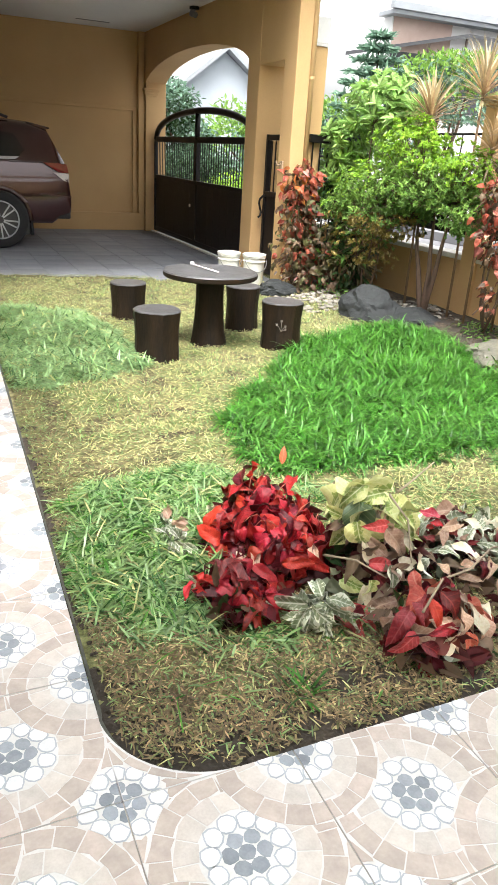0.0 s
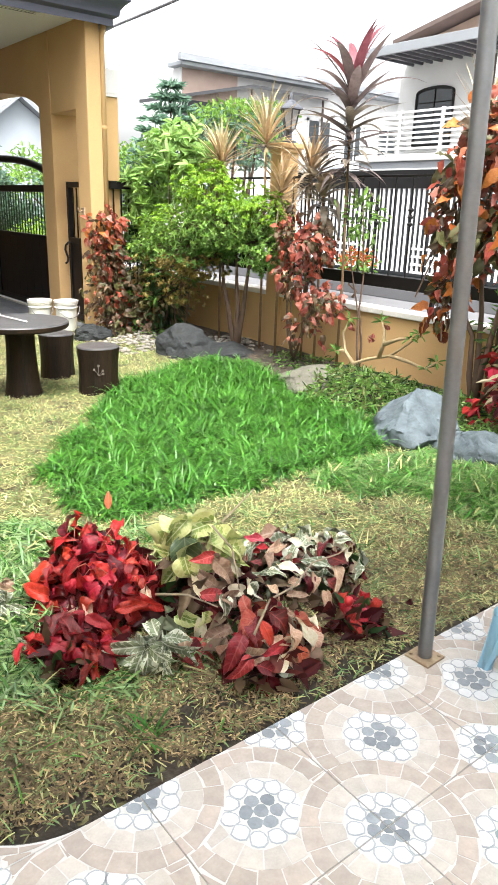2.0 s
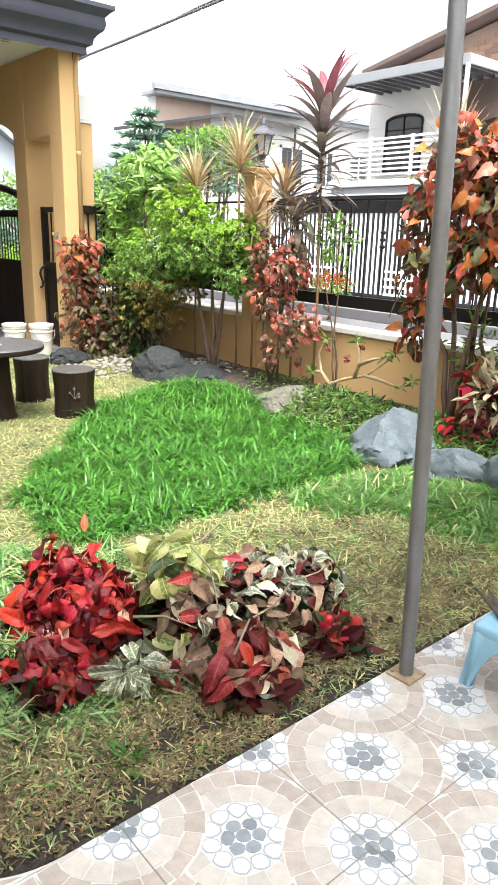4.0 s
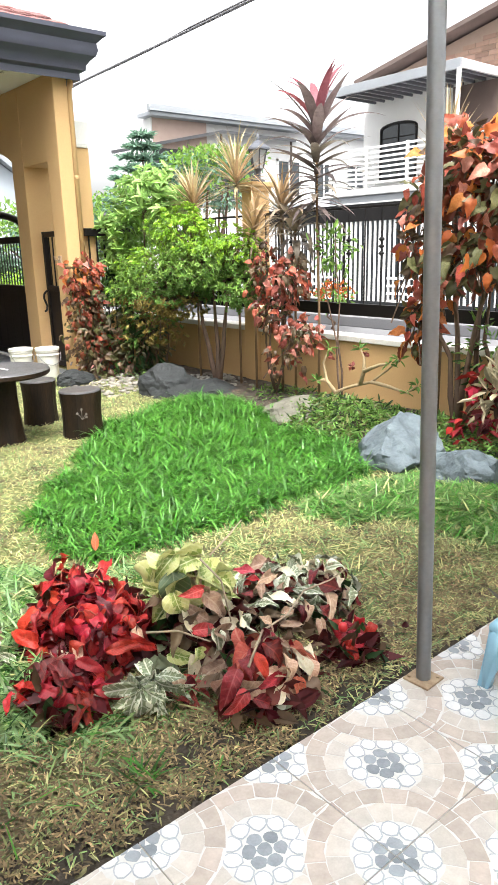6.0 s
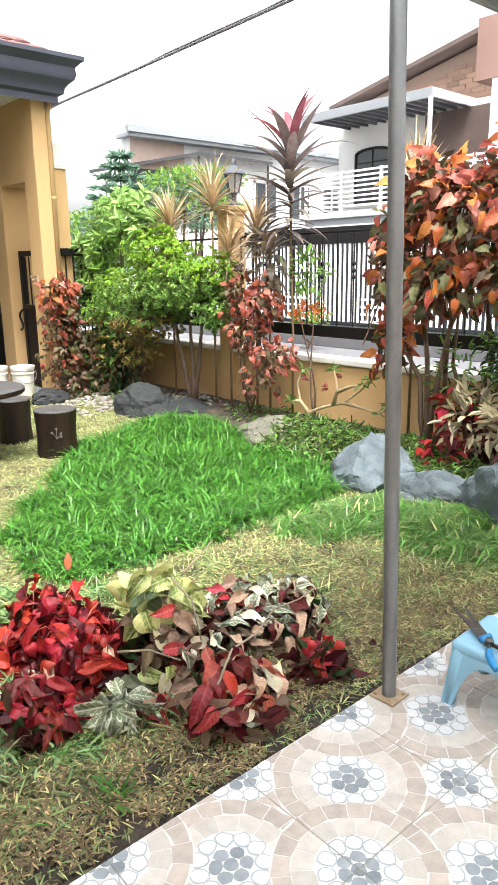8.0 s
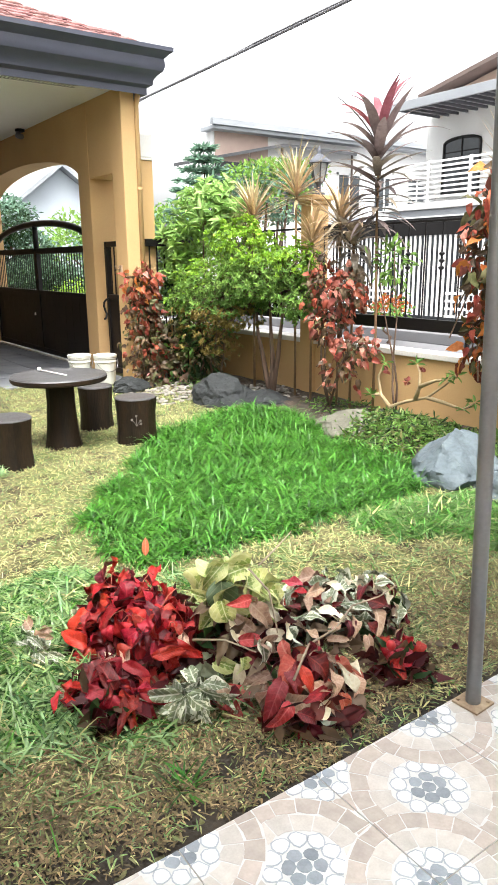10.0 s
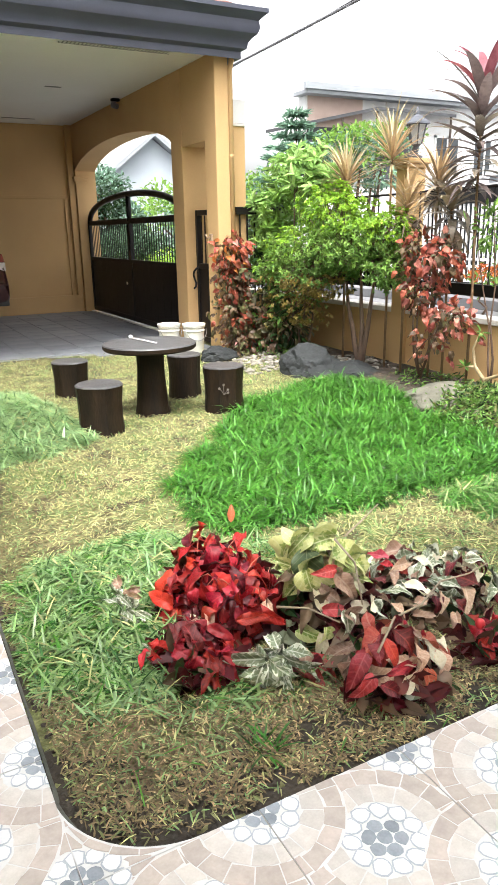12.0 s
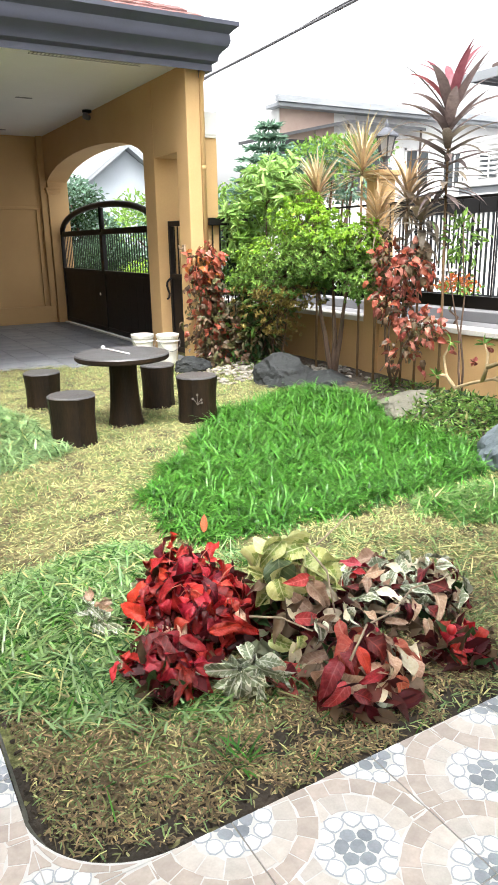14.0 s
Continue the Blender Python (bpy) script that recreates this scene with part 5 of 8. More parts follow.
# yellow-green clipped bush on bare stems
M_RUST = leafm("rust_leaf", (0.33, 0.27, 0.07), (0.20, 0.15, 0.045))
golden = whorl_shrub("golden_shrub", "clipped bush with yellow-green new leaves on bare stems", on_lawn(4.30, 4.66),
            [(-0.02, 0.02, 1.10), (-0.04, 0.30, 1.08), (0.0, -0.22, 1.12)], 0.036,
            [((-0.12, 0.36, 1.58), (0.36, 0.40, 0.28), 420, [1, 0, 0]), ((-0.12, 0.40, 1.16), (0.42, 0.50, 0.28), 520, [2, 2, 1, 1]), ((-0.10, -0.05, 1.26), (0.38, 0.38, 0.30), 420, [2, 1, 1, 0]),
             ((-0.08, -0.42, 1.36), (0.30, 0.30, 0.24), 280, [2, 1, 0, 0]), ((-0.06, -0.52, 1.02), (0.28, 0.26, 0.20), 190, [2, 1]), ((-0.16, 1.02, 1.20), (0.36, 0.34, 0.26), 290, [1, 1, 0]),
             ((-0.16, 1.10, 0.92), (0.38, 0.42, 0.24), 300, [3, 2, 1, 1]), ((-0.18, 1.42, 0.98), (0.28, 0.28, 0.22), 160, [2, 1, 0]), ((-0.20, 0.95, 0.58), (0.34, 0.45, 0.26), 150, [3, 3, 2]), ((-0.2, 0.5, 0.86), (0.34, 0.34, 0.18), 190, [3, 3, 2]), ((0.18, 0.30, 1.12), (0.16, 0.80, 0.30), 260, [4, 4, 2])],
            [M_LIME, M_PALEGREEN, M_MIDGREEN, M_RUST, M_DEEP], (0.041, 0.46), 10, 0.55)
limbs(golden, (-0.1, 0.95, -0.03), [(-0.15, 0.9, 0.85), (-0.2, 1.2, 0.75), (-0.1, 0.66, 0.9)], 0.014, M_BARK, bend=0.03)
# broad-leaved pale green bush behind it
whorl_shrub("broadleaf_shrub", "tall shrub with long pale green leaves against the fence", on_lawn(4.44, 6.15),
            [(0.0, 0.35, 1.5), (-0.1, -0.1, 1.8), (0.05, 0.6, 1.2), (0.0, -0.4, 1.5)], 0.022,
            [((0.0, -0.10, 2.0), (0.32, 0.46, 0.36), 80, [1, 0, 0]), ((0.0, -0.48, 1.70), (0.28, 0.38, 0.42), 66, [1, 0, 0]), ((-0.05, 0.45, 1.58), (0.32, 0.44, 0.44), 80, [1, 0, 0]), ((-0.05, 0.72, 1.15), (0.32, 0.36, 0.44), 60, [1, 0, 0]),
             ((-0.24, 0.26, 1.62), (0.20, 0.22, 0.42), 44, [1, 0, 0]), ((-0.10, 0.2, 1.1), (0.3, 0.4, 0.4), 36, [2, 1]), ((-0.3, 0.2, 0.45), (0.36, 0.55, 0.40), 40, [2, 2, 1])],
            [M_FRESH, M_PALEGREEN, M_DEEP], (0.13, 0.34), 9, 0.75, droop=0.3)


# ---- single large leaves, shared meshes ----
def big_leaf(name, mat, length=1.0, width=0.6, curl=0.35, cup=0.15, wave=0.06, rows=7, seed=0, tip=0.9):
    """One broad leaf along +x from its stalk, bent down towards its tip."""
    r2 = random.Random(seed)
    b = Build()
    ph = r2.uniform(0, TAU)
    for i in range(rows + 1):
        t = i / rows
        w = width * 0.5 * max(0.0, math.sin(math.pi * min(1, t ** tip)) ** 0.8) + (0.012 if 0 < i < rows else 0.004)
        x = length * (t - 0.12 * curl * t * t)
        z = -length * curl * t * t
        for j in range(-1, 2):
            b.v.append((x + (0 if j == 0 else -0.02 * length), j * w, z + abs(j) * cup * w * 2 + (wave * length * math.sin(ph + t * 9 + j * 2) if j else 0)))
    for i in range(rows):
        for j in range(2):
            a = i * 3 + j
            b.f.append((a, a + 1, a + 4, a + 3))
            b.k.append(0)
    return b.mesh(name, mat, smooth=True)


def scatter_leaves(parent, meshes, items, name="leaf"):
    """items: (place, turn matrix, scale, mesh number)."""
    for p, m, s, k in items:
        ob = new(name, meshes[k])
        ob.parent = parent
        ob.matrix_basis = Matrix.Translation(p) @ m.to_4x4() @ Matrix.Diagonal((s, s, s, 1))


def aim(way, face):
    """A turn that lays a leaf's x along way with its upper side towards face."""
    x = Vector(way).normalized()
    y = Vector(face).cross(x)
    y = y.normalized() if y.length > 1e-5 else x.orthogonal().normalized()
    z = x.cross(y)
    return Matrix((x, y, z)).transposed()


def cut_leaf(mat, width, curl, crumple, seed, rows=9, fold=0.35):
    """A limp pointed leaf along +x, folded along its rib, with a crumpled edge."""
    r2 = random.Random(seed)
    b = Build()
    twist = r2.uniform(-0.9, 0.9)
    off = Vector((seed * 1.7, 0, 0))
    for i in range(rows + 1):
        t = i / rows
        w = width * 0.5 * (math.sin(math.pi * min(1.0, t * 0.93 + 0.05) ** 0.75) ** 0.9) * (1 - 0.35 * t) + 0.006
        w *= 1 + 0.10 * (i % 2) - 0.05
        a = curl * t
        x, z = (math.sin(a) / curl, -(1 - math.cos(a)) / curl) if abs(curl) > 0.05 else (t, 0.0)
        for j in (-2, -1, 0, 1, 2):
            u_ = j / 2
            q = Vector((x - 0.05 * abs(u_), u_ * w * math.cos(twist * t), z + abs(u_) * w * fold + u_ * w * math.sin(twist * t)))
            q += Vector((0, 0, 1)) * crumple * noise.noise(q * 4 + off) * (0.3 + abs(u_))
            b.v.append(tuple(q))
    for i in range(rows):
        for j in range(4):
            c = i * 5 + j
            b.f.append((c, c + 1, c + 6, c + 5))
            b.k.append(0)
    return b.mesh("leaf", mat, smooth=True)


# the large copperleaf at the wall
O_COPPER = leafo("copperleaf_red", (0.56, 0.155, 0.095), (0.36, 0.075, 0.045), tl=0.42)
O_ORANGE = leafo("copperleaf_orange", (0.70, 0.28, 0.07), (0.48, 0.14, 0.035), tl=0.42)
O_PINK = leafo("copperleaf_pink", (0.66, 0.30, 0.235), (0.46, 0.16, 0.115), tl=0.42)
O_BRONZE = leafo("copperleaf_bronze", (0.18, 0.125, 0.07), (0.08, 0.055, 0.033))
O_OLIVEY = leafo("copperleaf_olive", (0.19, 0.19, 0.075), (0.09, 0.095, 0.04))


COPPER = [cut_leaf(m, w, c * 1.3, 0.15, 300 + i) for i, (m, w, c) in enumerate(((O_COPPER, 0.62, 0.6), (O_COPPER, 0.56, 1.1), (O_ORANGE, 0.62, 0.5), (O_ORANGE, 0.58, 1.0), (O_PINK, 0.66, 0.5), (O_PINK, 0.6, 1.1), (O_BRONZE, 0.54, 0.8), (O_OLIVEY, 0.56, 0.8)))]


def joined_leaves(name, parent, meshes, items, mats, kinds):
    """Leaves past the countable ones, in one mesh; kinds gives each mesh's material number."""
    vs, fs, ks = [], [], []
    for p, m, sc, k in items:
        me, o = meshes[k], len(vs)
        vs += [tuple(p + m @ (w.co * sc)) for w in me.vertices]
        fs += [tuple(i + o for i in q.vertices) for q in me.polygons]
        ks += [kinds[k]] * len(me.polygons)
    return stuff(name, vs, fs, mats, parent, k=ks, smooth=True)


def copperleaf(label, at, stems, r0, lobes, size, face0=(-0.75, -0.45, 0.55), filler=500, extra=1.0):
    """lobes: (centre, radii, leaves, mesh numbers)."""
    root = thing("copperleaf_shrub", label, "shrub", at, group="copperleaf shrubs along the wall")
    for base, tips in stems:
        limbs(root, base, tips, r0, M_BARK, "trunk")
    items, more, parts = [], [], []
    for c, r_, n, ks in lobes:
        p, d = ball(int(n * (1 + extra * (2.4 if ks == DULL else 1.0))), c, r_, 0.5)
        for num, (q, w) in enumerate(zip(p, d)):
            way = Vector(w) * 0.6 + Vector((rng.uniform(-0.5, 0.5), rng.uniform(-0.5, 0.5), rng.uniform(-1.1, 0.1)))
            face = Vector(face0) + Vector((rng.uniform(-0.7, 0.7), rng.uniform(-0.7, 0.7), rng.uniform(-0.3, 0.5)))
            (items if num < n else more).append((Vector(q), aim(way, face), rng.uniform(*size), rng.choice(ks)))
        m = max(8, int(filler * n / sum(l_[2] for l_ in lobes)))
        p, d = ball(m, c, tuple(0.85 * k for k in r_), 0.1)
        v, f = leaf_mesh(p, unit(d + nr.normal(size=(m, 3)) * 0.6 - [0, 0, 0.6]), unit(nr.normal(size=(m, 3)) + [-0.5, -0.5, 0.5]), size[0], size[0] * 0.55)
        k = nr.choice([0, 1, 2], m)
        parts.append((v, f, np.concatenate([k, k])))
    scatter_leaves(root, COPPER, items)
    if more:
        joined_leaves("dense_leaves", root, COPPER, more, [M_COPPER, M_ORANGE, M_PINKLEAF, M_BRONZE, M_OLIVE], (0, 0, 1, 1, 2, 2, 3, 4))
    leaf_stuff("inner_foliage", parts, [M_COPPER, M_BRONZE, M_OLIVE], root)
    tw = Build()
    for c, r_, n, ks in lobes:
        for _ in range(5):
            a = Vector(c) + Vector((rng.uniform(-1, 1) * r_[0], rng.uniform(-1, 1) * r_[1], -r_[2] * rng.uniform(0.4, 1.2)))
            tw.tube([a, a.lerp(Vector(c), 0.5) + Vector((0.02, 0.02, 0.05)), Vector(c) + Vector((rng.uniform(-0.1, 0.1), rng.uniform(-0.1, 0.1), 0.1))], [0.006, 0.005, 0.003], 5)
    tagged(tw.make("twig_tangle", M_BARK, root), kind="stuff")


HOT, WARM, DULL = (0, 1, 2, 3, 4, 5, 2, 3, 0, 6, 5, 7), (0, 1, 2, 3, 5, 6, 7, 3), (0, 7, 6, 3, 7, 5)
copperleaf("large copperleaf shrub with orange-red drooping leaves", on_lawn(4.33, 1.70),
           [((0, 0, -0.04), [(-0.05, 0.35, 1.5), (0.05, 0.1, 1.9), (-0.1, -0.25, 1.9), (0.05, -0.35, 1.6)]), ((0.05, -0.35, -0.04), [(0.05, -0.55, 2.0), (-0.05, -0.85, 1.8), (0.1, -0.15, 1.2), (-0.05, -1.1, 1.7)])], 0.028,
           [((-0.1, 0.26, 1.42), (0.24, 0.20, 0.50), 42, WARM), ((-0.12, 0.0, 1.95), (0.24, 0.28, 0.28), 46, HOT), ((-0.12, -0.35, 1.75), (0.26, 0.36, 0.40), 60, HOT), ((-0.12, -0.75, 1.95), (0.26, 0.38, 0.34), 52, HOT),
            ((-0.15, -0.15, 1.30), (0.22, 0.32, 0.22), 26, DULL), ((-0.1, -0.75, 1.42), (0.26, 0.35, 0.28), 34, DULL), ((-0.05, 0.36, 0.82), (0.13, 0.13, 0.28), 14, (2, 3, 7, 0)), ((0.0, -1.15, 1.6), (0.25, 0.30, 0.5), 20, HOT)], (0.09, 0.17), filler=1500, extra=1.5)
copperleaf("copper-red leafy shrub beside the carport pillar", on_lawn(3.72, 6.45), [((0, 0, -0.03), [(0.0, 0.1, 1.2), (0.05, -0.1, 1.0), (-0.1, 0.15, 0.7)])], 0.02,
           [((0.0, 0.03, 1.16), (0.22, 0.22, 0.24), 72, (0, 1, 3, 0, 1, 4)), ((0.0, 0.0, 0.80), (0.23, 0.25, 0.26), 68, (0, 1, 6, 6, 1, 7)), ((0.03, -0.08, 0.42), (0.30, 0.34, 0.26), 56, (6, 6, 7, 6, 1)), ((0.10, -0.2, 0.15), (0.36, 0.42, 0.18), 40, (6, 7, 6))], (0.07, 0.13), filler=620, extra=1.2)
copperleaf("slender copper-pink shrub beside the ochre fence post", on_lawn(4.28, 3.72, 0.06), [((0, 0, -0.03), [(0.0, 0.1, 1.2), (0.05, -0.3, 1.15), (-0.05, -0.12, 0.9)])], 0.014,
           [((-0.05, 0.08, 1.12), (0.18, 0.16, 0.22), 34, (0, 1, 4, 6, 6)), ((-0.05, -0.28, 1.08), (0.18, 0.18, 0.18), 40, (0, 4, 5, 1, 6)), ((-0.05, -0.05, 0.78), (0.18, 0.22, 0.22), 38, (0, 4, 1, 6)), ((-0.05, -0.40, 0.58), (0.18, 0.20, 0.16), 26, (0, 4, 5, 6)), ((-0.03, -0.2, 0.34), (0.16, 0.25, 0.2), 14, (0, 6, 5))], (0.06, 0.115), filler=260, extra=1.5)
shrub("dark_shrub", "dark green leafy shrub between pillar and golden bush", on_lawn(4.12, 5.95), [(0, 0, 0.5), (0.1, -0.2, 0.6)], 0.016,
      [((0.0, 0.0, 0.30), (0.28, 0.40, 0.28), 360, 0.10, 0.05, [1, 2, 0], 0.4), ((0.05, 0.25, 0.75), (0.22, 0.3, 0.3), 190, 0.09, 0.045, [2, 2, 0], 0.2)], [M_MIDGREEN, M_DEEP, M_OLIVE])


M_CANE = material("brown_cane", (0.24, 0.15, 0.075), (0.13, 0.08, 0.042), 0.85, 14, 70, 0.4)


def strap(name, mat, length, width, arch, rows=8):
    """A long pointed leaf from the stem, rising and then falling over."""
    b = Build()
    x, z, a = 0.0, 0.0, 0.0
    for i in range(rows + 1):
        t = i / rows
        w = width * 0.5 * (0.35 + 0.65 * math.sin(math.pi * min(1.0, t * 0.9 + 0.12))) * (1 - t ** 4) + 0.002
        for j in (-1, 0, 1):
            b.v.append((x, j * w, z + (0.25 * w if j else 0)))
        a -= arch / rows * (0.4 + 1.2 * t)
        x += length / rows * math.cos(a)
        z += length / rows * math.sin(a)
    for i in range(rows):
        for j in range(2):
            c = i * 3 + j
            b.f.append((c, c + 1, c + 4, c + 3))
            b.k.append(0)
    return b.mesh(name, mat, smooth=True)


def rosette_plant(name, label, at, stem, n, mats, length, width, arch, up=(0.1, 1.25), spread=0.25, seed=1):
    r2 = random.Random(seed)
    root = thing(name, label, "plant", at)
    top = Vector(stem[-1])
    Build().tube([(0, 0, -0.03)] + list(stem), [0.013] + [0.012 - 0.003 * i / len(stem) for i in range(len(stem))], 8).make("stem", M_CANE, root, smooth=True)
    meshes = [strap("leaf", m, 1.0, width / length, arch * f) for m in mats for f in (0.6, 1.0, 1.5)]
    for i in range(n):
        t = i / max(1, n - 1)
        el = up[1] + (up[0] - up[1]) * t + r2.uniform(-0.12, 0.12)
        az = i * 2.39996 + r2.uniform(-0.2, 0.2)
        ob = new("leaf", meshes[min(len(meshes) - 1, r2.randrange(3) + 3 * int(t * len(mats) * 0.999))])
        ob.parent = root
        s = length * r2.uniform(0.75, 1.1) * (0.75 + 0.25 * math.sin(math.pi * min(1, t + 0.25)))
        ob.matrix_basis = Matrix.Translation(top - Vector((0, 0, spread * t))) @ Matrix.Rotation(az, 4, "Z") @ Matrix.Rotation(-el, 4, "Y") @ Matrix.Diagonal((s, s, s, 1))
    return root


O_CORDRED = leafo("cordyline_red", (0.34, 0.12, 0.14), (0.22, 0.06, 0.075))
O_CORDDARK = leafo("cordyline_dark", (0.21, 0.165, 0.155), (0.11, 0.082, 0.078), 0.26)
O_CORDGREEN = leafo("cordyline_bronze", (0.27, 0.23, 0.17), (0.16, 0.13, 0.10), 0.28)
O_STRIPE = leafo("dracaena_striped", (0.54, 0.45, 0.27), (0.36, 0.28, 0.16))
O_STRIPE2 = leafo("dracaena_bronze", (0.46, 0.33, 0.18), (0.30, 0.19, 0.10))
O_GREY = leafo("grey_leaf", (0.36, 0.29, 0.20), (0.22, 0.17, 0.115))
rosette_plant("cordyline", "tall cordyline with a crimson heart and dark leaves", on_lawn(4.42, 3.27), [(0.0, 0.0, 0.8), (0.0, 0.03, 1.6), (0.0, 0.04, 2.50)], 66, [O_CORDRED, O_CORDDARK, O_CORDDARK, O_CORDGREEN, O_CORDDARK, O_CORDGREEN, O_CORDDARK],
              0.60, 0.088, 0.75, (-0.20, 1.22), 0.80, 3)
rosette_plant("dracaena", "spiky dracaena with cream-striped leaves", on_lawn(4.46, 4.47), [(0.0, 0.0, 0.8), (0.0, 0.0, 2.10)], 100, [O_STRIPE, O_STRIPE2, O_STRIPE], 0.54, 0.026, 0.45, (-0.2, 1.45), 0.12, 5)
rosette_plant("dracaena", "spiky dracaena with cream-striped leaves", on_lawn(4.42, 5.15), [(0.0, 0.0, 0.8), (0.0, 0.0, 1.92)], 90, [O_STRIPE, O_STRIPE2, O_STRIPE2], 0.48, 0.026, 0.4, (-0.1, 1.4), 0.12, 6)
rosette_plant("dracaena", "spiky bronze dracaena in front of the fence post", on_lawn(4.38, 4.12), [(0.0, 0.0, 0.8), (0.0, 0.0, 1.60)], 72, [O_STRIPE2, O_STRIPE2, O_GREY], 0.46, 0.03, 0.6, (-0.5, 1.4), 0.14, 7)
rosette_plant("dracaena", "spiky bronze dracaena beside the fence post", on_lawn(4.45, 3.80), [(0.0, 0.0, 0.8), (0.0, 0.0, 1.78)], 72, [O_STRIPE2, O_GREY, O_GREY], 0.50, 0.03, 0.6, (-0.6, 1.4), 0.16, 8)
rosette_plant("dracaena", "spiky pale dracaena behind the copperleaf", on_lawn(4.55, 2.04), [(0.0, 0.0, 0.9), (0.0, 0.03, 2.06)], 46, [O_STRIPE, O_STRIPE2, O_STRIPE2], 0.50, 0.02, 0.2, (0.2, 1.45), 0.12, 9)
rosette_plant("cordyline", "drooping grey-brown cordyline against the post", on_lawn(4.40, 3.56), [(0.0, 0.0, 0.7), (0.0, 0.0, 1.66)], 40, [O_GREY, O_CORDGREEN, O_GREY], 0.42, 0.085, 1.6, (-0.8, 1.2), 0.4, 12)
# thin leafy shrub by the cordyline
shrub("thin_shrub", "thin upright shrub with small pale green leaves", on_lawn(4.46, 3.02), [(0.0, 0.1, 1.5), (0.02, 0.3, 1.4)], 0.012,
      [((0.0, 0.12, 1.38), (0.15, 0.20, 0.22), 130, 0.07, 0.03, [0, 0, 1], 0.1), ((0.0, 0.05, 1.1), (0.08, 0.08, 0.2), 20, 0.06, 0.026, [0, 1], 0.1)], [M_MIDGREEN, M_PALEGREEN])


# desert rose with its bare crooked branches
M_ROSEBARK = material("desert_rose_bark", (0.46, 0.36, 0.21), (0.30, 0.22, 0.12), 0.8, 14, 70, 0.3)


def desert_rose():
    root = thing("desert_rose", "low desert rose with crooked pale branches and pink flowers", "plant", on_lawn(4.32, 2.95))
    arms = [[(0, 0, -0.03), (0.0, 0.0, 0.12), (0.0, -0.18, 0.18), (0.02, -0.42, 0.24), (0.02, -0.62, 0.36), (0.0, -0.74, 0.44)],
            [(0.02, -0.42, 0.24), (0.04, -0.6, 0.22), (0.02, -0.82, 0.20), (0.0, -0.95, 0.27)],
            [(0.0, -0.30, 0.21), (-0.02, -0.36, 0.32), (0.0, -0.34, 0.42), (0.0, -0.30, 0.48)],
            [(-0.02, -0.36, 0.32), (0.0, -0.52, 0.38), (0.0, -0.64, 0.40)],
            [(0.0, 0.0, 0.10), (0.0, 0.14, 0.20), (0.0, 0.18, 0.34), (0.0, 0.10, 0.46)], [(0.0, 0.14, 0.20), (0.0, 0.26, 0.18)]]
    arms = [[(x, y * 0.92, z * (1.12 if z > 0 else 1)) for x, y, z in a] for a in arms]
    for a in arms:
        Build().tube(a, [0.020 - 0.014 * i / (len(a) - 1) for i in range(len(a))], 8).make("branch", M_ROSEBARK, root, smooth=True)
    parts = []
    for tip in ((0, -0.74, 0.44), (0, -0.95, 0.27), (0, -0.30, 0.48), (0, -0.64, 0.40), (0, 0.10, 0.46), (0, 0.26, 0.18), (0.02, -0.82, 0.20)):
        n = 9
        d = unit(nr.normal(size=(n, 3)) * [1, 1, 0.5] + [0, 0, 0.4])
        v, f = leaf_mesh(np.array([(tip[0], tip[1] * 0.92, tip[2] * 1.12)] * n) + d * 0.01, d, unit(nr.normal(size=(n, 3)) + [0, 0, 2]), 0.08, 0.026)
        parts.append((v, f, 0))
    for tip in ((0, -0.36, 0.46), (0, 0.06, 0.40), (0, -0.20, 0.34)):
        n = 6
        d = unit(nr.normal(size=(n, 3)))
        v, f = leaf_mesh(np.array([(tip[0], tip[1] * 0.92, tip[2] * 1.12)] * n), d, unit(nr.normal(size=(n, 3))), 0.05, 0.035)
        parts.append((v, f, 1))
    leaf_stuff("leaves", parts, [M_MIDGREEN, M_PINKLEAF], root)


desert_rose()
M_CREAMLEAF = leafm("cream_variegated_leaf", (0.50, 0.44, 0.30), (0.22, 0.19, 0.11))
shrub("variegated_croton", "low croton with cream and dark red leaves", on_lawn(4.15, 1.12), [(0, 0, 0.4), (0.1, -0.2, 0.45), (-0.05, -0.4, 0.4)], 0.014,
      [((-0.05, 0.05, 0.36), (0.22, 0.20, 0.22), 130, 0.13, 0.045, [1, 0, 0], 0.2), ((-0.05, -0.35, 0.36), (0.26, 0.30, 0.25), 190, 0.13, 0.045, [1, 0, 0], 0.2),
       ((0.05, 0.28, 0.42), (0.10, 0.12, 0.14), 40, 0.10, 0.06, [2], 0.3), ((0.1, -0.35, 0.62), (0.25, 0.35, 0.25), 420, 0.09, 0.03, [3, 4], 0.1), ((0.14, -0.2, 0.85), (0.18, 0.40, 0.25), 380, 0.09, 0.022, [3, 3, 4], 0.1), ((0.2, 0.35, 0.55), (0.14, 0.3, 0.35), 240, 0.08, 0.022, [3, 4], 0.1), ((-0.05, 0.3, 0.12), (0.12, 0.14, 0.1), 50, 0.09, 0.05, [2], 0.3)],
      [M_CREAMLEAF, M_MAROON, leafm("crimson_leaf", (0.35, 0.02, 0.03), (0.2, 0.012, 0.018)), M_DEEP, M_MIDGREEN])

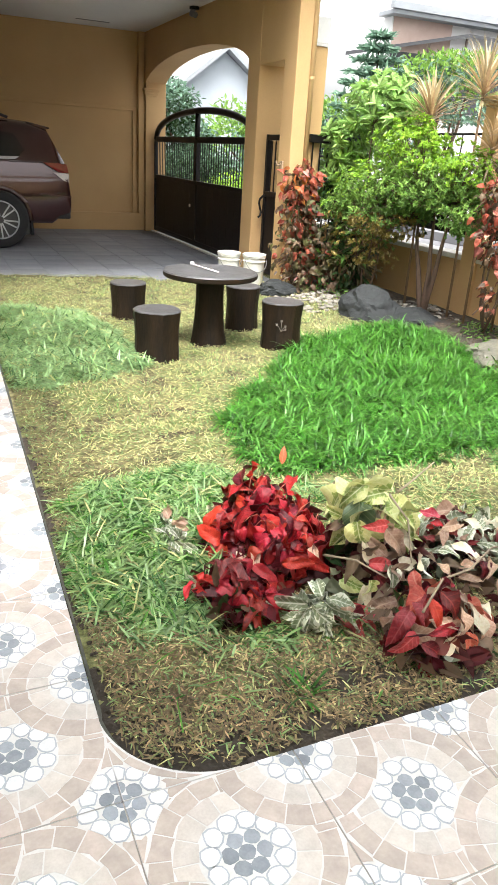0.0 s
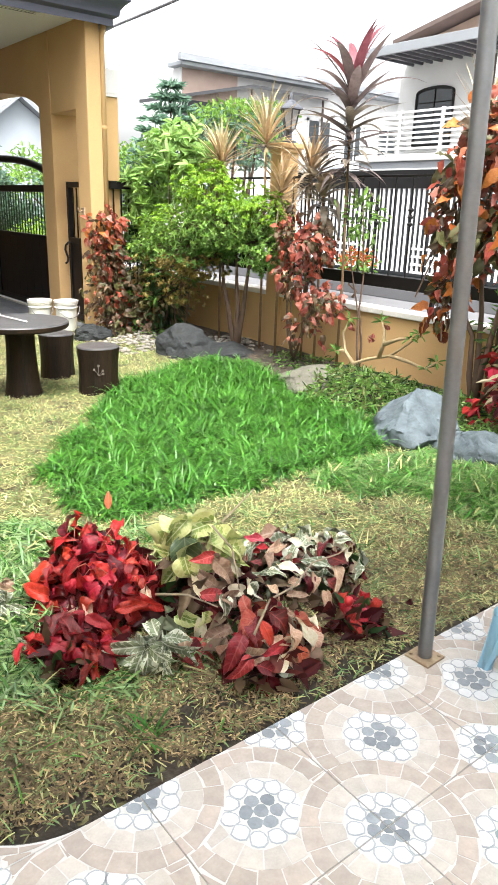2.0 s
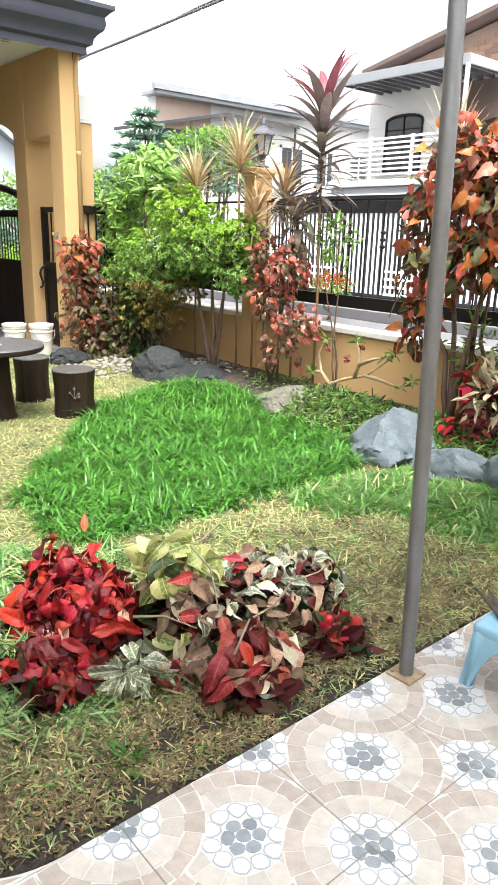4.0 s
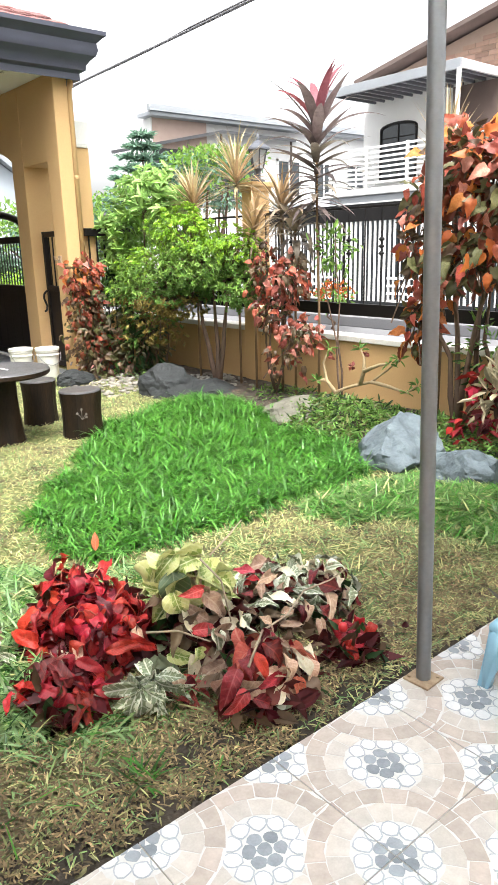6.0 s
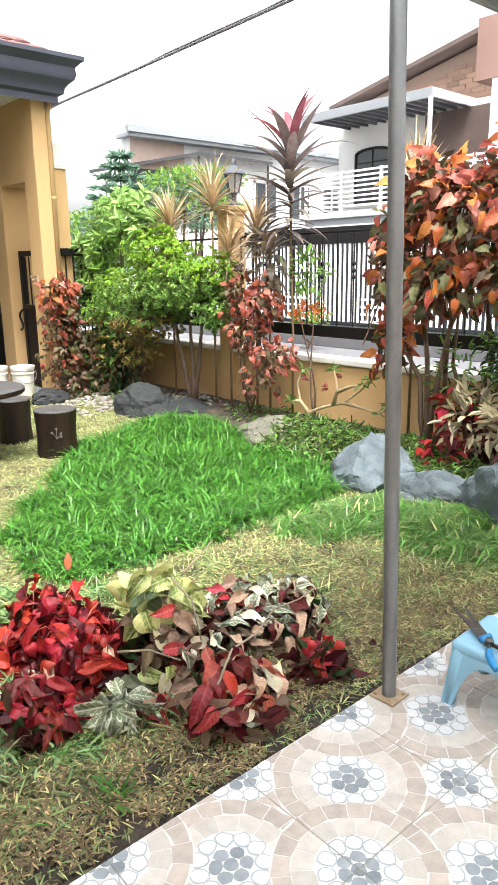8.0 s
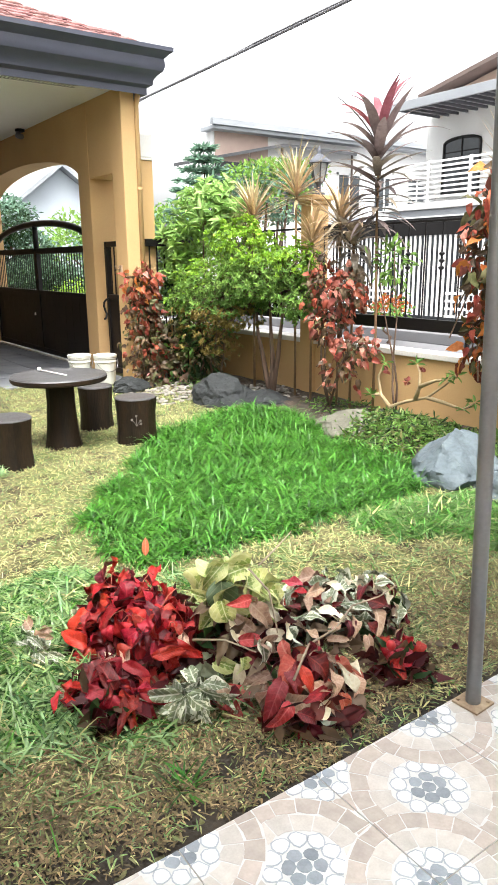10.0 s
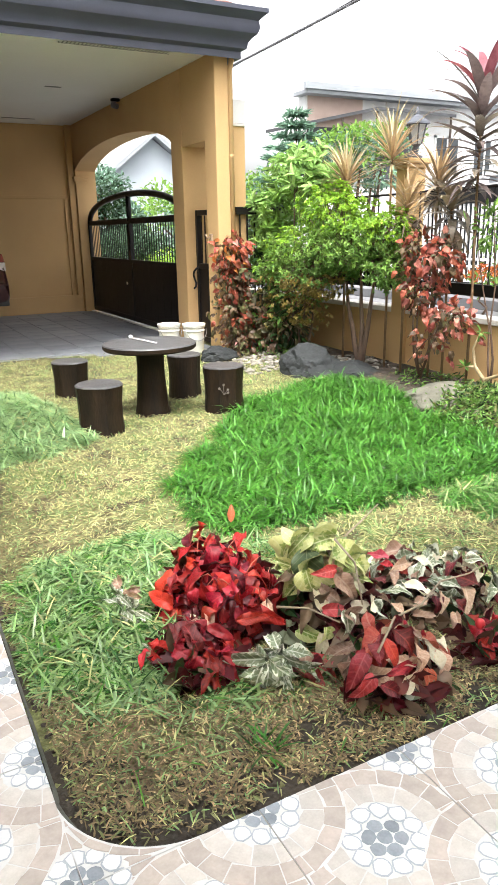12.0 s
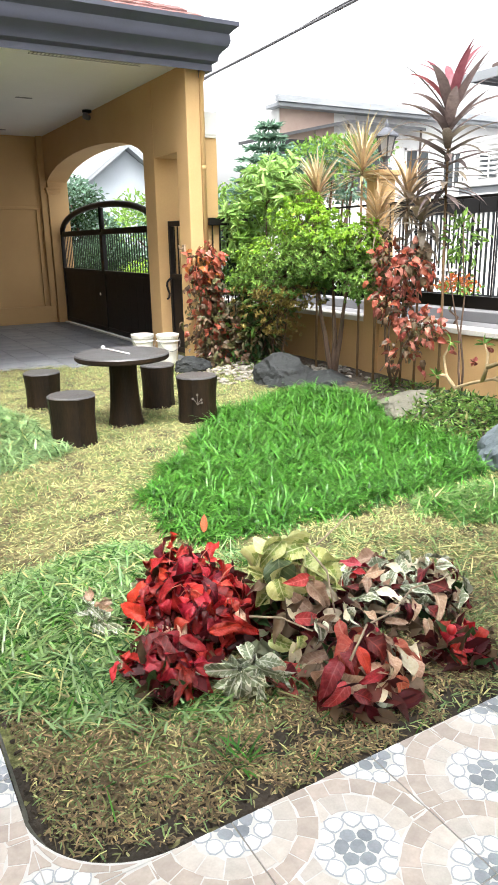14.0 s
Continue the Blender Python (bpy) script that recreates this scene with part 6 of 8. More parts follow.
# low ground cover under the shrubs
M_COVER = leafm("cover_leaf", (0.22, 0.24, 0.09), (0.12, 0.13, 0.05))
gp = []
for cx, cy, rx, ry, n, hh in ((4.0, 2.55, 0.50, 0.55, 2900, 0.18), (4.15, 1.75, 0.42, 0.5, 2000, 0.14), (3.95, 0.9, 0.5, 0.6, 1800, 0.12), (4.35, 3.5, 0.3, 0.6, 300, 0.1), (4.3, 0.2, 0.4, 0.8, 600, 0.2), (4.0, 5.9, 0.3, 0.5, 200, 0.1)):
    a, q = nr.rand(n) * TAU, np.sqrt(nr.rand(n))
    x, y = cx + rx * q * np.cos(a), cy + ry * q * np.sin(a)
    z = np.array([lawn_height(i, j) for i, j in zip(x, y)]) + nr.rand(n) * hh * (1 - q * 0.6)
    v, f = leaf_mesh(np.stack([x, y, z], 1), unit(nr.normal(size=(n, 3)) * [1, 1, 0.45] + [0, 0, 0.35]), unit(nr.normal(size=(n, 3)) * 0.5 + [0, 0, 1]), 0.03 + 0.05 * nr.rand(n), 0.012 + 0.012 * nr.rand(n))
    k = nr.choice([0, 0, 0, 1, 2], n)
    gp.append((v, f, np.concatenate([k, k])))
tagged(leaf_stuff("ground_cover", gp, [M_MIDGREEN, M_DEEP, M_COVER], None, "low dark green ground cover under the shrubs"), category="ground cover")


# trees beyond the wall
def pine(at, h):
    root = thing("young_pine", "young blue-green conifer in tiers beyond the street wall", "tree", at)
    Build().tube([(0, 0, 0), (0, 0, h * 0.6), (0, 0, h)], [0.09, 0.05, 0.01], 8).make("trunk", M_BARK, root, smooth=True)
    parts, arms = [], Build()
    for t in range(13):
        z = h * (0.22 + 0.76 * t / 12)
        L = 0.42 * h * (1 - t / 13.2) ** 0.85
        for k in range(7):
            a = TAU * k / 7 + t * 0.5 + rng.uniform(-0.15, 0.15)
            tip = Vector((math.cos(a) * L, math.sin(a) * L, z + 0.10 * L))
            arms.tube([(0, 0, z - 0.05 * L), tip], [0.015, 0.005], 5)
            n = int(42 * (0.4 + L))
            s = nr.rand(n)[:, None]
            p = np.array([0, 0, z - 0.05 * L]) * (1 - s) + np.array(tip) * s
            out = np.array([math.cos(a), math.sin(a), 0.35])
            w = unit(out + nr.normal(size=(n, 3)) * [0.9, 0.9, 0.35])
            v, f = leaf_mesh(p, w, unit(nr.normal(size=(n, 3)) + [0, 0, 1.5]), 0.34 * (0.5 + 0.6 * nr.rand(n)), 0.09, 0.1, 0.15)
            parts.append((v, f, 0))
    tagged(arms.make("branches", M_BARK, root), kind="stuff")
    leaf_stuff("crown", parts, [M_PINE], root)


pine((12.75, 19.4, ROAD_Z), 5.35)


def tree(label, at, lobes, mats, leaf=0.12, r0=0.09):
    root = thing("tree", label, "tree", at)
    limbs(root, (0, 0, 0), [Vector(c) for c, _, _ in lobes], r0, M_BARK, "trunk", 0.15)
    parts = []
    for c, r_, n in lobes:
        p, d = ball(n, c, r_)
        v, f = leaf_mesh(p, unit(d + nr.normal(size=(n, 3)) * 0.7), unit(nr.normal(size=(n, 3)) * 0.6 + d + [0, 0, 0.8]), leaf * (0.6 + 0.7 * nr.rand(n)), leaf * 0.45)
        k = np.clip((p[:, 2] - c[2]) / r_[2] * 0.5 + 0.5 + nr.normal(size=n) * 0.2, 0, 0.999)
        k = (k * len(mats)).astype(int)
        parts.append((v, f, np.concatenate([k, k])))
    leaf_stuff("crown", parts, mats, root)


M_SHADELEAF = leafm("shaded_blue_green_leaf", (0.10, 0.17, 0.10), (0.05, 0.095, 0.055), 0.5)
# tree and hedge: near-black leaves low, paler above, shade put into their colour
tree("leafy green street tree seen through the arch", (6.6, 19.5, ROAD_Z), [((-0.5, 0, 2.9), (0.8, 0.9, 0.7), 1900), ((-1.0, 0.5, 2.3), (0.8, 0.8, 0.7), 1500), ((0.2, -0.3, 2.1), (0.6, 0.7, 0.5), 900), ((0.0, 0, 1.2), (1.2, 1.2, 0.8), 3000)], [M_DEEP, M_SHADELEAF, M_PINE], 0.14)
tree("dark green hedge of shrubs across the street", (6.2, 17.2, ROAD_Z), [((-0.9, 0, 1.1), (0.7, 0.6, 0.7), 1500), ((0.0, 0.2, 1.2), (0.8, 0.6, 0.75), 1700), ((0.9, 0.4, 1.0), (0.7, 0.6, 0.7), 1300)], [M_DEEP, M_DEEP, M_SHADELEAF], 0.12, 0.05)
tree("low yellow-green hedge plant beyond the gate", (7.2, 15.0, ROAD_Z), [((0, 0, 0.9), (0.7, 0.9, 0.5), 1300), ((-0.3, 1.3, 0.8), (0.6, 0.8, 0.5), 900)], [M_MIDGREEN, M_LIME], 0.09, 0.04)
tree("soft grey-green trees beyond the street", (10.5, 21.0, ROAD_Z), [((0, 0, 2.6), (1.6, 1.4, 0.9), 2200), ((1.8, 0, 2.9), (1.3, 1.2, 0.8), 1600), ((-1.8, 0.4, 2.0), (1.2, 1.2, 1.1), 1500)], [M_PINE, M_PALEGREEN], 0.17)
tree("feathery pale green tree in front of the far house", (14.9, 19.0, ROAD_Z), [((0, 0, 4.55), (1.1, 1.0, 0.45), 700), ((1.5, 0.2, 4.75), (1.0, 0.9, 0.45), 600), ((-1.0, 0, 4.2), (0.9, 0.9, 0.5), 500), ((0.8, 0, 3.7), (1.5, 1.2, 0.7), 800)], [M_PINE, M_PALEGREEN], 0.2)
tree("small potted shrub with orange flowers across the street", (10.9, 9.25, ROAD_Z), [((0, 0, 0.70), (0.30, 0.42, 0.30), 360)], [M_MIDGREEN, M_ORANGE], 0.12, 0.03)
# ---- rocks and pebbles ----
M_ROCKDARK = material("dark_volcanic_rock", (0.022, 0.026, 0.026), (0.004, 0.005, 0.006), 0.8, 9, 50, 0.8)
M_ROCKBLUE = material("blue_grey_rock", (0.125, 0.158, 0.175), (0.05, 0.066, 0.075), 0.8, 6, 50, 0.7)
M_ROCKTAN = material("tan_rock", (0.15, 0.145, 0.108), (0.055, 0.053, 0.04), 0.9, 7, 50, 0.6)


def rock(label, at, size, mat, seed, turn=0, chops=7):
    bm = bmesh.new()
    bmesh.ops.create_icosphere(bm, subdivisions=5, radius=1.0)
    r2 = random.Random(seed)
    planes = []
    for _ in range(chops):
        d = Vector((r2.uniform(-1, 1), r2.uniform(-1, 1), r2.uniform(-0.3, 1))).normalized()
        planes.append((d, r2.uniform(0.55, 0.85)))
    for v in bm.verts:
        p = v.co.copy()
        for d, k in planes:
            over = p.dot(d) - k
            if over > 0:
                p -= d * over * 0.92
        p *= 1 + 0.14 * noise.noise(p * 2.2 + Vector((seed, 0, 0))) + 0.07 * noise.noise(p * 6 + Vector((0, seed, 0))) + 0.03 * noise.noise(p * 13) + 0.012 * noise.noise(p * 31)
        v.co = Vector((p.x * size[0], p.y * size[1], p.z * size[2]))
    me = bpy.data.meshes.new("rock")
    bm.to_mesh(me)
    bm.free()
    me.materials.append(mat)
    ob = new("rock", me)
    ob.matrix_basis = pose(at[0], at[1], lawn_height(at[0], at[1]) + at[2], 0, 0, turn)
    smooth_by_angle(ob, 32)
    return tagged(ob, label, "rock", "rocks along the flower bed")


rock("large dark volcanic rock at the edge of the flower bed", (3.80, 4.82, 0.03), (0.38, 0.34, 0.27), M_ROCKDARK, 3, 20)
rock("low dark volcanic rock trailing behind the grass", (4.02, 4.45, -0.02), (0.32, 0.28, 0.13), M_ROCKDARK, 8, -30)
rock("flat dark rock beside the copperleaf shrub", (3.40, 6.15, 0.04), (0.30, 0.18, 0.13), M_ROCKDARK, 5, 15)
rock("flat tan rock half sunk in the ground cover", (3.86, 3.08, 0.0), (0.50, 0.26, 0.17), M_ROCKTAN, 12, 35)
rock("blue-grey angular boulder at the edge of the lawn", (3.60, 1.68, 0.03), (0.32, 0.36, 0.29), M_ROCKBLUE, 21, -10, 9)
rock("low blue-grey boulder between two larger ones", (3.60, 1.16, 0.0), (0.26, 0.38, 0.20), M_ROCKBLUE, 27, 10, 9)
rock("large grey pointed boulder at the edge of the lawn", (3.66, 0.62, 0.05), (0.38, 0.46, 0.38), M_ROCKBLUE, 33, 25, 10)
M_PEBBLE = material("white_pebble", (0.28, 0.26, 0.225), (0.13, 0.12, 0.10), 0.7, 20, 80, 0.1, piece=0.2, per="island")
pb_ = Build()
for i in range(300):
    if i < 190:
        x, y = rng.uniform(3.25, 3.95), rng.uniform(5.15, 6.0)
        if abs((x - 3.3) - (y - 5.2) * 0.1 - 0.3) > 0.45:
            continue
    else:
        x, y = rng.gauss(4.35, 0.14), rng.gauss(4.92, 0.22)
    s = rng.uniform(0.014, 0.038)
    pb_.lathe([(s * 0.3, -s * 0.45), (s * 0.9, -s * 0.15), (s, 0.05 * s), (s * 0.75, s * 0.4), (s * 0.25, s * 0.55)], (x, y, lawn_height(x, y) + s * 0.3 + (0.02 if i > 260 else 0)), 7, wob=0.22, seed=i)
tagged(pb_.make("pebbles", M_PEBBLE, smooth=True), "scattered white river pebbles in the flower bed", "pebbles", kind="stuff")
# dark soil of the flower bed, with its ragged edge
bv_, bf_, cells = [], [], {}
for j in range(142):
    for i in range(24):
        x0, y0 = 3.50 + 0.05 * i, -0.4 + 0.05 * j
        if x0 < 3.62 + 0.10 * noise.noise((x0 * 2, y0 * 2, 5)) + (0.22 * (y0 > 4.9)) or x0 > 4.66:
            continue
        q = []
        for a, b in ((0, 0), (1, 0), (1, 1), (0, 1)):
            key = (i + a, j + b)
            if key not in cells:
                cells[key] = len(bv_)
                xx, yy = x0 + 0.05 * a, y0 + 0.05 * b
                bv_.append((xx, yy, lawn_height(xx, yy) + 0.006 + 0.008 * noise.noise((xx * 14, yy * 14, 4))))
            q.append(cells[key])
        bf_.append(tuple(q))
tagged(new("flower_bed", big_mesh("flower_bed", bv_, bf_, M_SOIL, smooth=True)), "dark soil of the flower bed along the wall", "soil", kind="structure")
# dry mulch in the flower bed
mu = Build()
for i in range(1900):
    x, y = rng.uniform(3.62, 4.66), rng.uniform(-0.3, 6.5)
    z = lawn_height(x, y)
    mu.box((x, y, z + 0.004), (rng.uniform(0.02, 0.07), rng.uniform(0.01, 0.025), 0.006), m=Matrix.Rotation(rng.uniform(0, TAU), 3, "Z") @ Matrix.Rotation(rng.uniform(-0.3, 0.3), 3, "Y"))
tagged(mu.make("mulch", material("mulch", (0.10, 0.07, 0.05), (0.05, 0.035, 0.025), 0.95, 8, 60, 0.3, piece=0.5, per="island")), "dry brown mulch and fallen leaves under the shrubs", "mulch", kind="stuff")

# bare dark soil along the tiles
sv, sf, cells = [], [], {}
CELL = 0.016
for j in range(170):
    for i in range(136):
        x0, y0 = -0.02 + CELL * i, -0.02 + CELL * j
        d = min(x0 - 0.018 * y0, y0)
        if math.hypot(min(0, x0 - 0.3), min(0, y0 - 0.3)) > 0.31 or x0 < 0.018 * y0 - 0.03:
            continue
        if d > 0.03 + 0.12 * noise.noise((x0 * 2.3, y0 * 2.3, 7)) + 0.09 * noise.noise((x0 * 9, y0 * 9, 1)) + 0.05 * noise.noise((x0 * 31, y0 * 31, 1)) + 0.30 * max(0.0, min(1.0, (0.55 - y0) / 0.3)) * max(0.0, min(1.0, (2.1 - x0) / 0.4)):
            continue
        q = []
        for a, b in ((0, 0), (1, 0), (1, 1), (0, 1)):
            key = (i + a, j + b)
            if key not in cells:
                cells[key] = len(sv)
                xx, yy = x0 + CELL * a, y0 + CELL * b
                sv.append((xx, yy, lawn_height(xx, yy) + 0.004 + 0.010 * noise.noise((xx * 30, yy * 30, 4)) + 0.007 * noise.noise((xx * 80, yy * 80, 4))))
            q.append(cells[key])
        sf.append(tuple(q))
tagged(new("bare_soil", big_mesh("bare_soil", sv, sf, M_SOIL, smooth=True)), "damp dark soil laid bare along the tiles", "soil", kind="structure")

# ---- grass ----
M_GRASS = material("tall_grass", (0.055, 0.19, 0.014), (0.022, 0.088, 0.006), 0.36, 5, 40, 0.0, piece=0.5, per="island", through_light=0.16, spec=0.35)
M_GRASSLIGHT = material("light_grass", (0.115, 0.305, 0.05), (0.055, 0.175, 0.025), 0.32, 5, 40, 0.0, piece=0.3, per="island", through_light=0.16, spec=0.4)
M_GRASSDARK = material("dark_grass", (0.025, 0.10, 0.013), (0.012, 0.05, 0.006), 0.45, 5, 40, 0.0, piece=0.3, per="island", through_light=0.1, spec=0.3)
M_CUT = material("cut_grass", (0.235, 0.355, 0.125), (0.095, 0.18, 0.052), 0.33, 5, 40, 0.0, piece=0.4, per="island", through_light=0.2)
M_STRAW = material("dry_clippings", (0.48, 0.46, 0.21), (0.26, 0.25, 0.10), 0.6, 5, 40, 0.0, piece=0.6, per="island", through_light=0.2)
M_HEAP = material("fresh_cut_grass", (0.30, 0.44, 0.21), (0.125, 0.225, 0.085), 0.34, 5, 40, 0.0, piece=0.4, per="island", through_light=0.2)
M_BROWNSTRAW = material("brown_clippings", (0.20, 0.145, 0.07), (0.09, 0.063, 0.032), 0.8, 5, 40, 0.0, piece=0.45, per="island")


def inside(x, y, poly):
    hit = np.zeros(len(x), bool)
    for (xa, ya), (xb, yb) in zip(poly, poly[1:] + poly[:1]):
        if ya != yb:
            hit ^= ((ya > y) != (yb > y)) & (x < (xb - xa) * (y - ya) / (yb - ya) + xa)
    return hit


def heights(x, y):
    return np.array([lawn_height(a, b) for a, b in zip(x, y)])


def tufts(n, poly, seed):
    """Points in an outline, clumped, and how far each lies from the outline's ragged edge."""
    r2 = np.random.RandomState(seed)
    px, py = [p[0] for p in poly], [p[1] for p in poly]
    x = r2.uniform(min(px) - 0.1, max(px) + 0.1, n * 4)
    y = r2.uniform(min(py) - 0.1, max(py) + 0.1, n * 4)
    wob = np.array([noise.noise((a * 4, b * 4, seed)) for a, b in zip(x, y)])
    ok = inside(x + wob * 0.10, y - wob * 0.10, poly)
    x, y = x[ok][:n], y[ok][:n]
    return x, y


PATCH = [(1.02, 1.78), (1.30, 1.62), (1.75, 1.60), (2.2, 1.58), (2.6, 1.62), (3.1, 1.62), (3.4, 1.75), (3.62, 2.1), (3.62, 2.7), (3.82, 3.25), (3.92, 3.85), (3.72, 4.28), (3.35, 4.42), (2.85, 4.15), (2.45, 3.85), (2.12, 3.50), (1.72, 2.98), (1.25, 2.5)]
x, y = tufts(80000, PATCH, 1)
clump = np.array([noise.noise((a * 11, b * 11, 3)) for a, b in zip(x, y)])
thick = clump > -0.22 + 0.25 * nr.rand(len(x))
x, y = x[thick], y[thick]
n = len(x)
g1 = np.array([noise.noise((a * 2.2, b * 2.2, 5)) for a, b in zip(x, y)])
tall = 0.155 + 0.05 * g1 + 0.06 * nr.rand(n)
z = heights(x, y) - 0.01
az = nr.rand(n) * TAU
lean = 0.10 + 0.55 * nr.rand(n)
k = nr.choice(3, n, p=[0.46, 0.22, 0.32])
# dark blades stay short, carrying the shade low between blades in their colour
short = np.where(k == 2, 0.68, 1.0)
way = np.stack([np.cos(az) * lean, np.sin(az) * lean, np.ones(n)], 1)
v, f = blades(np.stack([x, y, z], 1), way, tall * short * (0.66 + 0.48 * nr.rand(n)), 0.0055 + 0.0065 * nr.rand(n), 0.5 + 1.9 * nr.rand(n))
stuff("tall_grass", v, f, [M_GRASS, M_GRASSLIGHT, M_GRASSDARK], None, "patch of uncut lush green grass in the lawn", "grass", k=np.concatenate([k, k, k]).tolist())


def lying(name, label, spots, mats, weights, lmin, lmax, w0, tilt=0.25, seed=1, curve=0.5):
    """Loose blades that lie about: spots are (x, y, height of the layer)."""
    r2 = np.random.RandomState(seed)
    x, y, h = spots
    n = len(x)
    az = r2.rand(n) * TAU
    up = r2.normal(size=n) * tilt + tilt * 0.4
    way = np.stack([np.cos(az), np.sin(az), up], 1)
    L = r2.uniform(lmin, lmax, n)
    p = np.stack([x - np.cos(az) * L / 2, y - np.sin(az) * L / 2, heights(x, y) + 0.006 + h], 1)
    v, f = blades(p, way, L, w0 * (0.6 + 0.8 * r2.rand(n)), r2.uniform(0, curve, n))
    k = r2.choice(len(mats), n, p=weights)
    return stuff(name, v, f, mats, None, label, "grass clippings", k=np.concatenate([k, k, k]).tolist())


def keep_off(x, y, h, m=0.045):
    """Leaves out what would lie on the tiles."""
    ok = (x > 0.018 * y + m) & (y > m) & ((x > 0.3) | (y > 0.3) | (np.hypot(x - 0.3, y - 0.3) < 0.265)) & (x < 4.66)
    return x[ok], y[ok], h[ok]


def thin_edge(x, y, r2, wide=0.16):
    """Which points to keep so that the soil along the tiles stays mostly bare."""
    d = np.minimum(x - 0.018 * y, y)
    d = np.where((x < 0.4) & (y < 0.4), np.minimum(d, 0.40 - np.hypot(x - 0.4, y - 0.4)), d)
    wide = np.where(x > 0.85, wide * 0.45, wide)
    return r2.rand(len(x)) < np.clip(d / wide, 0.22, 1) ** 1.5


# dry stubble and clippings over the whole lawn
r3 = np.random.RandomState(12)
n = 100000
x, y = r3.uniform(0.0, 3.7, n), 7.6 * r3.rand(n) ** 1.3
bare = np.clip((y - 0.15 + 0.1 * np.sin(x * 5)) / 0.9, 0, 1) * np.clip((x - 0.02) / 0.45, 0, 1) + np.clip((x - 1.25) / 0.5, 0, 1)
ok = r3.rand(n) < 0.10 + 0.90 * np.clip(bare, 0, 1)
x, y = x[ok], y[ok]
n = len(x)
lying("dry_clippings", "dry yellow grass clippings strewn over the lawn", keep_off(x, y, r3.rand(n) * 0.012), [M_STRAW, M_BROWNSTRAW, M_CUT], [0.60, 0.18, 0.22], 0.014, 0.048, 0.0049, 0.3, 2, 1.1)
M_TANCHIP = material("tan_clippings", (0.42, 0.31, 0.16), (0.21, 0.14, 0.066), 0.8, 5, 40, 0.0, piece=0.5, per="island")
M_OLIVECHIP = material("olive_clippings", (0.17, 0.18, 0.06), (0.08, 0.09, 0.03), 0.7, 5, 40, 0.0, piece=0.5, per="island")
n = 28000
x, y = r3.uniform(0.0, 2.6, n), np.abs(r3.normal(size=n)) * 0.42
ok = thin_edge(x, y, r3, 0.10) & (np.array([noise.noise((a * 7, b * 7, 31)) for a, b in zip(x, y)]) > -0.25 + 0.3 * r3.rand(n) - y)
x, y = x[ok], y[ok]
n = len(x)
lying("brown_clippings", "brown withered clippings on bare soil", keep_off(x, y, r3.rand(n) * 0.014), [M_BROWNSTRAW, M_TANCHIP, M_OLIVECHIP, M_CUT], [0.56, 0.23, 0.15, 0.06], 0.007, 0.030, 0.0056, 0.5, 3, 1.6)
n = 11000
x, y = np.abs(r3.normal(size=n)) * 0.2, r3.uniform(0, 3.6, n)
ok = thin_edge(x, y, r3, 0.03)
x, y = x[ok], y[ok]
n = len(x)
lying("brown_clippings", "brown withered clippings along the path's edge", keep_off(x, y, r3.rand(n) * 0.01), [M_BROWNSTRAW, M_OLIVECHIP, M_CUT], [0.5, 0.35, 0.15], 0.008, 0.04, 0.0045, 0.4, 4, 1.4)
# short standing stubble
n = 16000
x, y = r3.uniform(0.05, 3.6, n), 7.4 * r3.rand(n) ** 1.3
x, y, h = keep_off(x, y, np.zeros(n), 0.05)
keepers = (np.array([noise.noise((a * 1.7, b * 1.7, 2)) for a, b in zip(x, y)]) > -0.12) & (y > 0.22) & (x > 0.16)
x, y = x[keepers], y[keepers]
n = len(x)
az = r3.rand(n) * TAU
v, f = blades(np.stack([x, y, heights(x, y) - 0.005], 1), np.stack([np.cos(az) * 0.6, np.sin(az) * 0.6, np.ones(n)], 1), 0.025 + 0.035 * r3.rand(n), 0.004 + 0.003 * r3.rand(n), 0.6 * r3.rand(n))
k = r3.choice(3, n, p=[0.35, 0.55, 0.10])
stuff("stubble", v, f, [M_CUT, M_STRAW, M_GRASS], None, "short mown stubble of the lawn", "grass", k=np.concatenate([k, k, k]).tolist())


def spot_cloud(items, seed):
    """items: (x, y, radius x, radius y, count, mound height)."""
    r2 = np.random.RandomState(seed)
    xs, ys, hs = [], [], []
    for cx, cy, rx, ry, n, hh in items:
        a, q = r2.rand(n) * TAU, np.sqrt(r2.rand(n))
        wob = 1 + 0.18 * np.sin(a * 3 + cx * 7) + 0.1 * np.sin(a * 7)
        xs.append(cx + rx * q * wob * np.cos(a))
        ys.append(cy + ry * q * wob * np.sin(a))
        hs.append(hh * (1 - q ** 2) * r2.uniform(0.55, 1.0, n))
    return keep_off(np.concatenate(xs), np.concatenate(ys), np.concatenate(hs))


